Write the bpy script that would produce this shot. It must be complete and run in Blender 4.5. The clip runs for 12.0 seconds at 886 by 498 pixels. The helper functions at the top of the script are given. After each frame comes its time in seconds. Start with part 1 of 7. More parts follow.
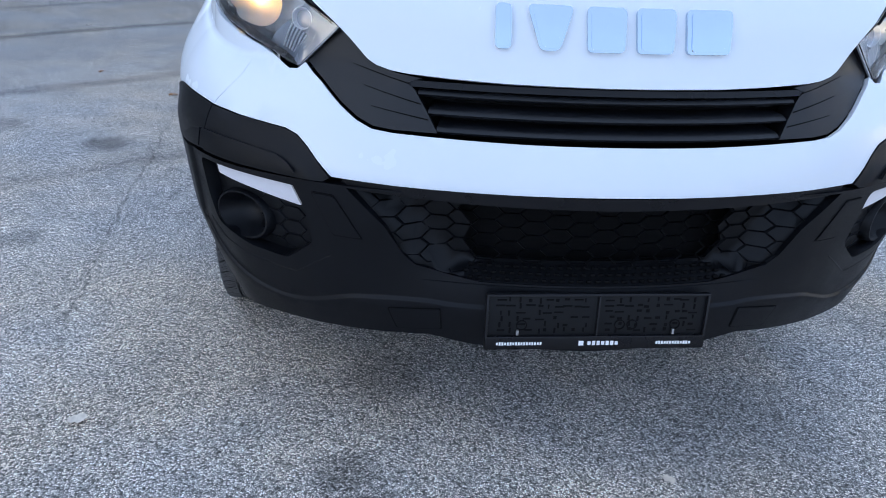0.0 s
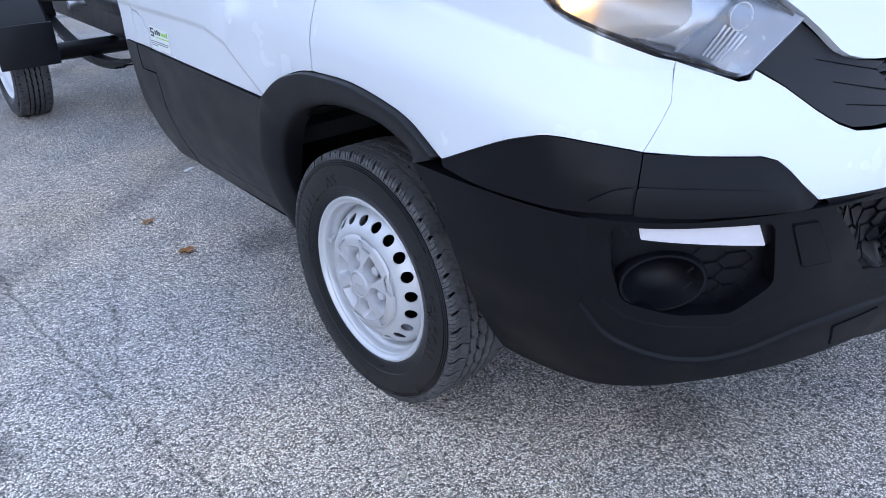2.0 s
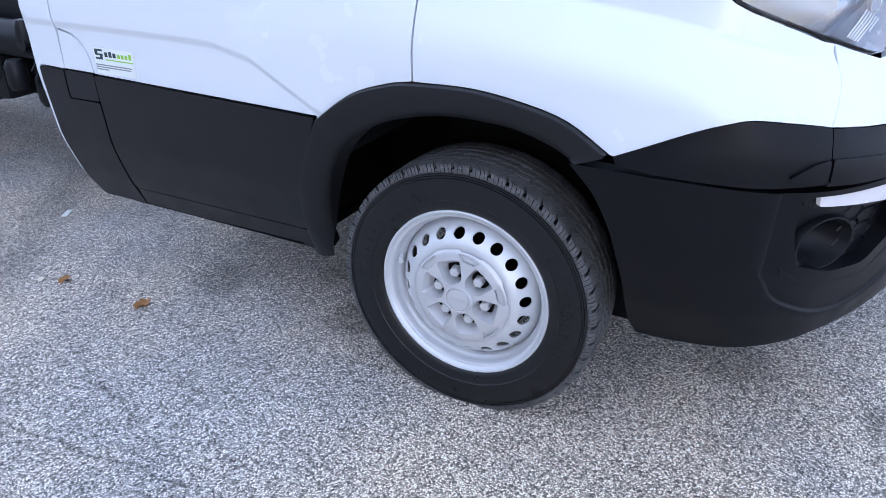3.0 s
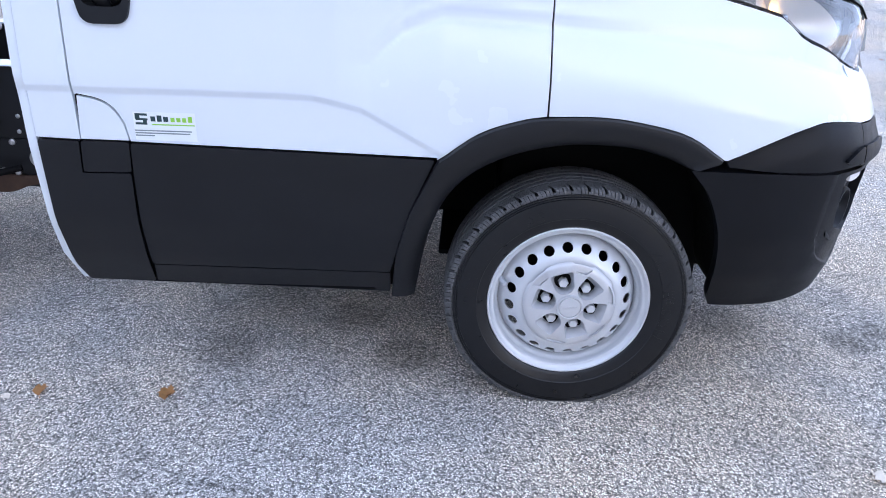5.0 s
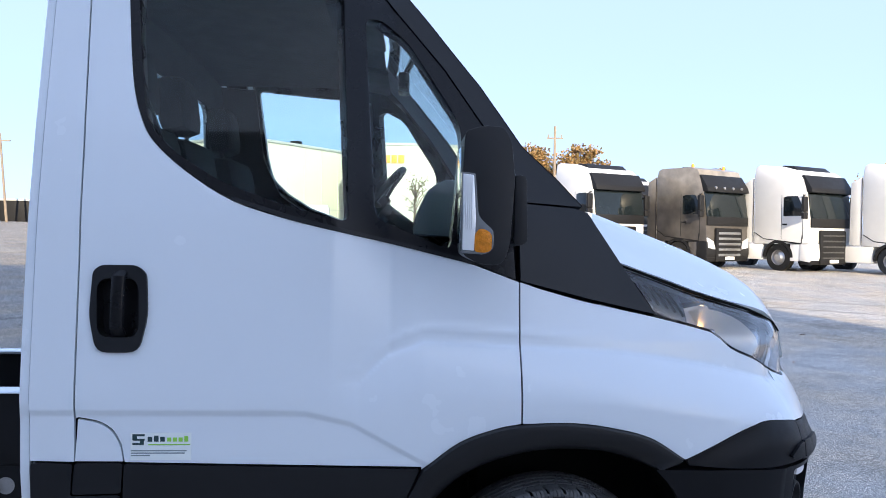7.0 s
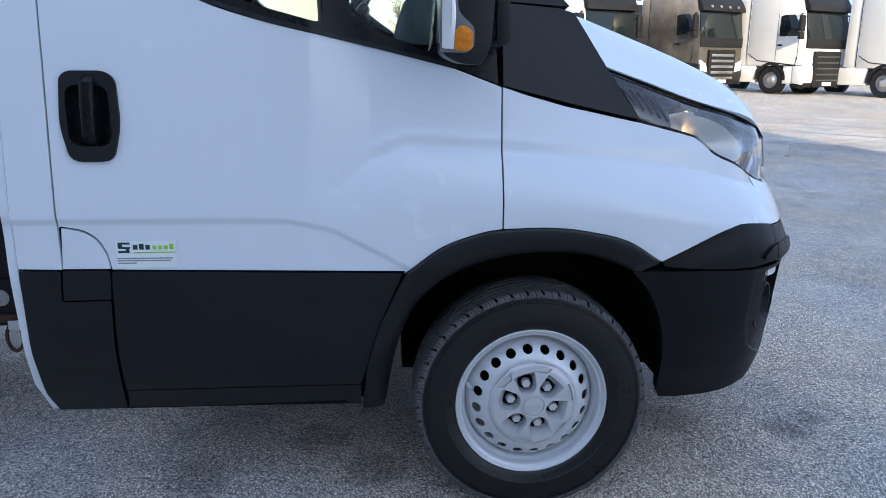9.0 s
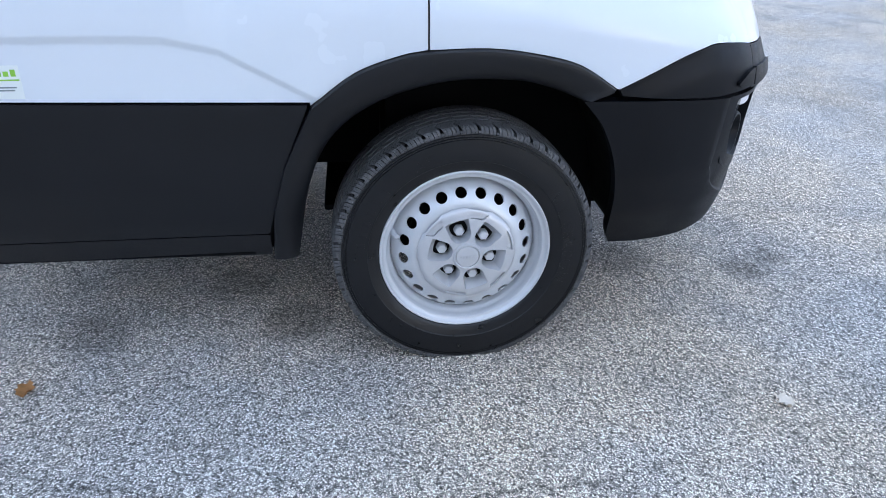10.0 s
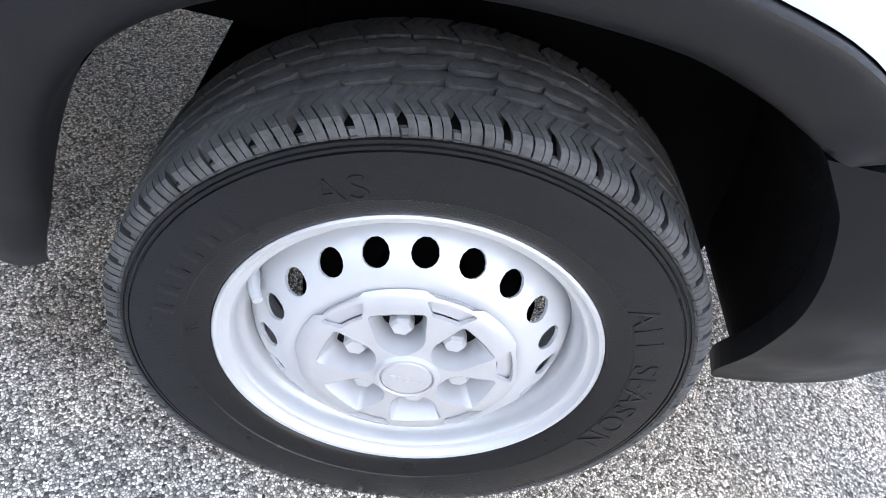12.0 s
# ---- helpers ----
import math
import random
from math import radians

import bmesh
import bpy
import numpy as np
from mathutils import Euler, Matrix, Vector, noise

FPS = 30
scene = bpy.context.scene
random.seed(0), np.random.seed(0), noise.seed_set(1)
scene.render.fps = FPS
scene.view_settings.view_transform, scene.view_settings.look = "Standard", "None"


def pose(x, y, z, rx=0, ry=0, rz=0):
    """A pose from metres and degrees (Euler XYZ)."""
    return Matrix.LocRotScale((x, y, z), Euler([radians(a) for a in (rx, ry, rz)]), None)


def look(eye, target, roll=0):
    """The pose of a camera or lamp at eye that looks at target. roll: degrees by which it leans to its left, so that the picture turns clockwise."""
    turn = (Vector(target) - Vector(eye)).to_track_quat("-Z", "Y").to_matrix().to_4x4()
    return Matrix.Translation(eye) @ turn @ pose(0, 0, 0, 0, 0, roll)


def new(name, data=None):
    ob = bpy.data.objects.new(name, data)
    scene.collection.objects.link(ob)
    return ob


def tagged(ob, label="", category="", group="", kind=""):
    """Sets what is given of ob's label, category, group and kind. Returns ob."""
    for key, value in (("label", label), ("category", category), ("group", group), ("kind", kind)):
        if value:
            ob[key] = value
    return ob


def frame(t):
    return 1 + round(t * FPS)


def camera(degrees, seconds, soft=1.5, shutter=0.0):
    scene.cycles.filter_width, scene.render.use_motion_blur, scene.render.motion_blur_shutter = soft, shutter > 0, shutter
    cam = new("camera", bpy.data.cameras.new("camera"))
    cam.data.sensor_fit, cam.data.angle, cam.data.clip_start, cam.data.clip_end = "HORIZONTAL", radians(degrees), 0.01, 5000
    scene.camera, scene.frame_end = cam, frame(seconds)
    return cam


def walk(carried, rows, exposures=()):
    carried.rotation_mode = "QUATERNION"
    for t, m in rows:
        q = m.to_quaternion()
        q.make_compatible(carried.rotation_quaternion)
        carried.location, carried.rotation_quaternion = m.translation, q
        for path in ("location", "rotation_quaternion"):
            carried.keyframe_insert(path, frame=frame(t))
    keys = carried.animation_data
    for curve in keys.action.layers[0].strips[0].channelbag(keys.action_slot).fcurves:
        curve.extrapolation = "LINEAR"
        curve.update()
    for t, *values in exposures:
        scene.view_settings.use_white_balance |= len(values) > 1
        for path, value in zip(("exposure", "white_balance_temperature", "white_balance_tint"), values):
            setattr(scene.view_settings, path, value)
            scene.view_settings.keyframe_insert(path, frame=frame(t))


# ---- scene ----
cam = camera(61.0, 12.0, 0.9)
PATH = [
    (0, (-0.537, -1.485, 1.314), (-0.338, 0.321, 0.478), 2.8),
    (0.5, (-0.9, -1.313, 1.276), (-0.566, 0.469, 0.431), 1.2),
    (1, (-1.288, -1.053, 1.268), (-0.704, 0.662, 0.421), -0.4),
    (1.5, (-1.678, -0.785, 1.291), (-0.796, 0.784, 0.417), -1.0),
    (2, (-1.962, -0.428, 1.305), (-0.836, 0.96, 0.407), -1.5),
    (2.5, (-2.307, -0.088, 1.321), (-0.935, 1.054, 0.42), -0.8),
    (3, (-2.489, 0.302, 1.322), (-0.933, 1.162, 0.406), -0.6),
    (3.2, (-2.517, 0.473, 1.331), (-0.902, 1.223, 0.42), -0.3),
    (4.8, (-2.845, 1.297, 1.354), (-1.036, 1.392, 0.507), 1.4),
    (5, (-2.921, 1.369, 1.356), (-1.101, 1.421, 0.528), 1.6),
    (5.5, (-3.060, 1.486, 1.371), (-1.207, 1.455, 0.618), 1.7),
    (6, (-3.093, 1.490, 1.359), (-1.183, 1.423, 0.767), 1.6),
    (6.5, (-3.099, 1.495, 1.380), (-1.137, 1.408, 1.000), 1.2),
    (6.7, (-3.102, 1.494, 1.389), (-1.121, 1.403, 1.131), 1.0),
    (7.5, (-3.118, 1.490, 1.400), (-1.124, 1.386, 1.600), 0.5),
    (8.3, (-3.124, 1.486, 1.403), (-1.127, 1.372, 1.414), 0.1),
    (8.5, (-3.118, 1.484, 1.384), (-1.127, 1.366, 1.236), 0.3),
    (9, (-3.095, 1.474, 1.333), (-1.158, 1.343, 0.853), 0.3),
    (9.5, (-3.044, 1.462, 1.316), (-1.197, 1.292, 0.569), 0.5),
    (10, (-2.782, 1.337, 1.28), (-1.024, 1.124, 0.351), 1.0),
    (10.5, (-2.47, 1.203, 1.243), (-0.799, 0.972, 0.169), 2.4),
    (11, (-2.143, 1.211, 1.193), (-0.556, 0.969, 0.0), 5.6),
    (11.5, (-1.905, 1.165, 1.148), (-0.394, 0.950, -0.133), 10.9),
    (12, (-1.563, 1.151, 1.061), (-0.155, 0.923, -0.312), 18.0),
]
EXPOSURE = [
    (0.0, 2.45, 6550, 1), (1.5, 2.70, 6650, 3), (2.5, 2.90, 6750, 7), (5.0, 3.04, 6900, 8), (6.0, 2.97, 6850, 7), (6.7, 2.45, 6550, 5), (7.5, 1.75, 6100, 4),
    (8.3, 1.60, 6150, 5), (8.6, 1.80, 6150, 4), (9.0, 2.1, 6250, 2), (9.5, 2.53, 6550, 0), (10.5, 3.0, 7250, 3), (11.0, 3.18, 7600, 4), (11.5, 3.33, 7800, 4), (12.0, 3.68, 8050, 4),
]
walk(cam, [(t, look(eye, target, roll)) for t, eye, target, roll in PATH], EXPOSURE)

# ---- light ----
SUN_FROM = Vector((-math.cos(radians(10)) * math.cos(radians(18)), -math.sin(radians(10)) * math.cos(radians(18)), math.sin(radians(18))))
world = bpy.data.worlds.new("sky")
scene.world = world
world.use_nodes = True
_wn = world.node_tree.nodes
_sky = _wn.new("ShaderNodeTexSky")
_sky.sky_type, _sky.sun_disc = "NISHITA", False
_sky.sun_elevation = radians(18)
_sky.sun_rotation = math.atan2(SUN_FROM.x, SUN_FROM.y)
_sky.dust_density, _sky.ozone_density, _sky.air_density = 1.9, 1.0, 0.25
_sky.altitude = 900
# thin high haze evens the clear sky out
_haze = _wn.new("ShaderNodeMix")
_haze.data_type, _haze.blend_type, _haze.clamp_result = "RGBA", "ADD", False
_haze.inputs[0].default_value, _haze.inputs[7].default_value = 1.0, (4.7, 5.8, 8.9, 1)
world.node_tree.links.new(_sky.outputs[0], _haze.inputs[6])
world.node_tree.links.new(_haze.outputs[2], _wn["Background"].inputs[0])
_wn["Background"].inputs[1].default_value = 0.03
sun = new("sun", bpy.data.lights.new("sun", "SUN"))
sun.data.energy, sun.data.angle, sun.data.color = 2.3, radians(0.5), (1.0, 0.80, 0.58)
sun.matrix_world = look(SUN_FROM * 50, (0, 0, 0))

# ---- materials ----
def material(name, color=(0.5, 0.5, 0.5), rough=0.5, metal=0.0, var=0.12, scale=20.0, fine=0.0, fine_scale=400.0, coat=0.0, coat_rough=0.04,
             transmission=0.0, ior=1.45, emit=None, emit_strength=0.0, rough_var=0.1, spec=0.5):
    """Principled material with two scales of colour variation, roughness variation and a fine bump."""
    m = bpy.data.materials.new(name)
    m.use_nodes = True
    nt = m.node_tree
    n, link = nt.nodes, nt.links.new
    b = n["Principled BSDF"]
    tc = n.new("ShaderNodeTexCoord")
    big, small = n.new("ShaderNodeTexNoise"), n.new("ShaderNodeTexNoise")
    big.inputs["Scale"].default_value, small.inputs["Scale"].default_value = scale * 0.12, scale
    big.inputs["Detail"].default_value = small.inputs["Detail"].default_value = 4
    for t in (big, small):
        link(tc.outputs["Object"], t.inputs["Vector"])
    add = n.new("ShaderNodeMath")
    add.operation = "ADD"
    link(big.outputs[0], add.inputs[0]), link(small.outputs[0], add.inputs[1])
    ramp = n.new("ShaderNodeMapRange")
    ramp.inputs["From Min"].default_value, ramp.inputs["From Max"].default_value = 0.6, 1.4
    ramp.inputs["To Min"].default_value, ramp.inputs["To Max"].default_value = 1 - var, 1 + var
    link(add.outputs[0], ramp.inputs[0])
    col = n.new("ShaderNodeVectorMath")
    col.operation = "SCALE"
    col.inputs[0].default_value = color
    link(ramp.outputs[0], col.inputs["Scale"])
    link(col.outputs[0], b.inputs["Base Color"])
    if rough_var:
        rr = n.new("ShaderNodeMapRange")
        rr.inputs["From Min"].default_value, rr.inputs["From Max"].default_value = 0.3, 0.7
        rr.inputs["To Min"].default_value, rr.inputs["To Max"].default_value = rough * (1 - rough_var), min(1, rough * (1 + rough_var))
        link(small.outputs[0], rr.inputs[0]), link(rr.outputs[0], b.inputs["Roughness"])
    else:
        b.inputs["Roughness"].default_value = rough
    b.inputs["Metallic"].default_value = metal
    b.inputs["Specular IOR Level"].default_value = spec
    b.inputs["Coat Weight"].default_value, b.inputs["Coat Roughness"].default_value = coat, coat_rough
    b.inputs["Transmission Weight"].default_value, b.inputs["IOR"].default_value = transmission, ior
    if fine:
        f = n.new("ShaderNodeTexNoise")
        f.inputs["Scale"].default_value, f.inputs["Detail"].default_value = fine_scale, 2
        bump = n.new("ShaderNodeBump")
        bump.inputs["Strength"].default_value, bump.inputs["Distance"].default_value = fine, 0.002
        link(tc.outputs["Object"], f.inputs["Vector"]), link(f.outputs[0], bump.inputs["Height"])
        link(bump.outputs[0], b.inputs["Normal"])
    if emit:
        b.inputs["Emission Color"].default_value, b.inputs["Emission Strength"].default_value = (*emit, 1), emit_strength
    return m


WHITE = material("white_paint", (0.71, 0.76, 0.81), 0.26, var=0.012, scale=6, coat=0.45, coat_rough=0.13, rough_var=0.06)
BLACK = material("black_plastic", (0.0056, 0.0062, 0.0083), 0.42, var=0.3, scale=9, spec=0.46, fine=0.16, fine_scale=900, rough_var=0.16)
BUMPER = material("black_bumper_plastic", (0.0026, 0.0032, 0.0050), 0.44, var=0.3, scale=11, spec=0.25, fine=0.12, fine_scale=900, rough_var=0.16)
BLACK_SMOOTH = material("black_trim", (0.006, 0.006, 0.0075), 0.28, var=0.1, scale=12, spec=0.28)
COMB_BLACK = material("black_mesh", (0.0036, 0.0040, 0.0052), 0.42, spec=0.20, var=0.15, scale=20)
# near black for dark parts, and for shade painted into gaps and recesses
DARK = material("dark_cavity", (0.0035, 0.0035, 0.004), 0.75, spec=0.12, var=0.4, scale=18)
GRIMY = material("dusty_liner", (0.006, 0.006, 0.0062), 0.7, spec=0.15, var=0.9, scale=26, fine=0.4, fine_scale=160)
FRAME_PAINT = material("black_chassis_paint", (0.008, 0.0085, 0.0105), 0.36, spec=0.3, var=0.25, scale=14, fine=0.2, fine_scale=120)
RUBBER = material("tyre_rubber", (0.0046, 0.0052, 0.0068), 0.30, spec=0.48, var=0.28, scale=30, fine=0.3, fine_scale=500)
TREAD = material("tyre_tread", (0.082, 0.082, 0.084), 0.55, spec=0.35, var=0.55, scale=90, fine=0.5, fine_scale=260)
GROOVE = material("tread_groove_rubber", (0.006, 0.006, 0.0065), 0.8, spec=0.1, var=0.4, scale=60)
SILVER = material("silver_wheel_paint", (0.605, 0.622, 0.644), 0.32, metal=0.3, var=0.03, scale=25, fine=0.06, fine_scale=500)
COVER = material("silver_plastic", (0.552, 0.558, 0.575), 0.34, metal=0.3, var=0.05, scale=30)
CHROME = material("chrome", (0.52, 0.62, 0.74), 0.10, metal=1.0, var=0.03, scale=20)
STEEL = material("bare_steel", (0.45, 0.45, 0.46), 0.35, metal=0.9, var=0.15, scale=60)
RUST = material("rusty_steel", (0.075, 0.043, 0.03), 0.8, metal=0.3, var=0.4, scale=50)
GLASS = material("window_glass", (0.76, 0.86, 0.85), 0.0, var=0.0, transmission=1.0, ior=1.28, rough_var=0)
LENS = material("clear_lens", (0.97, 0.98, 1.0), 0.02, var=0.0, transmission=1.0, rough_var=0)
AMBER = material("amber_lens", (0.90, 0.30, 0.015), 0.12, var=0.35, scale=90, transmission=0.3, fine=0.6, fine_scale=220)
CLEAR = material("clear_lamp_plastic", (0.20, 0.21, 0.22), 0.10, metal=0.4, var=0.12, scale=60)
REFLECTOR = material("lamp_reflector", (0.86, 0.88, 0.90), 0.30, metal=0.55, var=0.04, scale=14)
LAMP_GREY = material("lamp_grey_plastic", (0.36, 0.40, 0.46), 0.25, metal=0.35, var=0.1, scale=20)
RUNNING = material("running_light_lens", (0.5, 0.5, 0.56), 0.25, var=0.05, scale=30, emit=(0.80, 0.84, 1.0), emit_strength=0.03)
LAMP_BOWL = material("lamp_bowl", (0.66, 0.64, 0.60), 0.50, metal=0.85, var=0.06, scale=30)
LAMP_SHADE = material("lamp_dark_plastic", (0.06, 0.066, 0.075), 0.3, metal=0.2, var=0.15, scale=20)
PILLAR_TRIM = material("pillar_trim_plastic", (0.17, 0.19, 0.22), 0.6, var=0.1, scale=14)
LAMP_CHROME = material("lamp_chrome", (0.45, 0.47, 0.50), 0.22, metal=0.8, var=0.1, scale=24)
RIB = material("plate_holder_plastic", (0.0055, 0.006, 0.0072), 0.45, spec=0.25, var=0.15, scale=30)
BULB = material("lit_bulb", (1.0, 0.85, 0.6), 0.3, var=0, emit=(1.0, 0.52, 0.15), emit_strength=32.0)
FABRIC = material("seat_fabric", (0.018, 0.019, 0.022), 0.9, var=0.3, scale=60, fine=0.4)
DASH = material("dash_plastic", (0.022, 0.023, 0.026), 0.65, spec=0.3, var=0.15, scale=14)
STICKER = material("sticker_white", (0.78, 0.82, 0.80), 0.5, var=0.02)
INK = material("ink_dark", (0.02, 0.05, 0.055), 0.5, var=0.05)
INK_GREEN = material("ink_green", (0.30, 0.62, 0.08), 0.5, var=0.05)
INK_GREY = material("ink_grey", (0.22, 0.26, 0.28), 0.5, var=0.05)
INK_WHITE = material("ink_white", (0.85, 0.85, 0.85), 0.5, var=0.02)
HOOD_GREY = material("hood_grey_plastic", (0.24, 0.25, 0.255), 0.55, var=0.1, scale=14)

# ---- building helpers ----
from mathutils import geometry


def link_mesh(name, verts, faces, mat, parent=None, label="", smooth=True, normals=None):
    me = bpy.data.meshes.new(name)
    me.from_pydata([tuple(map(float, v)) for v in verts], [], faces)
    me.materials.append(mat)
    me.polygons.foreach_set("use_smooth", [smooth] * len(me.polygons))
    me.update()
    if normals is not None:
        me.normals_split_custom_set([tuple(map(float, v)) for v in normals])
    ob = new(name, me)
    ob.parent = parent
    return tagged(ob, label)


def part(name, bm, mat, parent=None, label="", smooth=30):
    """One bmesh as one mesh object; edges sharper than smooth degrees stay sharp."""
    me = bpy.data.meshes.new(name)
    bmesh.ops.recalc_face_normals(bm, faces=bm.faces)
    for f in bm.faces:
        f.smooth = smooth > 0
    for e in bm.edges:
        if len(e.link_faces) == 2 and e.calc_face_angle(0) > radians(smooth):
            e.smooth = False
    bm.to_mesh(me)
    bm.free()
    me.materials.append(mat)
    ob = new(name, me)
    ob.parent = parent
    return tagged(ob, label)


def thing(name, label, category, at=None, group="", kind=""):
    ob = new(name)
    ob.empty_display_size = 0.2
    if at is not None:
        ob.matrix_world = at
    return tagged(ob, label, category, group, kind)


def box(bm, centre, size, bevel=0.0, turn=None, segments=2):
    """A bevelled box added to bm."""
    b = bmesh.new()
    bmesh.ops.create_cube(b, size=1, matrix=Matrix.Diagonal((*size, 1)))
    if bevel:
        bmesh.ops.bevel(b, geom=b.edges[:] + b.verts[:], offset=min(bevel, min(size) * 0.45), segments=segments, affect="EDGES", profile=0.6)
    m = Matrix.Translation(centre) @ (turn or Matrix())
    bmesh.ops.transform(b, matrix=m, verts=b.verts)
    me = bpy.data.meshes.new("tmp")
    b.to_mesh(me)
    b.free()
    bm.from_mesh(me)
    bpy.data.meshes.remove(me)
    return bm


def lathe(bm, profile, n=48, axis=0, at=(0, 0, 0), closed=False, arc=2 * math.pi):
    """Turns (radius, along) pairs round an axis (0 x, 1 y, 2 z)."""
    full = abs(arc - 2 * math.pi) < 1e-6
    rings = []
    for i in range(n if full else n + 1):
        a = arc * i / n
        ring = []
        for r, h in profile:
            p = [0, 0, 0]
            p[axis], p[(axis + 1) % 3], p[(axis + 2) % 3] = h, r * math.cos(a), r * math.sin(a)
            ring.append(bm.verts.new((p[0] + at[0], p[1] + at[1], p[2] + at[2])))
        rings.append(ring)
    m = len(profile)
    for i in range(n):
        a, b = rings[i], rings[(i + 1) % len(rings)]
        for j in range(m if closed else m - 1):
            k = (j + 1) % m
            if (a[j].co - b[j].co).length < 1e-7 and (a[k].co - b[k].co).length < 1e-7:
                continue
            try:
                if (a[j].co - b[j].co).length < 1e-7:
                    bm.faces.new((a[j], a[k], b[k]))
                elif (a[k].co - b[k].co).length < 1e-7:
                    bm.faces.new((a[j], a[k], b[j]))
                else:
                    bm.faces.new((a[j], a[k], b[k], b[j]))
            except ValueError:
                pass
    bmesh.ops.remove_doubles(bm, verts=bm.verts, dist=1e-6)
    return bm


def tube(bm, points, radius, n=10, flat=1.0, closed=False):
    """A round bar along points; radius may be one number or one for each point; flat squashes it along its second axis."""
    pts = [Vector(p) for p in points]
    rad = radius if isinstance(radius, (list, tuple)) else [radius] * len(pts)
    rings, up = [], None
    for i, p in enumerate(pts):
        if closed:
            d = pts[(i + 1) % len(pts)] - pts[i - 1]
        else:
            d = pts[min(i + 1, len(pts) - 1)] - pts[max(i - 1, 0)]
        d.normalize()
        if up is None:
            up = Vector((0, 0, 1)) if abs(d.z) < 0.9 else Vector((0, 1, 0))
        side = d.cross(up).normalized()
        up = side.cross(d).normalized()
        rings.append([bm.verts.new(p + side * (rad[i] * math.cos(2 * math.pi * k / n)) + up * (rad[i] * flat * math.sin(2 * math.pi * k / n))) for k in range(n)])
    last = len(rings) if closed else len(rings) - 1
    for i in range(last):
        a, b = rings[i], rings[(i + 1) % len(rings)]
        for k in range(n):
            bm.faces.new((a[k], a[(k + 1) % n], b[(k + 1) % n], b[k]))
    if not closed:
        bm.faces.new(rings[0]), bm.faces.new(rings[-1])
    return bm


def prism(bm, outline, lo, hi, axis=0, bevel=0.0):
    """An outline in the plane across axis, drawn out from lo to hi along it, its edges bevelled."""
    b = bmesh.new()
    def place(h, p):
        q = [0, 0, 0]
        q[axis], q[(axis + 1) % 3], q[(axis + 2) % 3] = h, p[0], p[1]
        return b.verts.new(q)
    a = [place(lo, p) for p in outline]
    c = [place(hi, p) for p in outline]
    b.faces.new(a), b.faces.new(c[::-1])
    for i in range(len(a)):
        j = (i + 1) % len(a)
        b.faces.new((a[i], c[i], c[j], a[j]))
    bmesh.ops.recalc_face_normals(b, faces=b.faces)
    if bevel:
        bmesh.ops.bevel(b, geom=b.edges[:], offset=bevel, segments=2, affect="EDGES", profile=0.6, clamp_overlap=True)
    me = bpy.data.meshes.new("tmp")
    b.to_mesh(me)
    b.free()
    bm.from_mesh(me)
    bpy.data.meshes.remove(me)
    return bm


def fillet(points, r):
    """Rounds the corners of a closed outline; r is one radius, or one for each corner."""
    out, n = [], len(points)
    for i in range(n):
        p, a, b = Vector(points[i][:2]), Vector(points[i - 1][:2]), Vector(points[(i + 1) % n][:2])
        ri = r[i] if isinstance(r, (list, tuple)) else r
        u, v = a - p, b - p
        lu, lv = u.length, v.length
        d = min(ri, lu * 0.45, lv * 0.45)
        if d < 1e-4:
            out.append(tuple(p))
            continue
        u, v = p + u / lu * d, p + v / lv * d
        for k in range(5):
            t = k / 4
            out.append(tuple(u * (1 - t) ** 2 + p * (2 * t * (1 - t)) + v * t ** 2))
    return out


def spline(points, n=6):
    """Catmull-Rom through an open row of points."""
    p = [Vector(q) for q in points]
    p = [2 * p[0] - p[1]] + p + [2 * p[-1] - p[-2]]
    out = []
    for i in range(1, len(p) - 2):
        for k in range(n):
            t = k / n
            a, b, c, d = p[i - 1], p[i], p[i + 1], p[i + 2]
            out.append(tuple(0.5 * (2 * b + (c - a) * t + (2 * a - 5 * b + 4 * c - d) * t * t + (3 * b - a - 3 * c + d) * t ** 3)))
    out.append(tuple(p[-2]))
    return out


def dense(outline, step):
    out, n = [], len(outline)
    for i in range(n):
        a, b = Vector(outline[i]), Vector(outline[(i + 1) % n])
        k = max(1, math.ceil((b - a).length / step))
        out += [tuple(a.lerp(b, j / k)) for j in range(k)]
    return out


def inside(px, py, outline):
    c = np.zeros(len(px), bool)
    n = len(outline)
    for i in range(n):
        (x0, y0), (x1, y1) = outline[i], outline[(i + 1) % n]
        if y0 == y1:
            continue
        c ^= ((y0 > py) != (y1 > py)) & (px < (x1 - x0) * (py - y0) / (y1 - y0) + x0)
    return c


CORE = Vector((0, 1.5, 0.75))


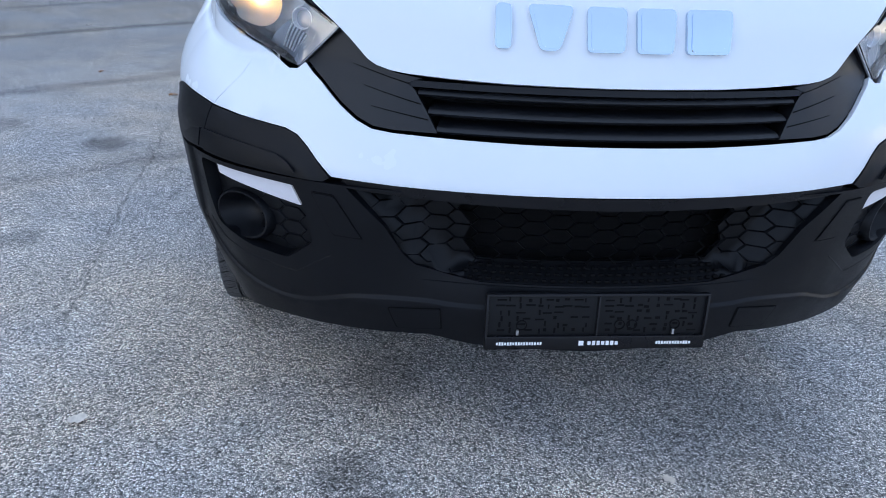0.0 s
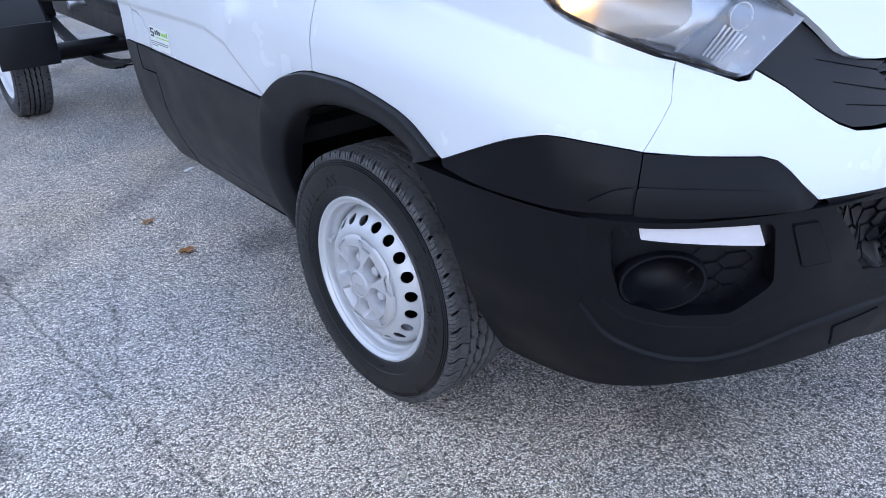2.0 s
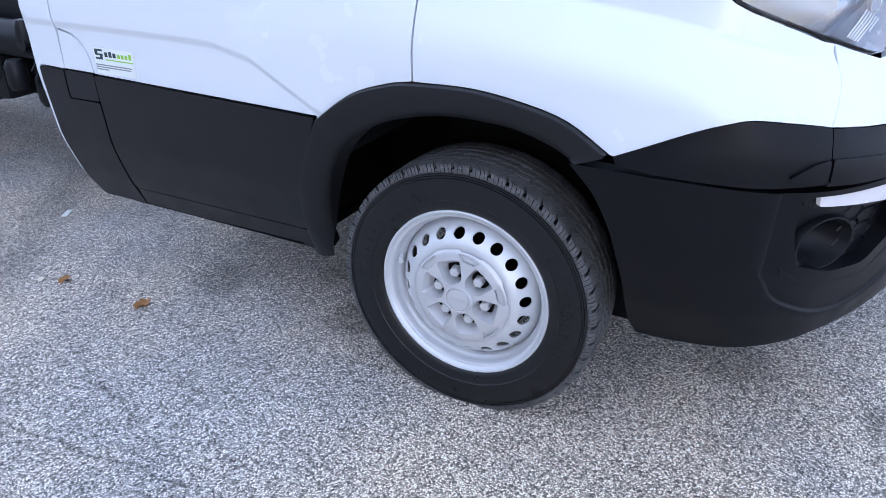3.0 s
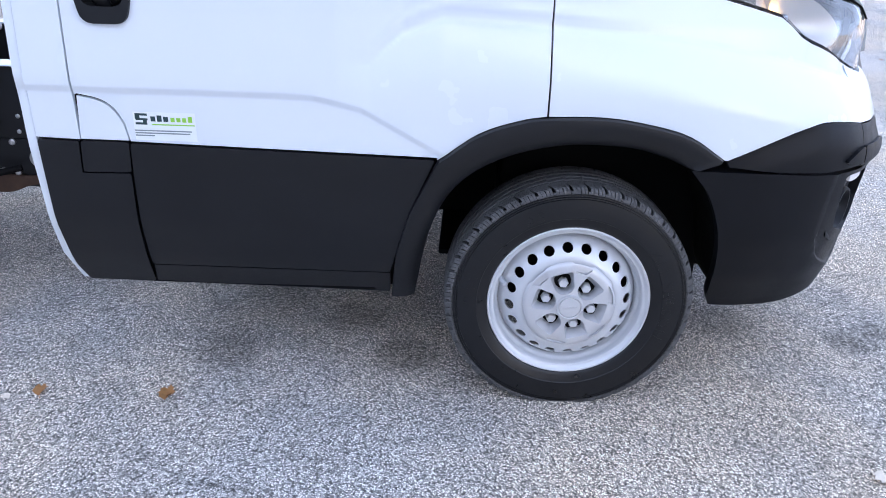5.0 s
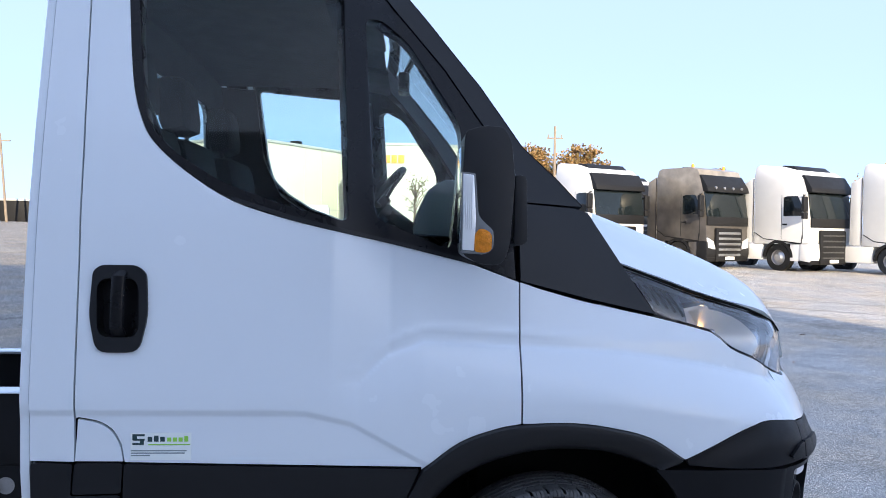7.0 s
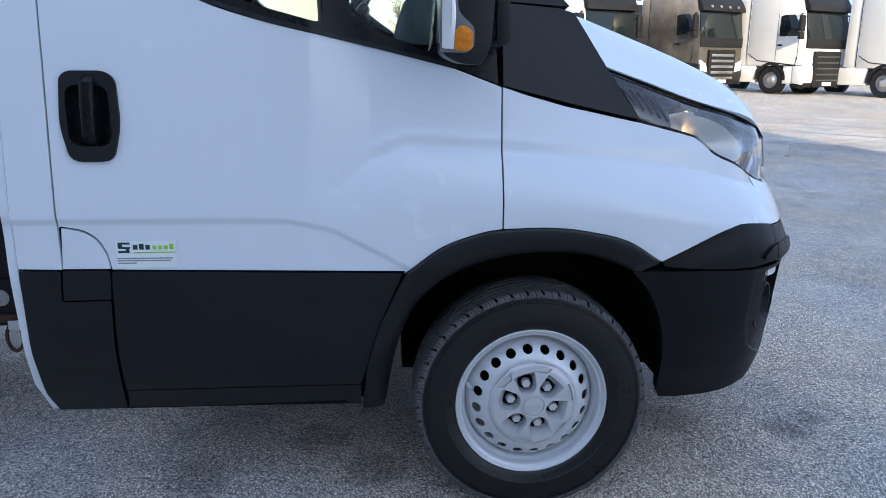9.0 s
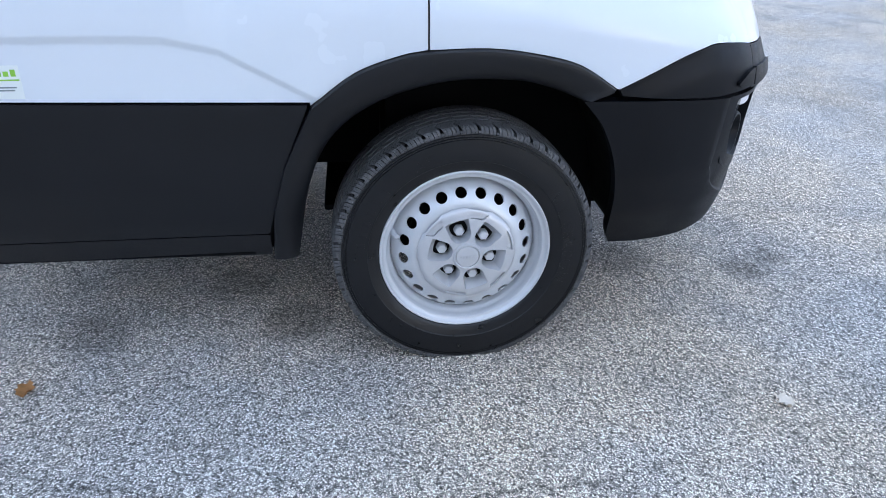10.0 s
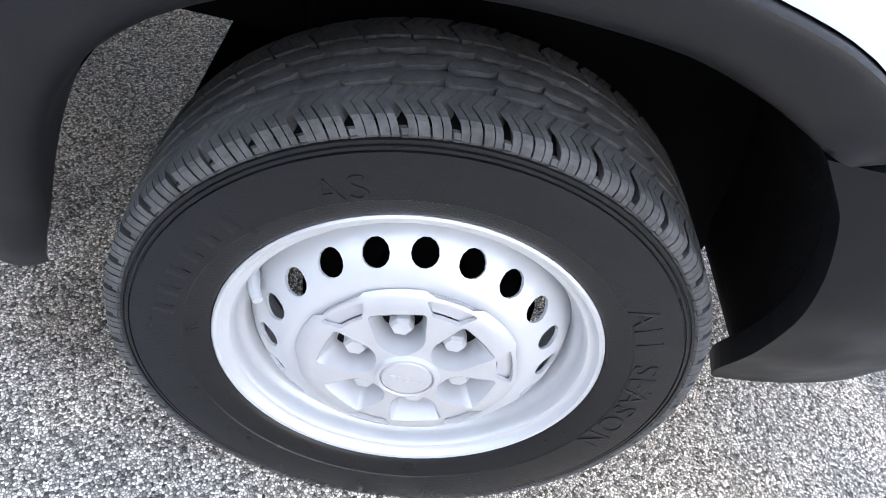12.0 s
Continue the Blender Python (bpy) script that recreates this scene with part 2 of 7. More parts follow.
def patch(name, outline, surface, mat, parent, label="", holes=(), thick=0.012, step=0.04, core=CORE, solid=False, lines=()):
    """A sheet with the given outline (and holes) in a surface's own two coordinates, bent onto that surface, with turned-in edges."""
    loops = [dense(outline, step)] + [dense(h, step) for h in holes]
    pts, edges = [], []
    for lp in loops:
        k = len(pts)
        pts += lp
        edges += [(k + i, k + (i + 1) % len(lp)) for i in range(len(lp))]
    arr = np.array(pts)
    lo, hi = arr.min(0), arr.max(0)
    gx, gy = np.meshgrid(np.arange(lo[0] + step / 2, hi[0], step), np.arange(lo[1] + step / 2, hi[1], step))
    gx, gy = gx.ravel(), gy.ravel()
    ok = inside(gx, gy, loops[0])
    for h in loops[1:]:
        ok &= ~inside(gx, gy, h)
    gx, gy = gx[ok], gy[ok]
    near = np.ones(len(gx), bool)
    for i in range(0, len(arr), 200):
        d = (gx[:, None] - arr[None, i:i + 200, 0]) ** 2 + (gy[:, None] - arr[None, i:i + 200, 1]) ** 2
        near &= d.min(1) > (step * 0.45) ** 2
    gx, gy = gx[near], gy[near]
    if lines:
        lp = np.array([p for ln in lines for p in ln])
        ok = inside(lp[:, 0], lp[:, 1], loops[0])
        for h in loops[1:]:
            ok &= ~inside(lp[:, 0], lp[:, 1], h)
        lp = lp[ok]
        lp = lp if len(lp) else arr[:1]
        lp = lp[[bool(((arr - p) ** 2).sum(1).min() > 0.003 ** 2) for p in lp]]
        far = np.array([bool(((lp - (a, b)) ** 2).sum(1).min() > 0.005 ** 2) for a, b in zip(gx, gy)])
        gx, gy = np.concatenate([gx[far], lp[:, 0]]), np.concatenate([gy[far], lp[:, 1]])
    allp = [Vector(p) for p in pts] + [Vector((a, b)) for a, b in zip(gx, gy)]
    vs, _, fs, *_ = geometry.delaunay_2d_cdt(allp, edges, [], 0, 1e-6)
    cen = np.array([[sum(vs[k].x for k in f) / len(f), sum(vs[k].y for k in f) / len(f)] for f in fs])
    keep = inside(cen[:, 0], cen[:, 1], loops[0])
    for h in loops[1:]:
        keep &= ~inside(cen[:, 0], cen[:, 1], h)
    faces = [tuple(f) for f, k in zip(fs, keep) if k]
    used = sorted({k for f in faces for k in f})
    num = {k: i for i, k in enumerate(used)}
    faces = [tuple(num[k] for k in f) for f in faces]
    uv = [vs[k] for k in used]
    e = min(0.004, step * 0.15)
    co, nor = [], []
    for p in uv:
        q = Vector(surface(p.x, p.y))
        du, dv = Vector(surface(p.x + e, p.y)) - Vector(surface(p.x - e, p.y)), Vector(surface(p.x, p.y + e)) - Vector(surface(p.x, p.y - e))
        n = du.cross(dv)
        n = n.normalized() if n.length > 1e-12 else Vector((0, 0, 1))
        co.append(q), nor.append(n)
    away = sum(n.dot(q - core) for n, q in zip(nor, co))
    if away < 0:
        nor = [-n for n in nor]
    f0 = faces[0]
    total = 0
    for f in faces[:: max(1, len(faces) // 40)]:
        fn = (co[f[1]] - co[f[0]]).cross(co[f[2]] - co[f[0]])
        total += 1 if fn.dot(nor[f[0]]) > 0 else -1
    if total < 0:
        faces = [f[::-1] for f in faces]
    # turned-in edge, sharing the sheet's own rim
    seen = {}
    for f in faces:
        for i in range(3):
            seen.setdefault((f[i], f[(i + 1) % 3]), 0)
    rim = [(a, b) for a, b in seen if (b, a) not in seen]
    loop_n = [nor[k] for f in faces for k in f]
    count, top = len(co), len(faces)
    if solid:
        co += [co[k] - nor[k] * thick for k in range(count)]
        back = [tuple(count + k for k in f[::-1]) for f in faces]
        faces += back
        loop_n += [-nor[k - count] for f in back for k in f]
        deep = {k: count + k for k in range(count)}
    else:
        deep = {}
        for k in {k for ab in rim for k in ab}:
            deep[k] = len(co)
            co.append(co[k] - nor[k] * thick)
    for a, b in rim:
        f = (b, a, deep[a], deep[b])
        fn = (co[a] - co[b]).cross(co[deep[b]] - co[b])
        fn = fn.normalized() if fn.length > 1e-12 else nor[a]
        faces.append(f)
        loop_n += [fn] * 4
    return link_mesh(name, co, faces, mat, parent, label, True, loop_n)


def mirror(points):
    return [(-a, b) for a, b in points[::-1]]


def smooth01(t):
    t = min(1.0, max(0.0, t))
    return t * t * (3 - 2 * t)


# ---- the cab's skin: a plan line, leaning in by height ----
PS = np.linspace(0, 4.2, 1401)
PT = np.radians(np.interp(PS, [0, 0.532, 0.913, 1.162, 1.372, 2.2, 4.2], [0, 18.2, 35.3, 73, 87.6, 89.6, 90]))
_k = np.exp(-np.linspace(-2, 2, 61) ** 2)
_k /= _k.sum()
PT = np.convolve(np.concatenate([-PT[30:0:-1], PT, np.full(30, PT[-1])]), _k, "valid")
PX = np.concatenate([[0], np.cumsum(PS[1] * np.cos((PT[1:] + PT[:-1]) / 2))])
PY = np.concatenate([[0], np.cumsum(PS[1] * np.sin((PT[1:] + PT[:-1]) / 2))])
ZT = np.linspace(0.1, 2.5, 601)


def blur(v, n=15):
    return np.convolve(np.pad(v, n // 2, "edge"), np.ones(n) / n, "valid")


FRONT = blur(np.interp(ZT, [0.1, 0.2, 0.26, 0.33, 0.42, 0.6, 0.75, 0.85, 0.95, 1.04, 1.10, 1.208, 1.276, 1.348, 1.421, 1.49, 2.5],
                       [0.25, 0.15, 0.08, 0.05, 0.03, 0.012, 0, 0.03, 0.072, 0.10, 0.115, 0.17, 0.27, 0.43, 0.62, 0.80, 3.5]))
SIDE = blur(np.interp(ZT, [0.1, 0.3, 0.36, 0.42, 0.55, 0.76, 0.95, 1.1, 1.3, 1.45, 1.7, 2.1, 2.22, 2.3, 2.5],
                      [0.16, 0.13, 0.10, 0.07, 0.025, 0, 0.0, 0.012, 0.03, 0.045, 0.085, 0.16, 0.20, 0.28, 0.6]))
S_K, V_K = [0.5, 0.75, 0.95, 1.2, 1.5, 1.9, 2.25, 2.4], [0, 0.03, 0.06, 0.08, 0.07, 0.040, 0.024, 0]
S_Z, V_Z = [1.0, 1.07, 1.33, 1.57, 1.88, 2.15, 2.25, 2.33], [0.945, 0.955, 1.01, 1.045, 1.065, 1.08, 1.045, 0.97]
S_D, V_D = [2.1, 2.15, 2.35, 2.47, 2.6], [0.75, 0.776, 0.885, 0.912, 0.915]


def skin(s, z, out=0.0):
    """The body's surface: s metres round the plan line from the nose (plus: the kerb side, -x), at height z; out: proud of it."""
    a = abs(s)
    t = float(np.interp(a, PS, PT))
    w = math.cos(t) ** 2
    d = w * np.interp(z, ZT, FRONT) + (1 - w) * np.interp(z, ZT, SIDE) - out
    k = np.interp(a, S_K, V_K)
    if k > 0 and z > 0.85:
        c = np.interp(a, S_Z, V_Z)
        d += k * min(1.0, max(0.0, (z - c + 0.12) / 0.15)) ** 1.7 * (1 + max(0.0, z - 1.1) * 3.5)
        d += min(0.0065, k * 0.16) * smooth01((z - c - 0.014) / 0.016)
        d -= min(0.0035, k * 0.12) * smooth01((a - 1.5) / 0.35) * math.exp(-((z - c - 0.062) / 0.012) ** 2)
    if a > 2.05 and z > 0.7:
        d -= 0.007 * smooth01((z - np.interp(a, S_D, V_D) + 0.012) / 0.024) * smooth01((a - 2.05) / 0.15)
    x = float(np.interp(a, PS, PX)) - d * math.sin(t)
    y = float(np.interp(a, PS, PY)) + d * math.cos(t)
    return (-x if s >= 0 else x, y, z)


def lifted(out):
    return lambda s, z: skin(s, z, out)


def along(y):
    """The skin's s at a place y along the side."""
    return float(np.interp(y, PY, PS))


def side(points):
    """(y, z) points of the side as the skin's own coordinates."""
    return [(along(y), z) for y, z in points]


def hood_at(x, h, out=0.0):
    a = abs(x)
    f = float(np.interp(a, PX[:420], PY[:420]))
    drop = 0.085 * smooth01((a - 0.42) / 0.48) * smooth01((h - 1.1) / 0.22)
    d = float(np.interp(h, ZT, FRONT))
    lift = out * smooth01((h - 1.08) / 0.2)
    return (-x, f + d - (out - lift), h - drop + lift + 0.012 * (1 - min(1, a / 0.6) ** 2) * smooth01((h - 1.1) / 0.2))

# ---- ground ----
def ground_z(x, y):
    """Level round the van, rising gently towards the far side of the yard."""
    d = max(0.0, math.hypot(x, y - 1.0) - 5.0)
    g = 0.0228 * x + 0.0122 * y
    return min(6.0, g * d / (d + 6.0)) if d > 0 else 0.0


CRACK_A = [(-1.98, 5.83), (-1.82, 3.85), (-1.76, 3.17), (-1.69, 2.29), (-1.62, 1.61), (-1.58, 1.17), (-1.54, 0.73)]
CRACK_B = [(-1.39, 2.18), (-1.48, 1.87), (-1.62, 1.51)]
# tyre tracks: centre, radius, half width, depth
TRACKS = ((2.88, -0.77, 9.58, 0.1, 0.45), (2.88, -0.77, 11.48, 0.1, 0.315), (-12.33, 17.67, 16.64, 0.09, 0.28), (-12.33, 17.67, 18.54, 0.09, 0.196), (-1.5, 64, 54.2, 0.16, 0.3), (20, -24, 22, 0.4, 0.2))


def make_asphalt():
    m = bpy.data.materials.new("worn_asphalt")
    m.use_nodes = True
    nt = m.node_tree
    n, link = nt.nodes, nt.links.new
    b = n["Principled BSDF"]
    geo = n.new("ShaderNodeNewGeometry")

    def noise_tex(scale, detail=3, rough=0.55):
        t = n.new("ShaderNodeTexNoise")
        t.inputs["Scale"].default_value, t.inputs["Detail"].default_value, t.inputs["Roughness"].default_value = scale, detail, rough
        link(geo.outputs["Position"], t.inputs["Vector"])
        return t.outputs[0]

    def ramp(src, stops):
        r = n.new("ShaderNodeValToRGB")
        link(src, r.inputs[0])
        el = r.color_ramp.elements
        el[0].position, el[0].color = stops[0][0], (*[stops[0][1]] * 3, 1)
        el[1].position, el[1].color = stops[1][0], (*[stops[1][1]] * 3, 1)
        for p, v in stops[2:]:
            el.new(p).color = (v, v, v, 1)
        return r.outputs[0]

    def mix(kind, a, c, f=1.0):
        x = n.new("ShaderNodeMix")
        x.data_type, x.blend_type, x.clamp_result = "RGBA", kind, False
        x.inputs[0].default_value = f
        for src, k in ((a, 6), (c, 7)):
            if isinstance(src, tuple):
                x.inputs[k].default_value = src
            else:
                link(src, x.inputs[k])
        return x.outputs[2]

    stones = n.new("ShaderNodeTexVoronoi")
    stones.inputs["Scale"].default_value = 205
    edge = n.new("ShaderNodeTexVoronoi")
    edge.feature = "DISTANCE_TO_EDGE"
    edge.inputs["Scale"].default_value = 205
    link(geo.outputs["Position"], edge.inputs["Vector"])
    link(geo.outputs["Position"], stones.inputs["Vector"])
    hue = n.new("ShaderNodeSeparateColor")
    link(stones.outputs["Color"], hue.inputs[0])
    chip = ramp(hue.outputs[0], [(0.0, 0.16), (1.0, 1.98), (0.35, 0.76), (0.75, 1.36)])
    gap = ramp(edge.outputs["Distance"], [(0.0, 0.14), (0.18, 1.14)])
    patchy = ramp(noise_tex(0.55, 5, 0.6), [(0.3, 0.78), (0.72, 1.18)])
    wear = ramp(noise_tex(3.2, 5, 0.65), [(0.28, 0.84), (0.7, 1.12)])
    stain = ramp(noise_tex(1.7, 6, 0.7), [(0.24, 0.60), (0.36, 1.0)])
    wob = noise_tex(9, 3, 0.6)
    wander = noise_tex(5, 4, 0.6)
    base = (0.664, 0.612, 0.554, 1)
    c = mix("MULTIPLY", base, chip)
    c = mix("MULTIPLY", c, gap)
    c = mix("MULTIPLY", c, patchy)
    c = mix("MULTIPLY", c, wear)
    c = mix("MULTIPLY", c, stain, 0.7)
    # clumps of darker binder and warmer, dustier areas
    c = mix("MULTIPLY", c, ramp(noise_tex(46, 3, 0.7), [(0.30, 0.83), (0.66, 1.17)]))
    c = mix("MULTIPLY", c, ramp(noise_tex(185, 2, 0.6), [(0.36, 0.62), (0.64, 1.34)]))
    tint = n.new("ShaderNodeMix")
    tint.data_type = "RGBA"
    link(ramp(noise_tex(0.8, 4, 0.6), [(0.40, 0.0), (0.62, 1.0)]), tint.inputs[0])
    tint.inputs[6].default_value, tint.inputs[7].default_value = (0.96, 1.0, 1.05, 1), (1.07, 1.0, 0.90, 1)
    c = mix("MULTIPLY", c, tint.outputs[2])
    # tyre tracks of vehicles that have turned here: wide soft rings
    sep = n.new("ShaderNodeSeparateXYZ")
    link(geo.outputs["Position"], sep.inputs[0])
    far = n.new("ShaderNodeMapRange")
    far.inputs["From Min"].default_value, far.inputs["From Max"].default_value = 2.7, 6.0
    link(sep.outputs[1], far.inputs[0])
    for cx, cy, r, wid, deep in TRACKS:
        dx, dy = n.new("ShaderNodeMath"), n.new("ShaderNodeMath")
        dx.operation = dy.operation = "SUBTRACT"
        link(sep.outputs[0], dx.inputs[0]), link(sep.outputs[1], dy.inputs[0])
        dx.inputs[1].default_value, dy.inputs[1].default_value = cx, cy
        comb = n.new("ShaderNodeCombineXYZ")
        link(dx.outputs[0], comb.inputs[0]), link(dy.outputs[0], comb.inputs[1])
        ln = n.new("ShaderNodeVectorMath")
        ln.operation = "LENGTH"
        link(comb.outputs[0], ln.inputs[0])
        sub = n.new("ShaderNodeMath")
        sub.operation = "SUBTRACT"
        link(ln.outputs["Value"], sub.inputs[0])
        sub.inputs[1].default_value = r
        ab = n.new("ShaderNodeMath")
        ab.operation = "ABSOLUTE"
        link(sub.outputs[0], ab.inputs[0])
        band = ramp(ab.outputs[0], [(wid * 0.35, 1 - deep), (wid * 1.4, 1.0)])
        c = mix("MULTIPLY", c, band)
    # the asphalt gets darker further along the yard
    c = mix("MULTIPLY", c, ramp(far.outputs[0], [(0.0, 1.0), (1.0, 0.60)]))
    # old oil spots
    for px, py, rad, deep in ((-2.0, 2.75, 0.10, 0.5), (-1.95, 1.45, 0.07, 0.35), (-0.59, 0.0, 0.06, 0.4), (0.5, 0.07, 0.22, 0.25), (-0.49, 0.43, 0.09, 0.3), (-0.81, 2.13, 0.09, 0.35), (-0.55, 1.75, 0.08, 0.3),
                              (-0.8, 1.54, 0.08, 0.4), (-0.51, -0.13, 0.05, 0.35), (-2.3, 0.9, 0.09, 0.3), (-2.75, 3.1, 0.14, 0.3)):
        d = n.new("ShaderNodeVectorMath")
        d.operation = "DISTANCE"
        link(geo.outputs["Position"], d.inputs[0])
        d.inputs[1].default_value = (px, py, 0)
        rough = n.new("ShaderNodeMath")
        rough.operation = "MULTIPLY_ADD"
        link(wob, rough.inputs[0])
        rough.inputs[1].default_value = -rad * 1.6
        link(d.outputs["Value"], rough.inputs[2])
        c = mix("MULTIPLY", c, ramp(rough.outputs[0], [(0.0, 1 - deep), (rad * 0.9, 1.0)]))
    # fine cracks
    for crack, deep in ((CRACK_A, 0.52), (CRACK_B, 0.4)):
        for (ax, ay), (bx, by) in zip(crack, crack[1:]):
            ln = math.hypot(bx - ax, by - ay)
            ux, uy = (bx - ax) / ln, (by - ay) / ln
            rel = n.new("ShaderNodeVectorMath")
            rel.operation = "SUBTRACT"
            link(geo.outputs["Position"], rel.inputs[0])
            rel.inputs[1].default_value = (ax, ay, 0)
            run, across = n.new("ShaderNodeVectorMath"), n.new("ShaderNodeVectorMath")
            run.operation = across.operation = "DOT_PRODUCT"
            link(rel.outputs[0], run.inputs[0]), link(rel.outputs[0], across.inputs[0])
            run.inputs[1].default_value, across.inputs[1].default_value = (ux, uy, 0), (-uy, ux, 0)
            sway = n.new("ShaderNodeMath")
            sway.operation = "MULTIPLY_ADD"
            link(wander, sway.inputs[0])
            sway.inputs[1].default_value = 0.16
            link(across.outputs["Value"], sway.inputs[2])
            off = n.new("ShaderNodeMath")
            off.operation = "SUBTRACT"
            link(sway.outputs[0], off.inputs[0])
            off.inputs[1].default_value = 0.08
            wide = n.new("ShaderNodeMath")
            wide.operation = "ABSOLUTE"
            link(off.outputs[0], wide.inputs[0])
            thin = ramp(wide.outputs[0], [(0.001, 1.0), (0.008, 0.0)])
            mid = n.new("ShaderNodeMath")
            mid.operation = "COMPARE"
            link(run.outputs["Value"], mid.inputs[0])
            mid.inputs[1].default_value, mid.inputs[2].default_value = ln / 2, ln / 2
            both = n.new("ShaderNodeMath")
            both.operation = "MULTIPLY"
            link(thin, both.inputs[0]), link(mid.outputs[0], both.inputs[1])
            dark = n.new("ShaderNodeMath")
            dark.operation = "MULTIPLY_ADD"
            link(both.outputs[0], dark.inputs[0])
            dark.inputs[1].default_value, dark.inputs[2].default_value = -deep, 1.0
            c = mix("MULTIPLY", c, dark.outputs[0])
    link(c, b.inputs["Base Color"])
    b.inputs["Roughness"].default_value = 0.82
    b.inputs["Specular IOR Level"].default_value = 0.35
    bump = n.new("ShaderNodeBump")
    bump.inputs["Strength"].default_value, bump.inputs["Distance"].default_value = 0.9, 0.004
    inv = n.new("ShaderNodeMath")
    inv.operation = "MULTIPLY"
    inv.inputs[1].default_value = -1
    link(stones.outputs["Distance"], inv.inputs[0]), link(inv.outputs[0], bump.inputs["Height"])
    link(bump.outputs[0], b.inputs["Normal"])
    return m


ASPHALT = make_asphalt()
_far = [-900, -500, -250, -120, -70, -45, -30, -20, -14, -10, -7, -5, -3, -1, 1, 3, 5, 7, 10, 14, 20, 30, 45, 70, 120, 250, 500, 900]
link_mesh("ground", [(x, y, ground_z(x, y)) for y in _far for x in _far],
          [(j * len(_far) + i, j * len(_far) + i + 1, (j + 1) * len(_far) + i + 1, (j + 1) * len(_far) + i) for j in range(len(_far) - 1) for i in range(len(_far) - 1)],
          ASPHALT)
tagged(bpy.data.objects["ground"], "grey worn asphalt yard with coarse pale aggregate", "ground", kind="structure")

# ---- the van: a chassis cab with no load body ----
van = thing("chassis_cab_van", "white chassis cab van with black plastic cladding and silver steel wheels", "van", pose(0, 1.06, 0))
van_inv = Matrix.Translation((0, -1.06, 0))


def adopt(ob):
    """Keeps a mesh made in the van's own place where it is."""
    if ob.parent is van:
        ob.matrix_parent_inverse = van_inv
    return ob


def panel(name, outline, mat, label="", out=0.0, both=True, surface=None, **kw):
    """A body panel on the kerb side and, mirrored, on the far side."""
    sf = surface or lifted(out)
    made = [adopt(patch(name, outline, sf, mat, van, label, **kw))]
    if both:
        kw = dict(kw)
        kw["holes"] = [mirror(h) for h in kw.get("holes", ())]
        made.append(adopt(patch(name, mirror(outline), sf, mat, van, label, **kw)))
    return made


def piece(name, bm, mat, label="", smooth=30, both=False):
    ob = adopt(part(name, bm, mat, van, label, smooth))
    if both:
        me = ob.data.copy()
        me.transform(Matrix.Diagonal((-1, 1, 1, 1)))
        me.flip_normals()
        o = new(name, me)
        o.parent = van
        adopt(tagged(o, label))
    return ob


# outlines shared by neighbouring panels, in the skin's coordinates
ARCH_TOP = spline(side([(1.444, 0.757), (1.341, 0.831), (1.24, 0.868), (1.167, 0.880), (1.024, 0.883), (0.9, 0.866), (0.8, 0.838), (0.707, 0.780)]), 4)
LAMP_LOW = [(1.465, 1.173), (1.36, 1.148), (1.285, 1.130), (1.255, 1.112), (1.215, 1.083), (1.175, 1.066), (1.10, 1.045), (0.955, 1.007), (0.83, 0.976), (0.79, 0.964), (0.765, 0.966)]
CLAD_TOP = spline([(1.412, 0.780), (1.27, 0.846), (1.20, 0.870), (1.15, 0.878), (1.065, 0.870), (0.986, 0.858)], 4) + [(0.889, 0.848), (0.76, 0.838), (0.728, 0.828), (0.702, 0.808), (0.674, 0.780), (0.639, 0.745)]
SEAM = [(0.986, 0.858), (0.958, 0.895), (0.928, 0.931), (0.909, 0.993)]
GRILLE_LOW = [(0.75, 0.976), (0.698, 0.947), (0.633, 0.902), (0.59, 0.877), (0.55, 0.862), (0.50, 0.858), (0.367, 0.856), (0.2, 0.854), (0, 0.854)]
HOOD_LOW = [(0.668, 1.062), (0.626, 1.034), (0.579, 0.998), (0.555, 0.987), (0.520, 0.979), (0.482, 0.975), (0.379, 0.971), (0.252, 0.968), (0, 0.967)]
DOOR_FRONT = [(along(1.163), 1.268), (along(1.168), 1.07), (along(1.168), 0.884)]
BELT = [(1.30, 1.318), (1.498, 1.366), (1.636, 1.397), (1.807, 1.436), (1.968, 1.487), (2.10, 1.568), (2.192, 1.65), (2.230, 1.72), (2.256, 1.816), (2.276, 1.98), (2.296, 2.20), (2.300, 2.245)]
G = 0.0024   # half a panel gap

CREASE = [[(k * s, float(np.interp(s, S_D, V_D)) + o) for s in np.arange(2.12, 3.22, 0.008)] for k in (1, -1) for o in (-0.0125, -0.004, 0.004, 0.0125)]
SHOULDER = [[(k * s, float(np.interp(s, S_Z, V_Z)) + o) for s in np.arange(1.0, 2.4, 0.010)] for k in (1, -1) for o in (-0.022, -0.006, 0.008, 0.014, 0.022, 0.030, 0.037, 0.052)]
HANDLE_WELL = fillet(side([(2.201, 1.114), (2.315, 1.114), (2.321, 1.278), (2.207, 1.278)]), 0.035)
# front wing
panel("front_wing", [(a - G, z) for a, z in DOOR_FRONT] + [(a, z + G) for a, z in ARCH_TOP if a < along(1.165)] + [(a, z + 0.0006) for a, z in CLAD_TOP if a > 0.987]
      + [(a + 0.0006, z) for a, z in SEAM] + [(a, z - 0.006) for a, z in LAMP_LOW[::-1] if a > 0.915] + [(along(0.976), 1.214), (along(1.10), 1.248)], WHITE, step=0.016, lines=SHOULDER)
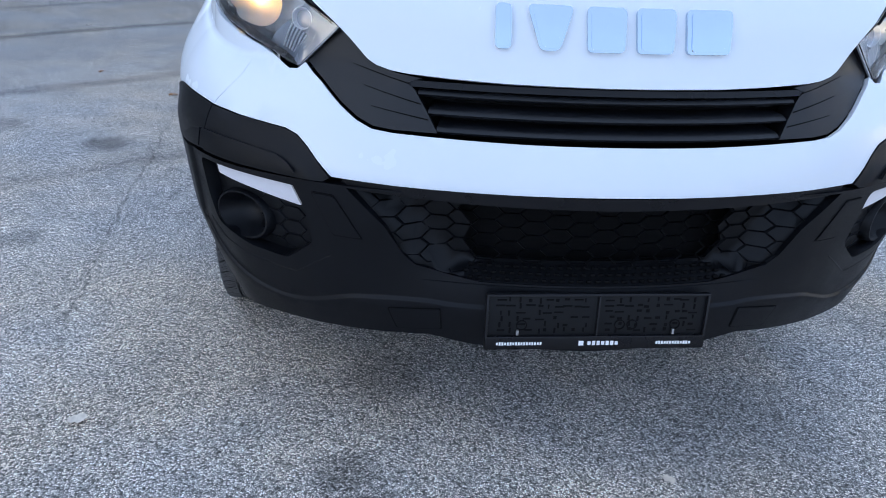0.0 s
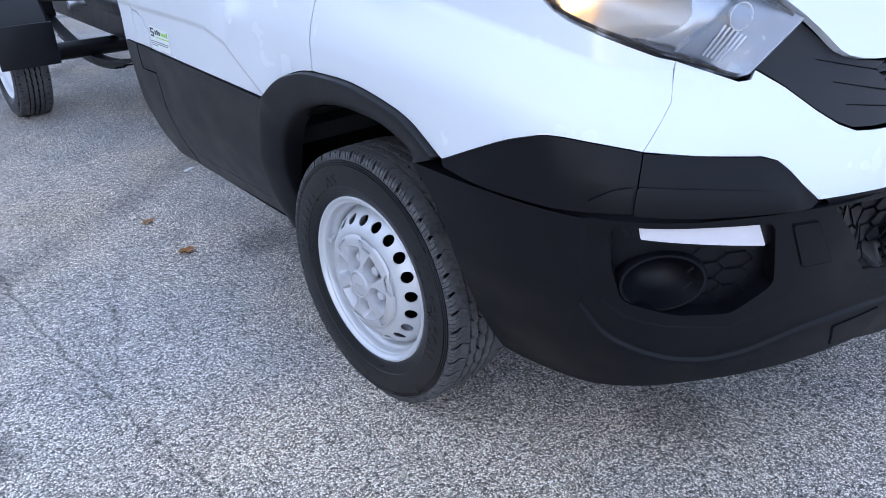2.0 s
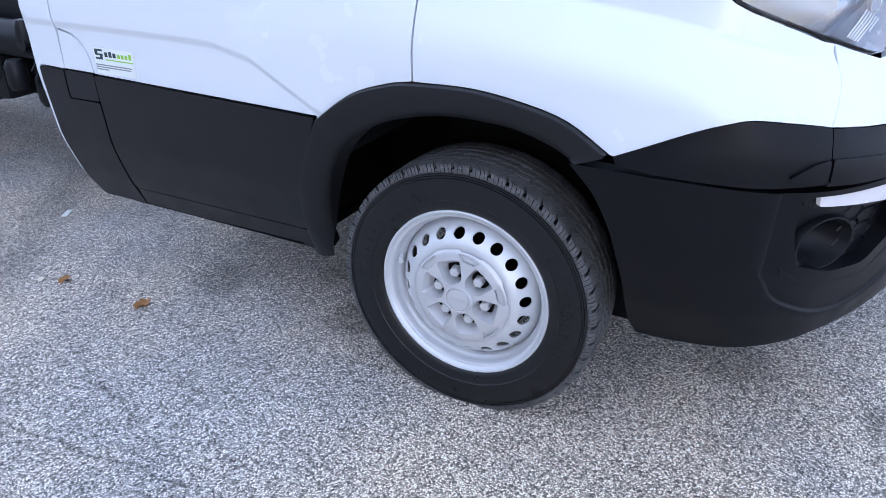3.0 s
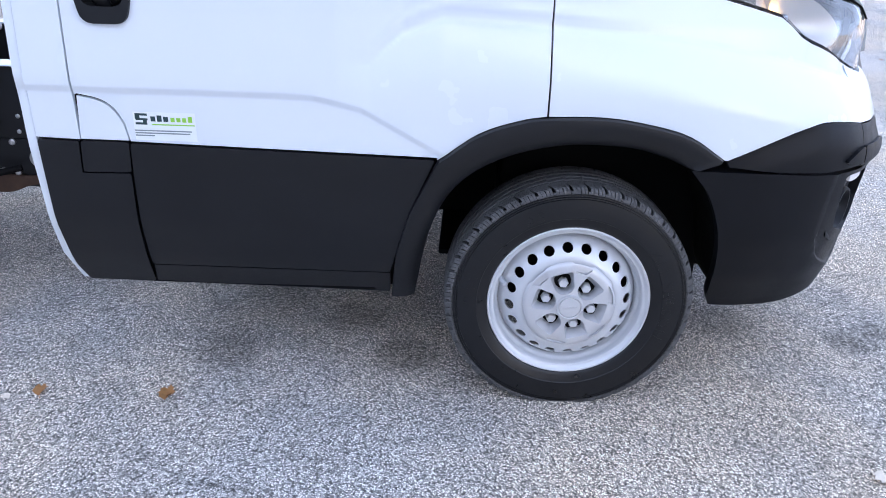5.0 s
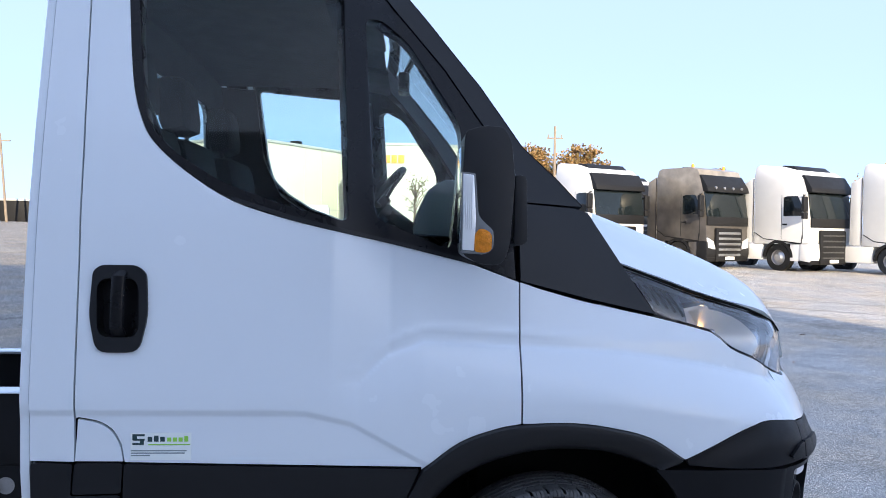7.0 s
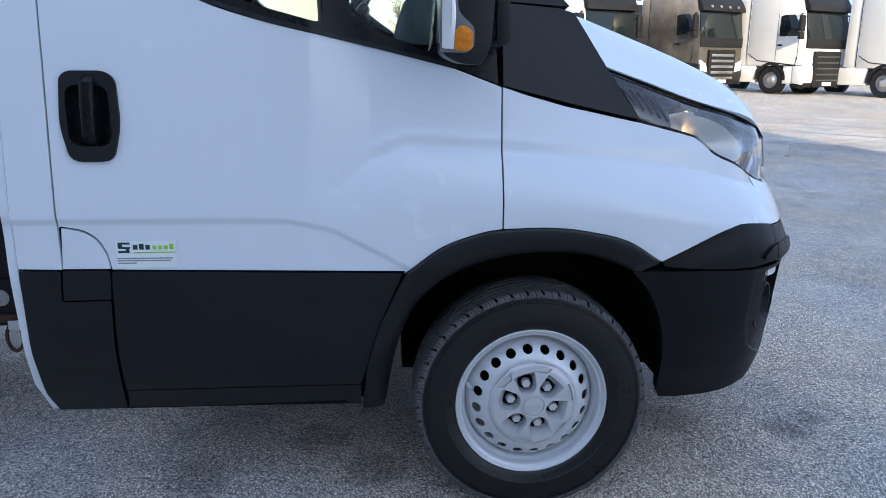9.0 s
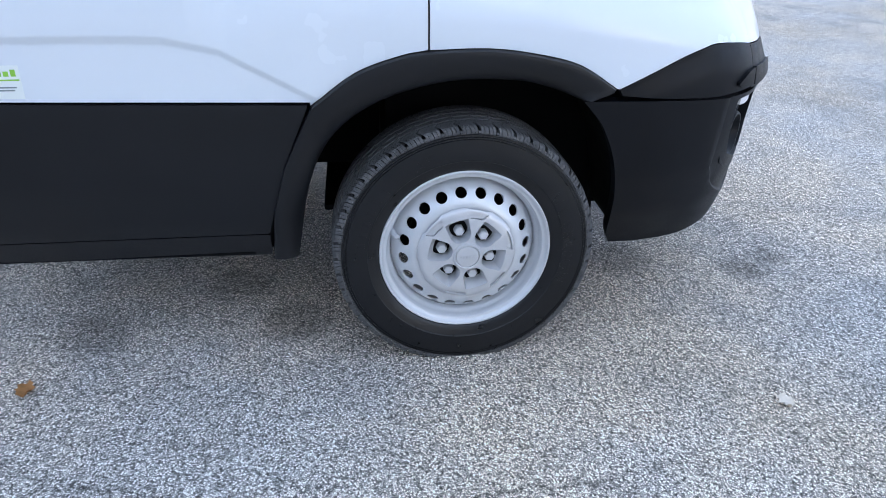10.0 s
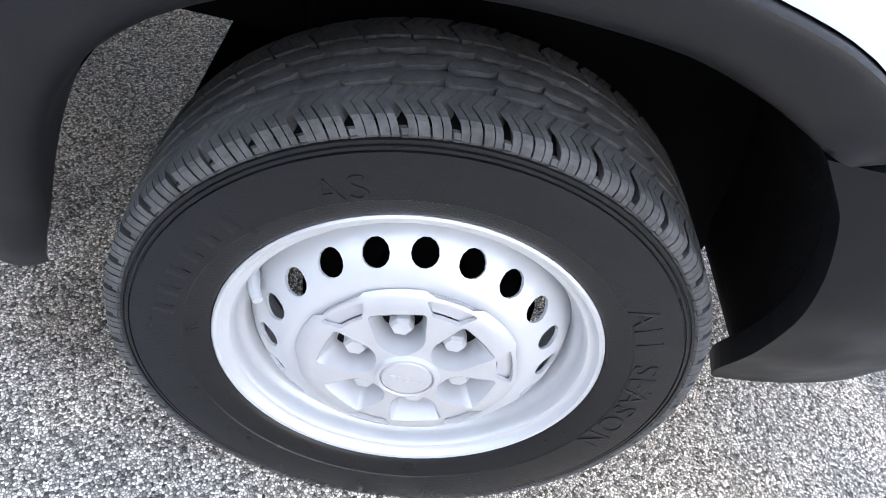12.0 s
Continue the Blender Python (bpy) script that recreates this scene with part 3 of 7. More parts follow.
# white upper bumper band, one piece from seam to seam
_half = [(a - 0.0006, z) for a, z in SEAM] + [(a, z - 0.006) for a, z in LAMP_LOW if a < 0.905] + [(a, z - G) for a, z in GRILLE_LOW]
_low = [(0, 0.747), (0.236, 0.746), (0.484, 0.745), (0.636, 0.747)] + [(a, z + 0.0006) for a, z in CLAD_TOP[::-1] if a < 0.98][1:]
adopt(patch("bumper_band", _half[:-1] + mirror(_half[:-1])[0:] + mirror(_low)[0:0] + [(-a, z) for a, z in _low[::-1]] + _low[1:], lifted(0.0), WHITE, van))
# bonnet
_edge = [(0.657, 1.105), (0.718, 1.165), (0.793, 1.25), (0.845, 1.325), (0.866, 1.37), (0.882, 1.412), (0.85, 1.44), (0.76, 1.455), (0.6, 1.475), (0.3, 1.484)]
_hood = [(-skin(a, z)[0] + 0.002, z + G) for a, z in HOOD_LOW[::-1][1:]] + _edge
adopt(patch("bonnet", [(0, 0.967 + G)] + _hood + [(0, 1.486)] + mirror(_hood), lambda x, h: hood_at(x, h, 0.004), WHITE, van, thick=0.02))
# door
_belt = side(spline(BELT, 4))
_rear = side([(2.394, 2.245), (2.3906, 2.14), (2.3840, 1.94), (2.374, 1.64), (2.368, 1.32), (2.366, 0.9)])
panel("door", [(a + G, z) for a, z in DOOR_FRONT] + [(a, z + G) for a, z in ARCH_TOP[::-1] if a > along(1.172)] + side([(1.444, 0.767), (2.238, 0.783)])
      + side(spline([(2.246, 0.83), (2.268, 0.868), (2.304, 0.892), (2.360, 0.904)], 5)) + _rear[::-1] + _belt[::-1] + side([(1.17, 1.270)]), WHITE, step=0.016, holes=[HANDLE_WELL], lines=CREASE + SHOULDER)
panel("fuel_flap", side(spline([(2.360, 0.8985), (2.306, 0.8865), (2.2725, 0.8635), (2.2515, 0.828), (2.244, 0.795)], 6) + [(2.243, 0.785), (2.368, 0.786)]), WHITE, out=0.001)
panel("fuel_flap_cladding", fillet(side([(2.368, 0.781), (2.243, 0.780), (2.250, 0.697), (2.378, 0.694)]), 0.008), BLACK, out=0.004)
panel("door_cladding", fillet(side([(1.450, 0.761), (2.238, 0.778), (2.244, 0.69), (2.262, 0.394), (1.575, 0.396), (1.552, 0.48), (1.515, 0.61)]), 0.008), BLACK, out=0.006)
panel("sill_cladding", fillet(side([(1.575, 0.391), (2.260, 0.389), (2.272, 0.322), (1.578, 0.312)]), 0.006), BLACK, out=0.004)
panel("corner_cladding", fillet(side([(2.374, 0.779), (2.482, 0.782), (2.492, 0.52), (2.492, 0.38), (2.475, 0.318), (2.278, 0.320), (2.252, 0.692), (2.383, 0.690)]), 0.008), BLACK, out=0.005)
panel("rear_corner_panel", side([(2.371, 0.784), (2.373, 1.32), (2.379, 1.64), (2.3890, 1.94), (2.3956, 2.14), (2.399, 2.245), (2.486, 2.245), (2.486, 0.787)]), WHITE, step=0.016, lines=CREASE)
# flange with spot welds at the back of the cab
panel("rear_flange", side([(2.490, 2.245), (2.490, 0.60), (2.498, 0.42), (2.480, 0.318), (2.500, 0.318), (2.520, 0.42), (2.514, 0.60), (2.512, 2.245)]), WHITE, out=-0.006)
# near-black sheets behind the panel gaps, standing in for the shade inside them
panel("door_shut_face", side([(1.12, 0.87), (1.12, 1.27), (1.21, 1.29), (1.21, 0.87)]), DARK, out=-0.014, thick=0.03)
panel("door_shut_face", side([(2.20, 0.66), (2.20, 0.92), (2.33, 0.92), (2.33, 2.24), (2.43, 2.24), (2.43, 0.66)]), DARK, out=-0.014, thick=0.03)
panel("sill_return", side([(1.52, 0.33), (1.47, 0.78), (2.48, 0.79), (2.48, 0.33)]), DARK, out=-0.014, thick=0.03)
# wheel arch trim
ARCH_IN = spline(side([(1.506, 0.312), (1.462, 0.54), (1.396, 0.675), (1.280, 0.760), (1.12, 0.803), (0.961, 0.803), (0.875, 0.785), (0.80, 0.757)]), 4)
_out = side([(1.574, 0.303), (1.555, 0.470), (1.517, 0.606)]) + ARCH_TOP

def even(points, n):
    """n points at even steps along a row of points."""
    p = np.array(points, float)
    d = np.concatenate([[0], np.cumsum(np.hypot(*np.diff(p, axis=0).T))])
    t = np.linspace(0, d[-1], n)
    return list(zip(np.interp(t, d, p[:, 0]), np.interp(t, d, p[:, 1])))


# the trim's section from its outer edge to the edge rolled into the wheel well: (share across, proud)
SECTION = [(0.0, -0.008), (0.0, 0.012), (0.03, 0.0175), (0.10, 0.0185), (0.30, 0.0160), (0.50, 0.0105), (0.70, 0.0020), (0.85, -0.0080), (0.95, -0.0170), (0.985, -0.0235), (1.0, -0.032), (1.0, -0.055), (1.0, -0.085)]
_outer, _inner = even(_out + side([(0.770, 0.757)]), 73), even(ARCH_IN, 73)
for sgn in (1, -1):
    bm = bmesh.new()
    rows = []
    for o, i in zip(_outer, _inner):
        low = smooth01((0.60 - i[1]) / 0.25)   # towards its foot the trim hangs straighter and its rolled edge is narrow
        rows.append([bm.verts.new(skin(sgn * (o[0] + (i[0] - o[0]) * f), o[1] + (i[1] - o[1]) * f, max(h, -0.020) * low + h * (1 - low) + 0.035 * low * smooth01((0.46 - o[1]) / 0.14) * f)) for f, h in SECTION])
    for p, q in zip(rows, rows[1:]):
        for k in range(len(SECTION) - 1):
            bm.faces.new((p[k], p[k + 1], q[k + 1], q[k]))
    bm.faces.new(rows[0]), bm.faces.new(rows[-1])
    piece("wheel_arch_trim", bm, BLACK, "black plastic wheel arch trim", 50)
# corner cladding above the bumper, in two pieces
_cl = [(a, z - 0.0006) for a, z in CLAD_TOP]


def clad_skin(s, z, extra=0.0):
    """The corner cladding: flush with the white panels along its top, standing out over the groove below it."""
    top = float(np.interp(abs(s), [0.64, 0.70, 0.76, 0.986, 1.15, 1.27, 1.412], [0.745, 0.808, 0.838, 0.858, 0.878, 0.846, 0.78]))
    return skin(s, z, 0.0035 + extra + 0.010 * smooth01((top - z) / 0.07))


panel("bumper_corner_trim", [p for p in _cl if p[0] > 0.9875] + [(0.9872, 0.8568), (0.992, 0.82), (0.998, 0.752), (1.14, 0.748), (1.28, 0.755), (1.405, 0.766)], BUMPER, surface=clad_skin, thick=0.022, step=0.02)
panel("bumper_corner_trim", [(0.9845, 0.856)] + [p for p in _cl if p[0] < 0.98] + [(0.655, 0.735), (0.884, 0.741), (0.9955, 0.748), (0.9895, 0.82)], BUMPER, surface=clad_skin, thick=0.022, step=0.02)
for rib in ([(1.079, 0.772), (1.035, 0.797), (0.9985, 0.8045), (1.002, 0.757), (1.06, 0.762)], [(0.9935, 0.805), (0.887, 0.797), (0.765, 0.785), (0.735, 0.770), (0.715, 0.750), (0.74, 0.752), (0.997, 0.757)]):
    panel("trim_rib", fillet(rib, 0.008), BUMPER, surface=lambda s, z: clad_skin(s, z, 0.009), thick=0.010, step=0.02)


# lower bumper
B_S = [0, 0.36, 0.40, 0.49, 0.60, 0.72, 0.79, 0.87, 0.95, 1.02, 1.06, 1.076]
B_Z = [0.462, 0.462, 0.467, 0.462, 0.448, 0.408, 0.398, 0.409, 0.436, 0.468, 0.51, 0.56]


LEDGE_S = np.linspace(0, 1.085, 400)
LEDGE_Z = blur(np.interp(LEDGE_S, B_S, B_Z), 21)
LEDGE_D = np.gradient(LEDGE_Z, LEDGE_S)


def bumper_skin(s, z):
    """The lower bumper: its bottom strip and its side wrap stand 8 mm proud, with a narrow ledge between."""
    a = abs(s)
    crease, slope = float(np.interp(a, LEDGE_S, LEDGE_Z)), float(np.interp(a, LEDGE_S, LEDGE_D))
    d = 0.008 * smooth01((crease - z) / math.sqrt(1 + slope * slope) / 0.010)
    d = max(d, 0.008 * smooth01((a - 1.076) / 0.010))
    d -= 0.02 * smooth01((z - 0.46) / 0.1) * smooth01((0.6 - a) / 0.25)
    return skin(s, z, 0.004 + d)


LEDGE = [[(k * (s - o * m / math.hypot(1, m)), z + o / math.hypot(1, m)) for s, z, m in zip(LEDGE_S[::3], LEDGE_Z[::3], LEDGE_D[::3])] for k in (1, -1) for o in (0.001, -0.003, -0.007, -0.0105)]
LEDGE += [[(k * (1.076 + o), z) for z in np.arange(0.565, 0.735, 0.008)] for k in (1, -1) for o in (-0.0015, 0.004, 0.0095)]
COMB = [(0.598, 0.727), (0.51, 0.640), (0.47, 0.575), (0.44, 0.548), (0.36, 0.530), (0.283, 0.518), (0, 0.518)]
FOG = fillet([(1.034, 0.722), (0.722, 0.712), (0.69, 0.572), (0.77, 0.512), (0.887, 0.520), (1.00, 0.556), (1.025, 0.63)], 0.02)
_top = [(0, 0.733), (0.484, 0.733), (0.66, 0.731), (0.884, 0.729), (1.05, 0.734), (1.14, 0.740), (1.28, 0.749), (along(0.79), 0.755)]
_tail = spline(side([(0.765, 0.728), (0.735, 0.692), (0.703, 0.63), (0.684, 0.575), (0.662, 0.48), (0.646, 0.35), (0.625, 0.302)]), 4)
_bot = [(1.25, 0.298), (1.15, 0.297), (1.05, 0.302), (0.94, 0.318), (0.82, 0.328), (0.70, 0.334), (0.56, 0.345), (0.40, 0.362), (0.30, 0.345), (0, 0.335)]
_hb = _top[1:] + _tail + _bot
adopt(patch("lower_bumper", _top[:1] + _hb[:-1] + [_bot[-1]] + mirror(_hb[:-1]), bumper_skin, BUMPER, van, holes=[FOG, mirror(FOG), COMB[:-1] + mirror(COMB[:-1])], thick=0.035, step=0.02, lines=LEDGE))

# ---- wheels ----
def tyre_mesh():
    bm = bmesh.new()
    prof = [(0.215, -0.098), (0.226, -0.108), (0.245, -0.117), (0.285, -0.121), (0.318, -0.119), (0.333, -0.114), (0.339, -0.108), (0.341, -0.07), (0.342, -0.02),
            (0.341, 0.04), (0.339, 0.068), (0.336, 0.0735), (0.3350, 0.0748), (0.3318, 0.0732), (0.3310, 0.0764), (0.3278, 0.0769), (0.3270, 0.0754), (0.3258, 0.0754), (0.3248, 0.0778), (0.3218, 0.0782), (0.3210, 0.0766), (0.3200, 0.0766), (0.3192, 0.0790), (0.290, 0.0818), (0.264, 0.0804),
            (0.2625, 0.0788), (0.257, 0.0772), (0.250, 0.0752), (0.242, 0.0722), (0.2375, 0.0700), (0.2345, 0.0675), (0.2328, 0.0650), (0.215, 0.055)]
    lathe(bm, prof, 96, 0)
    for v in bm.verts:
        if v.co.z < -0.335:
            v.co.x *= 1 + (-0.335 - v.co.z) * 2.5
            v.co.z = -0.3345
    return bm


def tread_mesh():
    """Ribs of separate rubber blocks over the tyre's crown, with chevron grooves between them."""
    verts, faces = [], []
    step = 2 * math.pi / 46

    def block(ends, rows, bend, open_lo=0.0, open_hi=0.0, nick=(), wave=0.0):
        """rows: (radius, across); bend shifts the angle, open_lo and open_hi widen the grooves outwards, nick pulls the rims in."""
        k, n, m = len(verts), len(ends) - 1, len(rows)
        mid = sum(h for r, h in rows) / m
        for i, a in enumerate(ends):
            for j, (r, h) in enumerate(rows):
                flare = smooth01((abs(h) - 0.066) / 0.034)
                t = a + bend(h) + (open_lo * flare if i == 0 else 0) - (open_hi * flare if i == n else 0)
                x = h
                if wave or nick:
                    saw = abs((a / step + 0.25) % 1.0 - 0.5) * 4 - 1
                    rim = 1 if j < 2 or j > m - 3 else 0
                    x += wave * saw + rim * math.copysign(nick[i] if nick else 0, mid - h)
                z = r * math.sin(t)
                verts.append((x, r * math.cos(t), max(z, -0.335)))
        for i in range(n):
            for j in range(m - 1):
                q = k + i * m + j
                faces.append((q, q + m, q + m + 1, q + 1))
        faces.append(tuple(k + j for j in range(m)))
        faces.append(tuple(k + n * m + j for j in range(m - 1, -1, -1)))

    for sgn in (1, -1):
        zig = lambda h: 0.036 * (1 - abs(abs(h) - 0.076) / 0.026)
        rows = [(0.336, 0.0485), (0.3518, 0.0500), (0.3516, 0.062), (0.3512, 0.076), (0.3503, 0.088), (0.3488, 0.0965), (0.3452, 0.1010), (0.3400, 0.1045), (0.3325, 0.1062), (0.328, 0.1040)]
        rows = [(r, sgn * h) for r, h in rows]
        for i in range(46):
            for k, (lo, hi) in enumerate(((0.03, 0.245), (0.270, 0.480), (0.505, 0.722), (0.747, 0.965))):
                block([(i + lo) * step, (i + lo * 0.5 + hi * 0.5) * step, (i + hi) * step], rows, zig, 0.009 if k == 0 else 0.0, 0.008 if k == 3 else (0.003 if k == 1 else 0.0))
            bar = [(0.3385, 0.0985), (0.3380, 0.1030), (0.3325, 0.1055), (0.328, 0.1048)]
            block([(i + 0.90) * step, (i + 0.97) * step, (i + 1.04) * step], [(r, sgn * h) for r, h in bar], zig)
    nick = (0.0062, 0.0022, 0.0, 0.0, 0.0, 0.0, 0.0, 0.0008, 0.0042)
    for lo, hi, lean in ((0.0200, 0.0445, 1.9), (-0.0445, -0.0200, -1.9), (-0.0130, 0.0130, 1.5)):
        slant = lambda h, lo=lo, hi=hi, lean=lean: lean * (h - lo) + 0.014 * math.sin((h - lo) / (hi - lo) * math.pi)
        rows = [(0.336, lo), (0.352, lo + 0.0010), (0.3525, lo + 0.28 * (hi - lo)), (0.3526, lo + 0.5 * (hi - lo)), (0.3525, lo + 0.72 * (hi - lo)), (0.352, hi - 0.0010), (0.336, hi)]
        for i in range(46):
            block([(i + 0.93 * f) * step for f in (0, 0.09, 0.17, 0.34, 0.5, 0.66, 0.83, 0.91, 1.0)], rows, slant, nick=nick, wave=0.0018)
    return [(x * 0.895 - 0.020, y * 1.008, max(z * 1.008, -0.335)) for x, y, z in verts], faces


def bend_text(text, size, radius, angle, h, reading_out=True):
    """Raised lettering round a tyre's sidewall: verts and faces of the built-in font, bent to an arc in the wheel's plane."""
    cu = bpy.data.curves.new("lettering", "FONT")
    cu.body, cu.size, cu.extrude, cu.space_character = text, size, 0.0007, 1.15
    ob = bpy.data.objects.new("lettering", cu)
    scene.collection.objects.link(ob)
    bpy.context.view_layer.update()
    me = bpy.data.meshes.new_from_object(ob.evaluated_get(bpy.context.evaluated_depsgraph_get()))
    wid = max(v.co.x for v in me.vertices)
    for v in me.vertices:
        a = angle + (v.co.x - wid / 2) / radius
        r = radius + v.co.y
        v.co = (h + v.co.z + float(np.interp(r, [0.264, 0.29, 0.3192], [0.0804, 0.0818, 0.0790])), -r * math.cos(a), r * math.sin(a))
    bpy.data.objects.remove(ob)
    bpy.data.curves.remove(cu)
    return me


def disc_height(r):
    return float(np.interp(r, [0.05, 0.10, 0.125, 0.136, 0.152, 0.169, 0.183, 0.193, 0.200], [0.054, 0.056, 0.073, 0.0745, 0.068, 0.055, 0.038, 0.022, 0.004]))


def cover_height(r):
    return float(np.interp(r, [0.0, 0.036, 0.05, 0.09, 0.118, 0.129, 0.133, 0.137], [0.094, 0.093, 0.091, 0.088, 0.085, 0.081, 0.077, 0.070]))


def polar(height, ref):
    return lambda u, r: (height(r), -r * math.cos(u / ref), r * math.sin(u / ref))


# mouth and floor of a nut pocket: across and outwards from the wheel's middle
_arc = np.linspace(0, math.pi, 13)
POCKET_TOP = [(0.0285 * math.cos(a), 0.0685 - 0.0275 * math.sin(a)) for a in _arc] + [(-0.0300, 0.0800), (-0.0315, 0.0900), (-0.0325, 0.0985), (-0.0300, 0.1025), (-0.0150, 0.1040), (0.0, 0.1045), (0.0150, 0.1040), (0.0300, 0.1025), (0.0325, 0.0985), (0.0315, 0.0900), (0.0300, 0.0800)]
POCKET_LOW = [(0.0236 * math.cos(a), 0.0680 - 0.0236 * math.sin(a)) for a in _arc] + [(-0.0236, 0.0710), (-0.0230, 0.0760), (-0.0218, 0.0810), (-0.0190, 0.0855), (-0.0098, 0.0880), (0.0, 0.0885), (0.0098, 0.0880), (0.0190, 0.0855), (0.0218, 0.0810), (0.0230, 0.0760), (0.0236, 0.0710)]
COVER_TURN = radians(17)
INWARD = Vector((-5, 0, 0))


def build_wheel(parent, at, rear=False):
    """Tyre, steel rim and fittings; the wheel's own +x points out of the vehicle."""
    bm = bmesh.new()
    sh = -1 if rear else 1
    rim_prof = [(0.2295, 0.0600), (0.2328, 0.0630), (0.2328, 0.0670), (0.2302, 0.0692), (0.2262, 0.0680), (0.2222, 0.0615), (0.2192, 0.0585), (0.2140, 0.0580), (0.2112, 0.0550), (0.2100, 0.0420), (0.2075, 0.0340), (0.2035, 0.0310), (0.2005, 0.0260), (0.1990, 0.010)] + [(0.1935, -0.03), (0.196, -0.06), (0.205, -0.07), (0.2265, -0.0905), (0.2225, -0.0905)]
    lathe(bm, rim_prof, 80, 0)
    wheel = part("wheel", bm, SILVER, parent, "silver painted steel wheel", 40)
    wheel.matrix_parent_inverse = van_inv
    wheel.matrix_basis = at

    def sub(ob):
        ob.parent = wheel
        return ob
    sub(part("tyre", tyre_mesh(), RUBBER, None, "black rubber tyre", 24))
    # groove floor in a dull black of its own, painting the shade between blocks
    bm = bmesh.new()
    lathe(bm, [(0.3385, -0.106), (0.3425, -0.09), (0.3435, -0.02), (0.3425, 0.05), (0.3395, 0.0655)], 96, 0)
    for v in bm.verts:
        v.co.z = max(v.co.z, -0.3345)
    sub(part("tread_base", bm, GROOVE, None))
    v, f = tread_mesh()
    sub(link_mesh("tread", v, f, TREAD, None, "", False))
    lift = (lambda r: disc_height(r) - 0.085 + 2 * (0.06 - disc_height(r))) if rear else disc_height
    ref = 0.166
    turn = 2 * math.pi * ref
    holes = []
    for i in range(20):
        c = turn * (i + 0.5) / 20
        holes.append([(c + 0.0152 * math.cos(a), 0.1685 + 0.0125 * math.sin(a)) for a in np.linspace(0, 2 * math.pi, 15)[:-1]])
    sub(patch("wheel_disc", [(0, 0.05), (turn, 0.05), (turn, 0.200), (0, 0.200)], polar(lift, ref), SILVER, None, "", holes=holes, thick=0.004, step=0.0125, core=INWARD)).rotation_euler.x = radians(-4)
    if rear:
        bm = bmesh.new()
        lathe(bm, [(0.075, -0.04), (0.075, 0.05), (0.06, 0.062), (0.0, 0.064)], 32, 0)
        sub(part("hub", bm, SILVER, None))
        return wheel
    # six-pocket centre cover
    ref = 0.09
    turn = 2 * math.pi * ref
    pockets, notches = [], []
    for i in range(6):
        c = turn * (i + 0.5) / 6
        pockets.append([(c + ref * math.atan2(tx, rr), math.hypot(tx, rr)) for tx, rr in POCKET_TOP])
        d = turn * i / 6
        notches.append(fillet([(d - 0.0135, 0.1060), (d + 0.0135, 0.1060), (d + 0.0225, 0.1255), (d - 0.0225, 0.1255)], 0.003))
    edge = []
    for i in range(72):
        u = turn * i / 72
        k = (i % 12 - 0) / 12
        edge.append((u, 0.134 if 0.22 < k < 0.78 else 0.130))
    edge.append((turn, 0.130))
    sub(patch("wheel_cover", [(0, 0.030), (turn, 0.030)] + edge[::-1], polar(cover_height, ref), COVER, None, "silver plastic centre cover with six nut pockets", holes=pockets + notches[1:], thick=0.006, step=0.008, core=INWARD)).rotation_euler.x = COVER_TURN
    sub(patch("cover_floor", [(0, 0.1065), (turn, 0.1065), (turn, 0.128), (0, 0.128)], polar(lambda r: cover_height(r) - 0.0072, ref), COVER, None, thick=0.003, step=0.012, core=INWARD)).rotation_euler.x = COVER_TURN
    bm = bmesh.new()
    lathe(bm, [(0.0305, 0.087), (0.0305, 0.0955), (0.0290, 0.0970), (0.0, 0.0978)], 40, 0)
    sub(part("hub_cap", bm, COVER, None, "", 40))
    bm = bmesh.new()
    lathe(bm, [(0.0318, 0.085), (0.0318, 0.0965), (0.0335, 0.0980), (0.0365, 0.0975), (0.0395, 0.0920), (0.0405, 0.088)], 40, 0)
    sub(part("hub_ring", bm, COVER, None, "", 40))
    bm = bmesh.new()
    lathe(bm, [(0.0300, 0.0930), (0.0322, 0.0930)], 40, 0)
    sub(part("cap_groove", bm, RUST, None))
    for i in range(6):
        a = 2 * math.pi * (i + 0.5) / 6
        bm = bmesh.new()
        rings = []
        for k, deep in ((0.0, -0.0006), (0.12, 0.003), (0.55, 0.018), (1.0, 0.034)):
            ring = []
            for (tx, rr), (bx, br) in zip(POCKET_TOP, POCKET_LOW):
                x, q = tx + (bx - tx) * k, rr + (br - rr) * k
                h = (cover_height(math.hypot(tx, rr)) if k < 0.5 else cover_height(0.07)) - deep
                ring.append(bm.verts.new((h, -(q * math.cos(a) - x * math.sin(a)), q * math.sin(a) + x * math.cos(a))))
            rings.append(ring)
        for p, q in zip(rings, rings[1:]):
            for j in range(len(p)):
                m = (j + 1) % len(p)
                bm.faces.new((p[j], p[m], q[m], q[j]))
        sub(part("nut_pocket", bm, COVER, None, "", 40)).rotation_euler.x = COVER_TURN
    bm = bmesh.new()
    for k in range(5):   # the maker's mark as plain raised bars
        box(bm, (0.0977, (k - 2) * 0.0085, 0), (0.0022, 0.0056, 0.0078), 0.0006)
    sub(part("badge_bars", bm, COVER, None))
    for i in range(6):
        a = 2 * math.pi * (i + 0.5) / 6
        bm = bmesh.new()
        # near-black disc round the nut: the pocket's shade as colour
        lathe(bm, [(0.0290, 0.0555), (0.0130, 0.0555)], 24, 0)
        ob = sub(part("nut_recess", bm, DARK, None, "", 20))
        ob.location = (0, -0.067 * math.cos(a - COVER_TURN), 0.067 * math.sin(a - COVER_TURN))
        bm = bmesh.new()
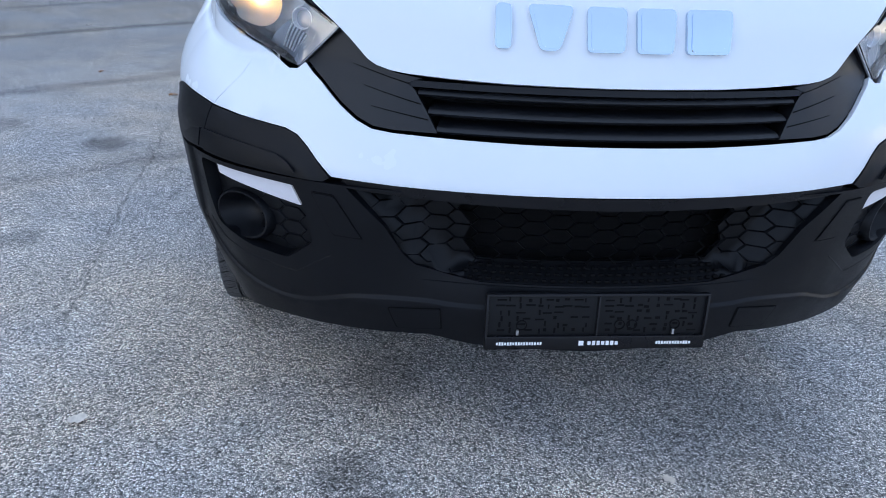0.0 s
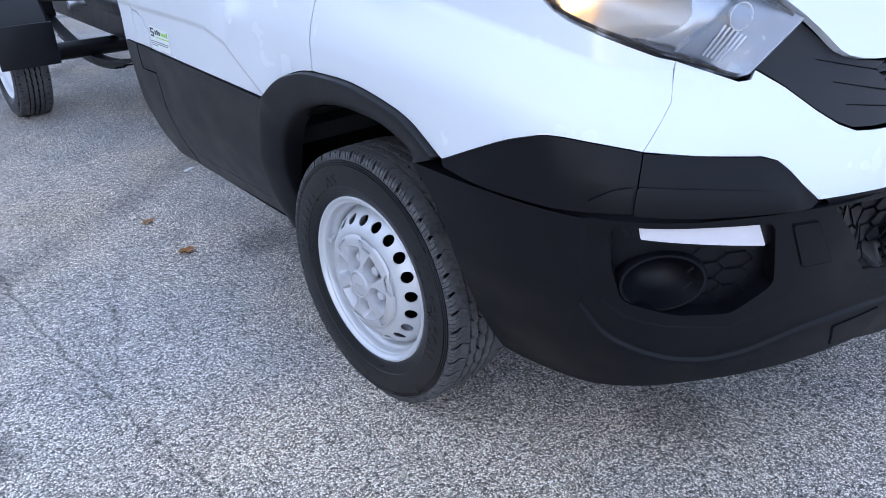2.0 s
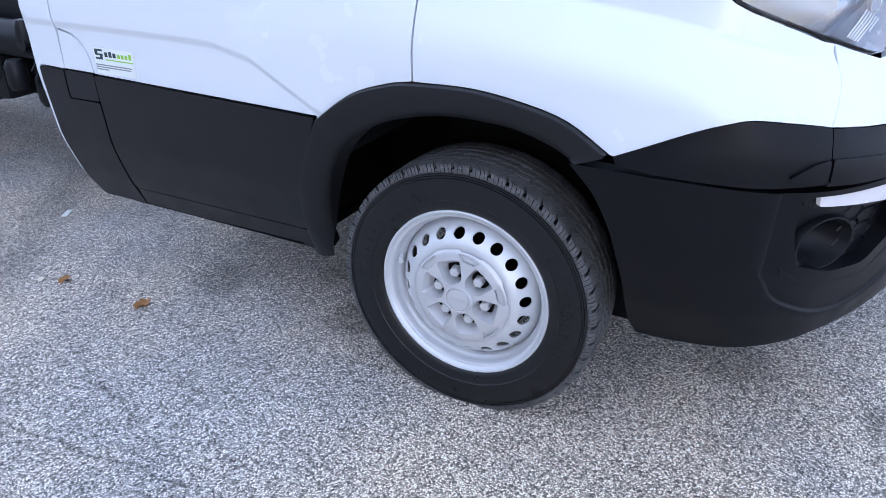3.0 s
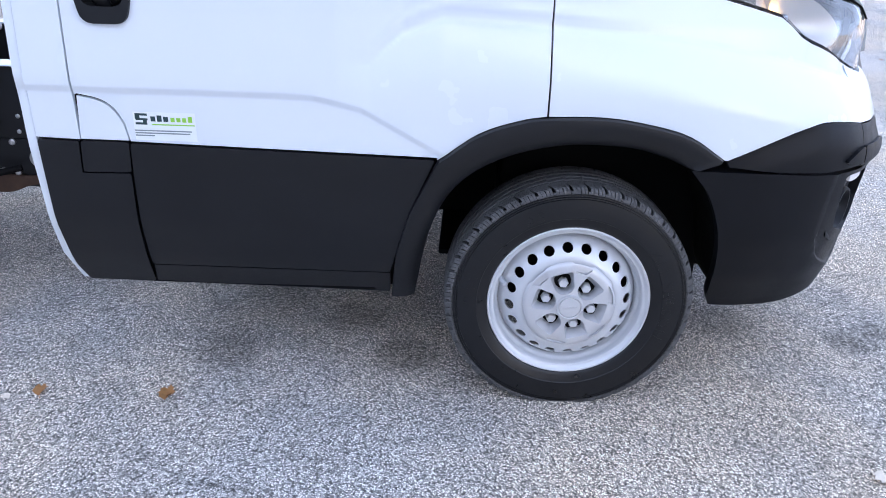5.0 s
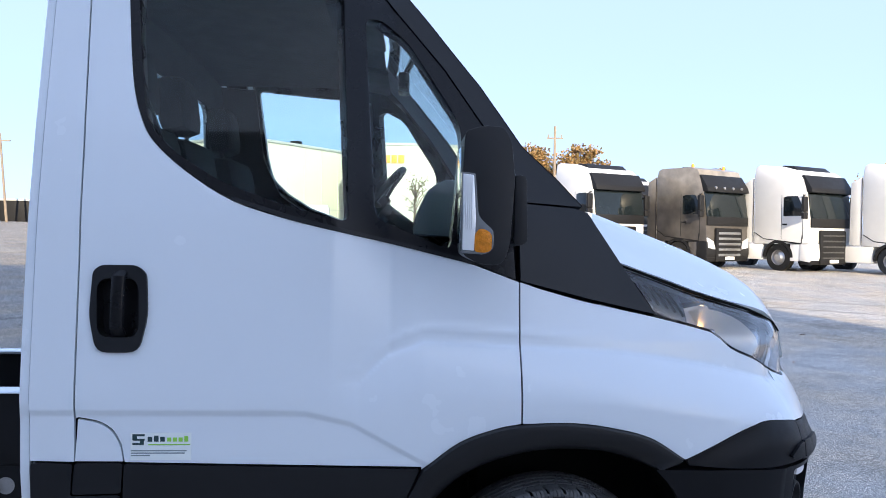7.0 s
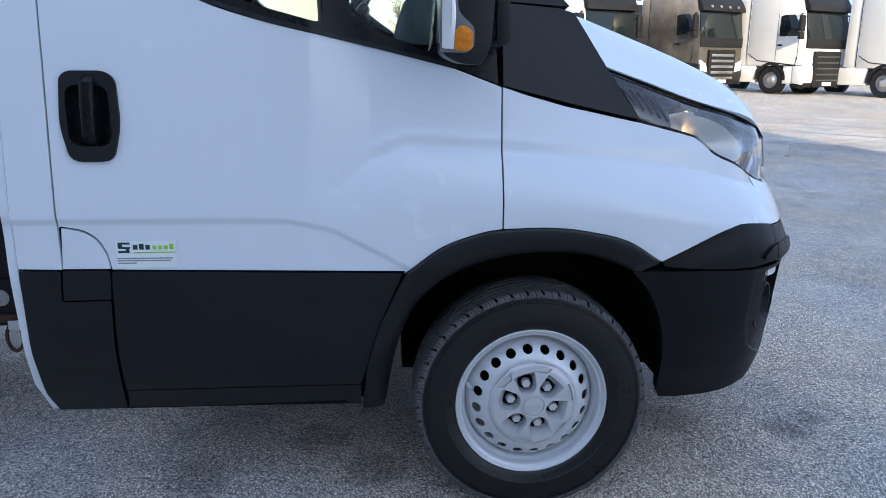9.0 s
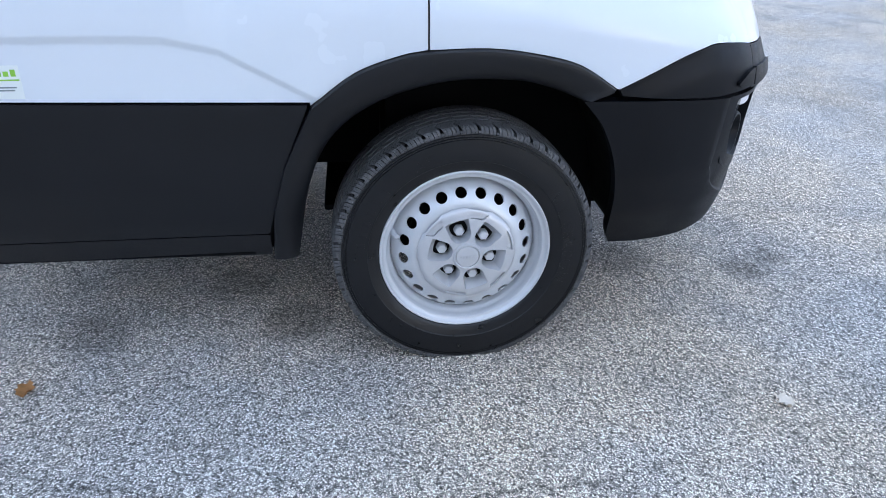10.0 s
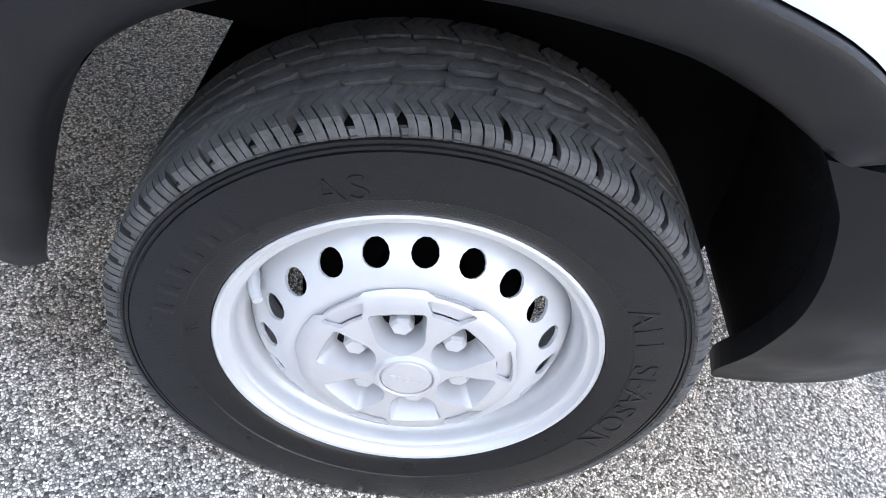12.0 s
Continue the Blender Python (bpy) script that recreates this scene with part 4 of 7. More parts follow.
        lathe(bm, [(0.0145, 0.050), (0.0145, 0.071), (0.0118, 0.0755), (0.0, 0.0755)], 6, 0)
        ob = sub(part("wheel_nut", bm, SILVER, None, "silver wheel nut", 20))
        ob.location = (0, -0.067 * math.cos(a - COVER_TURN), 0.067 * math.sin(a - COVER_TURN))
    bm = bmesh.new()
    tube(bm, [(0.020, -0.203 * 0.965, 0.203 * 0.262), (0.045, -0.197 * 0.965, 0.197 * 0.262), (0.058, -0.190 * 0.965, 0.190 * 0.262)], [0.0085, 0.0075, 0.0065], 10)
    sub(part("valve", bm, SILVER, None, "rubber tyre valve"))
    for text, size, ang in (("ALL SEASON", 0.044, radians(172)), ("AS", 0.044, radians(66))):
        me = bend_text(text, size, 0.266, ang, 0.0004)
        me.materials.clear()
        me.materials.append(RUBBER)
        sub(new("sidewall_lettering", me))
    bm = bmesh.new()
    for k in range(6):   # worn characters that cannot be read
        a = radians(8 + k * 6.6)
        box(bm, (0.0812, -0.283 * math.cos(a), 0.283 * math.sin(a)), (0.0012, 0.014, 0.022), 0.0004, Matrix.Rotation(-a + radians(90), 4, "X"))
    tagged(sub(part("worn_lettering", bm, RUBBER, None)), kind="stuff")
    return wheel


KERB_WHEEL = build_wheel(van, pose(-0.949, 1.0636, 0.336, 0, 0, 181.7))


def copy_wheel(src, at):
    made = {}
    for o in (src, *src.children_recursive):
        made[o] = o.copy()
        scene.collection.objects.link(made[o])
        made[o].parent = made.get(o.parent, o.parent)
        made[o].matrix_parent_inverse = o.matrix_parent_inverse
    made[src].matrix_basis = at
    return made[src]


copy_wheel(KERB_WHEEL, pose(0.949, 1.057, 0.335))
REAR_WHEEL = build_wheel(van, pose(-1.035, 4.87, 0.335, 0, 0, 180), True)
copy_wheel(REAR_WHEEL, pose(1.035, 4.87, 0.335))
# wheel housings
HOUSE = spline([(0.600, 0.315), (0.636, 0.38), (0.650, 0.48), (0.672, 0.575), (0.692, 0.63), (0.726, 0.697), (0.79, 0.760), (0.875, 0.782), (0.961, 0.800), (1.12, 0.800), (1.275, 0.757), (1.335, 0.722)], 6)
for sgn in (1, -1):
    bm = bmesh.new()
    rows = []
    for y, z in HOUSE:
        x0 = abs(skin(along(y), z)[0]) - float(np.interp(y, [0.74, 0.80], [0.002, 0.060]))
        rows.append([bm.verts.new((-sgn * x, y, z)) for x in (x0, x0 - 0.03, 0.80, 0.60, 0.47)])
    for a, b in zip(rows, rows[1:]):
        for j in range(4):
            bm.faces.new((a[j], b[j], b[j + 1], a[j + 1]))
    bm.faces.new([r[4] for r in rows])
    piece("wheel_housing", bm, GRIMY, "black plastic wheel arch liner")
# axles, hubs and springs that close the view under the van
bm = bmesh.new()
tube(bm, [(-0.86, 1.057, 0.335), (0.86, 1.057, 0.335)], 0.05, 14)
for sgn in (1, -1):
    lathe(bm, [(0.15, 0.0), (0.15, 0.02), (0.06, 0.05), (0.06, 0.12), (0.0, 0.12)], 32, 0, (sgn * 0.86 - 0.06, 1.057, 0.335))
piece("front_axle", bm, DARK)
for sgn in (1, -1):
    bm = bmesh.new()
    box(bm, (sgn * 0.585, 0.94, 0.47), (0.27, 0.66, 0.58), 0.06)
    tube(bm, [(sgn * 0.66, 1.02, 0.30), (sgn * 0.62, 1.00, 0.80)], 0.045, 14)
    piece("suspension_strut", bm, DARK)
bm = bmesh.new()
tube(bm, [(-1.0, 4.87, 0.335), (1.0, 4.87, 0.335)], 0.055, 14)
box(bm, (0, 4.87, 0.34), (0.30, 0.34, 0.30), 0.10)
piece("rear_axle", bm, FRAME_PAINT)
# unseen plates added to close the cab from below and darken the ground there
bm = bmesh.new()
box(bm, (0, 0.95, 0.300), (1.24, 1.00, 0.02), 0.006)
box(bm, (0, 2.02, 0.330), (1.90, 0.80, 0.03), 0.008)
piece("undertray", bm, DARK)

# ---- cab: windows, pillars, roof, interior ----
MAIN_GLASS = fillet(side([(2.266, 2.150), (2.246, 1.953), (2.228, 1.79), (2.206, 1.695), (2.132, 1.62), (2.001, 1.539), (1.842, 1.482), (1.652, 1.432), (1.680, 2.100)]), 0.03)
QUARTER = fillet(side([(1.62, 2.036), (1.581, 1.447), (1.364, 1.357), (1.325, 1.727), (1.493, 1.985), (1.57, 2.043)]), [0.03, 0.03, 0.03, 0.06, 0.04, 0.02])
panel("window_frame", side([(1.174, 1.276), (1.30, 1.323)]) + [(a, z + 0.004) for a, z in side(spline(BELT, 4))[4:]] + side([(2.304, 2.25), (1.690, 2.25), (1.560, 2.11), (1.380, 1.90), (1.250, 1.71), (1.186, 1.50)]), BLACK_SMOOTH,
      holes=[MAIN_GLASS, QUARTER], thick=0.045, step=0.035, out=-0.002)
for ob in panel("door_glass", MAIN_GLASS, GLASS, "lightly tinted door window", out=-0.010, thick=0.004, step=0.08, solid=True) + panel("quarter_glass", QUARTER, GLASS, "lightly tinted quarter window", out=-0.008, thick=0.004, step=0.08, solid=True):
    ob.visible_shadow = False
panel("sill_weatherstrip", side([(1.30, 1.319), (1.498, 1.367), (1.636, 1.398), (1.807, 1.437), (1.968, 1.488), (1.97, 1.500), (1.80, 1.448), (1.63, 1.408), (1.49, 1.376), (1.29, 1.328)]), BLACK, out=0.004, thick=0.006)
PILLAR = [(1.600, 2.250), (1.424, 2.044), (1.270, 1.855), (1.143, 1.670), (1.040, 1.577), (0.960, 1.492)]
panel("windscreen_pillar", side([(1.182, 1.500), (1.246, 1.712), (1.376, 1.902), (1.556, 2.112), (1.686, 2.25)] + PILLAR + [(1.16, 1.503)]), BLACK, out=0.003, thick=0.04)
panel("pillar_trim", side([(1.182, 1.500), (1.246, 1.712), (1.376, 1.902), (1.556, 2.112), (1.686, 2.25)] + PILLAR + [(1.16, 1.503)]), PILLAR_TRIM, out=-0.045, thick=0.006)
panel("wing_top_panel", [(along(1.160), 1.273), (1.665, 1.221), (1.468, 1.178), (1.556, 1.316), (1.655, 1.474), (along(0.985), 1.486), (along(1.160), 1.498)], BLACK, out=0.004, thick=0.03)


def screen(u, v):
    """The windscreen: u from -1 (kerb side) to 1, v from 0 (base) to 1 (top)."""
    k = v * (len(PILLAR) - 1)
    i = min(int(k), len(PILLAR) - 2)
    y, z = Vector(PILLAR[::-1][i]).lerp(Vector(PILLAR[::-1][i + 1]), k - i)
    x, yy, zz = skin(along(y), z)
    bow = (0.055 - 0.025 * v) * (1 - u * u)
    return (-x * u, yy - bow, zz + 0.03 * (1 - u * u) * (1 - v))


ob = adopt(patch("windscreen", [(-1, 0.02), (1, 0.02), (1, 1), (-1, 1)], screen, GLASS, van, "clear windscreen", thick=0.005, step=0.1, solid=True))
ob.visible_shadow = False
adopt(patch("windscreen_border", [(-1, 0.0), (1, 0.0), (1, 1), (-1, 1)], lambda u, v: tuple(Vector(screen(u, v)) + Vector((0, -0.003, 0.002))), BLACK_SMOOTH, van,
            holes=[fillet([(-0.93, 0.12), (0.93, 0.12), (0.93, 0.95), (-0.93, 0.95)], 0.06)], thick=0.003, step=0.05))


def roof(x, y):
    a, b = min(1, abs(x) / 0.885), min(1, max(0.0, (1.98 - y) / 0.32))
    return (x, y, 2.232 + 0.100 * (1 - a ** 4) ** 0.5 * (1 - b ** 3) ** 0.5)


adopt(patch("roof", fillet([(-0.884, 1.68), (0.884, 1.68), (0.884, 2.50), (-0.884, 2.50)], [0.16, 0.16, 0.02, 0.02]), roof, WHITE, van, thick=0.03, step=0.06, core=Vector((0, 2, 0))))
panel("roof_edge", side([(1.76, 2.249), (2.50, 2.249), (2.50, 2.272), (1.79, 2.272)]), WHITE, out=0.002)
# rear wall with its window, trimmed inside
_rw = fillet([(-0.66, 1.56), (0.66, 1.56), (0.62, 2.02), (-0.62, 2.02)], 0.08)
_wall = [(-1.03, 0.62), (1.03, 0.62), (1.03, 1.1), (1.0, 1.45), (0.96, 1.75), (0.87, 2.21), (-0.87, 2.21), (-0.96, 1.75), (-1.0, 1.45), (-1.03, 1.1)]
adopt(patch("rear_wall", _wall, lambda x, z: (x, 2.492, z), WHITE, van, holes=[_rw], thick=0.02, step=0.1))
adopt(patch("rear_wall_trim", [(x * 0.985, z) for x, z in _wall], lambda x, z: (x, 2.462, z), DASH, van, holes=[_rw], thick=0.02, step=0.1, core=Vector((0, 4, 1.4))))
ob = adopt(patch("rear_window", _rw, lambda x, z: (x, 2.482, z), GLASS, van, thick=0.004, step=0.2, solid=True))
ob.visible_shadow = False
# floor, door inner trims, headlining
bm = bmesh.new()
box(bm, (0, 2.00, 0.60), (1.90, 0.94, 0.06), 0.02)
box(bm, (0, 1.20, 0.92), (1.70, 0.80, 0.04), 0.01)
box(bm, (0, 0.90, 1.12), (1.5, 0.05, 0.42), 0.02)
piece("cab_floor", bm, DASH)
adopt(patch("headlining", [(-0.84, 1.60), (0.84, 1.60), (0.84, 2.46), (-0.84, 2.46)], lambda x, y: (x, y, 2.160 + 0.035 * (1 - abs(x / 0.84) ** 3)), DASH, van, thick=0.01, step=0.15, core=Vector((0, 2, 5))))
panel("door_trim", side([(1.52, 0.66), (1.50, 0.80), (1.35, 0.90), (1.18, 0.93), (1.18, 1.26), (1.30, 1.30), (1.62, 1.375), (1.95, 1.46), (2.16, 1.60), (2.245, 1.80), (2.275, 2.14), (2.45, 2.15), (2.44, 0.66)]), DASH, out=-0.075, thick=0.02, step=0.06)
panel("door_armrest", fillet(side([(1.45, 1.02), (2.05, 1.05), (2.05, 1.12), (1.45, 1.12)]), 0.03), BLACK, out=-0.13, thick=0.06, both=True)
# dashboard
bm = bmesh.new()
prism(bm, [(0.93, 0.95), (0.90, 1.40), (1.00, 1.46), (1.20, 1.42), (1.34, 1.33), (1.36, 1.24), (1.25, 1.10), (1.22, 0.95)], -0.88, 0.88, 0, 0.03)
piece("dashboard", bm, DASH, "dark grey moulded dashboard")
bm = bmesh.new()
prism(bm, [(1.47, 1.40), (1.45, 1.50), (1.41, 1.585), (1.34, 1.63), (1.22, 1.61), (1.08, 1.52), (1.04, 1.38)], -0.12, 0.74, 0, 0.03)
piece("instrument_hood", bm, HOOD_GREY, "mid grey instrument hood")
bm = bmesh.new()
_c, _n = Vector((0.42, 1.645, 1.55)), Matrix.Rotation(radians(-49.5), 4, "X")
tube(bm, [tuple(_c + (_n @ Vector((0.205 * math.cos(a), 0.205 * math.sin(a), 0)))) for a in np.linspace(0, 2 * math.pi, 37)[:-1]], 0.017, 10, closed=True)
for a in (0, math.pi, -math.pi / 2):
    tube(bm, [tuple(_c + _n @ Vector((0.2 * math.cos(a), 0.2 * math.sin(a), 0))), tuple(_c + _n @ Vector((0.04 * math.cos(a), 0.04 * math.sin(a), -0.03)))], 0.018, 8, 0.5)
box(bm, tuple(_c + _n @ Vector((0, 0, -0.03))), (0.14, 0.13, 0.05), 0.03, _n)
tube(bm, [tuple(_c + _n @ Vector((0, 0, -0.04))), (0.42, 1.36, 1.34)], 0.04, 12)
piece("steering_wheel", bm, BLACK_SMOOTH, "black steering wheel")


def seat(x, w, turn=0):
    bm = bmesh.new()
    box(bm, (x, 1.98, 0.98), (w, 0.52, 0.16), 0.06, Matrix.Rotation(radians(6), 4, "X"))
    box(bm, (x, 2.28, 1.38), (w, 0.14, 0.72), 0.06, Matrix.Rotation(radians(-9), 4, "X"))
    ob = piece("seat", bm, FABRIC, "dark grey cloth seat")
    bm = bmesh.new()
    box(bm, (x, 2.355, 1.87), (0.25, 0.11, 0.21), 0.05, Matrix.Rotation(radians(-7), 4, "X"))
    for d in (-0.07, 0.07):
        tube(bm, [(x + d, 2.335, 1.68), (x + d, 2.35, 1.80)], 0.008, 8)
    piece("headrest", bm, FABRIC, "dark headrest")
    bm = bmesh.new()
    box(bm, (x, 1.98, 0.76), (w * 0.9, 0.44, 0.28), 0.02)
    piece("seat_base", bm, DASH)


seat(-0.70, 0.46), seat(-0.22, 0.42), seat(0.48, 0.50)
bm = bmesh.new()
tube(bm, [(-0.80, 2.40, 2.0), (-0.82, 2.36, 1.5), (-0.82, 2.25, 0.9)], 0.022, 6, 0.15)
piece("seat_belt", bm, FABRIC)
bm = bmesh.new()
box(bm, (0, 1.51, 2.02), (0.20, 0.05, 0.07), 0.02)
tube(bm, [(0, 1.51, 2.05), (0, 1.47, 2.13)], 0.012, 8)
piece("interior_mirror", bm, BLACK_SMOOTH)
for sgn in (-1, 1):
    bm = bmesh.new()
    prism(bm, [(1.58, 2.10), (1.76, 2.13), (1.76, 2.15), (1.58, 2.12)], sgn * 0.2, sgn * 0.7, 0, 0.006)
    piece("sun_visor", bm, DASH)
# pale papers and moulding on the dash top
bm = bmesh.new()
box(bm, (-0.62, 1.06, 1.475), (0.30, 0.20, 0.05), 0.02, Matrix.Rotation(radians(-14), 4, "X"))
piece("dash_top_tray", bm, COVER)

# ---- door mirror ----
for sgn in (1, -1):
    bm = bmesh.new()
    b = fillet([(1.262, 1.328), (1.318, 1.332), (1.356, 1.353), (1.361, 1.510), (1.353, 1.652), (1.312, 1.666), (1.258, 1.664), (1.239, 1.626), (1.231, 1.535), (1.243, 1.372)], [0.03, 0.02, 0.012, 0.02, 0.012, 0.02, 0.03, 0.03, 0.03, 0.03])
    prism(bm, b, -sgn * 1.115, -sgn * 1.30, 0, 0.022)
    piece("mirror_housing", bm, BLACK, "black door mirror housing")
    bm = bmesh.new()
    prism(bm, fillet([(1.176, 1.382), (1.212, 1.372), (1.211, 1.562), (1.181, 1.558)], 0.015), -sgn * 0.99, -sgn * 1.16, 0, 0.012)
    tube(bm, [(-sgn * 0.97, 1.19, 1.40), (-sgn * 1.14, 1.23, 1.42)], 0.03, 10)
    tube(bm, [(-sgn * 0.97, 1.19, 1.54), (-sgn * 1.14, 1.23, 1.55)], 0.025, 10)
    piece("mirror_arm", bm, BLACK)
    bm = bmesh.new()
    prism(bm, fillet([(1.328, 1.550), (1.362, 1.554), (1.362, 1.358), (1.302, 1.355), (1.283, 1.368), (1.283, 1.414), (1.300, 1.428), (1.320, 1.448)], [0.005, 0.004, 0.01, 0.015, 0.015, 0.015, 0.02, 0.03]), -sgn * 1.285, -sgn * 1.307, 0, 0.005)
    piece("mirror_lamp", bm, CLEAR, "clear side lamp lens")
    bm = bmesh.new()
    prism(bm, [(1.332, 1.546), (1.358, 1.549), (1.358, 1.366), (1.330, 1.364), (1.326, 1.440)], -sgn * 1.276, -sgn * 1.309, 0, 0.002)
    for k in range(5):
        box(bm, (-sgn * 1.3095, 1.336 + k * 0.0048, 1.48), (0.005, 0.0022, 0.13), 0.0004)
    piece("mirror_lamp_reflector", bm, REFLECTOR)
    bm = bmesh.new()
    prism(bm, fillet([(1.287, 1.366), (1.302, 1.359), (1.329, 1.361), (1.329, 1.402), (1.318, 1.418), (1.300, 1.415), (1.287, 1.404)], 0.008), -sgn * 1.290, -sgn * 1.3105, 0, 0.003)
    piece("indicator", bm, AMBER, "amber indicator")
    bm = bmesh.new()
    box(bm, (-sgn * 1.190, 1.3585, 1.50), (0.11, 0.004, 0.24), 0.001)
    piece("mirror_glass", bm, CHROME, "mirror glass")
# ---- door handle ----
for sgn in (1, -1):
    hole = fillet(side([(2.203, 1.117), (2.313, 1.117), (2.319, 1.275), (2.209, 1.275)]), 0.035)
    outer = fillet(side([(2.203, 1.077), (2.314, 1.077), (2.336, 1.174), (2.330, 1.294), (2.309, 1.310), (2.215, 1.310), (2.189, 1.289), (2.182, 1.174)]), 0.03)
    if sgn < 0:
        hole, outer = mirror(hole), mirror(outer)
    adopt(patch("handle_surround", outer, lifted(0.009), BLACK, van, "black moulded door handle surround", holes=[hole], thick=0.05, step=0.02))
    adopt(patch("handle_well", hole, lifted(-0.035), BLACK_SMOOTH, van, thick=0.004, step=0.04))
    x0 = -sgn * (abs(skin(along(2.26), 1.2)[0]))
    bm = bmesh.new()
    tube(bm, [(x0 + sgn * 0.012, 2.257, 1.294), (x0 - sgn * 0.014, 2.257, 1.279), (x0 - sgn * 0.020, 2.259, 1.214), (x0 - sgn * 0.018, 2.261, 1.144), (x0 + sgn * 0.01, 2.261, 1.109)], [0.019, 0.019, 0.018, 0.019, 0.021], 12, 0.55)
    piece("door_handle", bm, BLACK_SMOOTH, "black pull handle")
    bm = bmesh.new()
    lathe(bm, [(0.011, x0 - sgn * 0.006), (0.011, x0 - sgn * 0.0125), (0.0, x0 - sgn * 0.0135)], 20, 0, (0, 2.257, 1.096))
    piece("door_lock", bm, STEEL)

# ---- front: lamps, grilles, plate ----
def resample(points, n):
    p = [Vector(q) for q in points]
    d = [0]
    for a, b in zip(p, p[1:]):
        d.append(d[-1] + (b - a).length)
    out, j = [], 0
    for i in range(n):
        t = d[-1] * i / (n - 1)
        while j < len(d) - 2 and d[j + 1] < t:
            j += 1
        out.append(p[j].lerp(p[j + 1], (t - d[j]) / max(1e-9, d[j + 1] - d[j])))
    return out


LOW3 = resample([skin(a, z + 0.002) for a, z in LAMP_LOW[::-1]], 41)
UP3 = resample([Vector(hood_at(x, h)) + Vector((-0.004, -0.002, -0.008)) for x, h in [(-skin(0.662, 1.060)[0], 1.068), (0.659, 1.105), (0.720, 1.160), (0.794, 1.245), (0.845, 1.320), (0.866, 1.366), (0.880, 1.408)]], 41)


def lamp_surface(depth, sgn=1, bulge=0.018):
    def at(u, v):
        k = min(max(u, 0), 1) * 40
        i = min(int(k), 39)
        lo, up = LOW3[i].lerp(LOW3[i + 1], k - i), UP3[i].lerp(UP3[i + 1], k - i)
        w = min(max(u, 0), 1)
        n = Vector((-0.45 - 0.45 * w, -0.75 + 0.45 * w, 0.35)).normalized()
        p = lo.lerp(up, v) + n * (bulge * 4 * v * (1 - v) * (1 - 0.5 * u) * smooth01(u / 0.25) - depth)
        return (p.x * sgn, p.y, p.z)
    return at


for sgn in (1, -1):
    ob = adopt(patch("headlamp_lens", fillet([(0, 0), (1, 0), (1, 1), (0, 1)], 0.02), lamp_surface(0.0, sgn), LENS, van, "clear headlamp lens", thick=0.003, step=0.05, solid=True))
    ob.visible_shadow = False
    rim_in = fillet([(0.004, 0.045), (0.985, 0.04), (0.985, 0.95), (0.02, 0.965)], 0.03)
    adopt(patch("headlamp_bezel", [(0, 0), (1, 0), (1, 1), (0, 1)], lamp_surface(0.010, sgn), BLACK_SMOOTH, van, "", holes=[rim_in], thick=0.015, step=0.04))

    bm = bmesh.new()
    tube(bm, [(p.x * sgn - 0.002 * sgn, p.y - 0.002, p.z + 0.002) for p in UP3[4::4]], [0.003, 0.004, 0.005, 0.006, 0.0065, 0.007, 0.007, 0.007, 0.006, 0.005][:len(UP3[4::4])], 8, 0.7)
    piece("lamp_seal", bm, DARK)
    adopt(patch("headlamp_rear_panel", [(0.80, 0.03), (0.985, 0.03), (0.985, 0.97), (0.72, 0.97)], lamp_surface(0.033, sgn), LAMP_SHADE, van, "dark grey lamp housing", thick=0.004, step=0.04))

    def bowl(u, v, sgn=sgn):
        d = 0.05 + 0.03 * max(0.0, 1 - ((u - 0.72) / 0.2) ** 2)
        d -= 0.036 * max(0.0, 1 - ((u - 0.59) / 0.045) ** 2)
        return lamp_surface(d, sgn)(u, v)
    ring_uv = [(0.49 + 0.255 * math.cos(a), 0.50 + 0.46 * math.sin(a)) for a in np.linspace(0, 2 * math.pi, 41)[:-1]]
    adopt(patch("headlamp_reflector", [(0, 0), (1, 0), (1, 1), (0, 1)], bowl, LAMP_CHROME, van, "pale mirror-finish lamp reflector", holes=[ring_uv], thick=0.008, step=0.02))
    axis = Vector((-0.16 * sgn, -1.0, 0.10)).normalized()
    rim_c = Vector(lamp_surface(0.055, sgn)(0.49, 0.50))
    bm = bmesh.new()
    # the bowl: a paraboloid whose rim meets the reflector's opening
    rings = [[] for _ in range(12)]
    for u, v in ring_uv:
        edge = Vector(bowl(u, v)) - (rim_c - axis * 0.085)
        deep = edge.dot(axis)
        flat = edge - axis * deep
        for k in range(12):
            f = (k + 0.6) / 11.6
            rings[k].append(bm.verts.new(rim_c - axis * 0.085 + flat * f + axis * deep * f * f))
    for p, q in zip(rings, rings[1:]):
        for j in range(len(p)):
            m = (j + 1) % len(p)
            bm.faces.new((p[j], p[m], q[m], q[j]))
    bm.faces.new(rings[0])
    piece("headlamp_bowl", bm, LAMP_BOWL, "deep mirror-finish headlamp bowl", 60)
    # grey inner wing of the lamp, towards the grille
    adopt(patch("headlamp_inner_panel", [(0.0, 0.0), (0.12, 0.01), (0.22, 0.05), (0.20, 0.3), (0.165, 0.6), (0.155, 1.0), (0.0, 1.0)], lambda u, v, sgn=sgn: lamp_surface(0.006 + 0.028 * smooth01(u / 0.12), sgn)(u, v), LAMP_GREY, van, thick=0.02, step=0.03))
    c = rim_c - axis * 0.050
    bm = bmesh.new()
    bmesh.ops.create_uvsphere(bm, u_segments=16, v_segments=10, radius=0.011, matrix=Matrix.Translation(c))
    piece("bulb", bm, BULB, "lit warm headlamp bulb")
    bm = bmesh.new()
    lathe(bm, [(0.0165, -0.004), (0.0160, 0.008), (0.012, 0.015), (0.0, 0.017)], 20, 2)
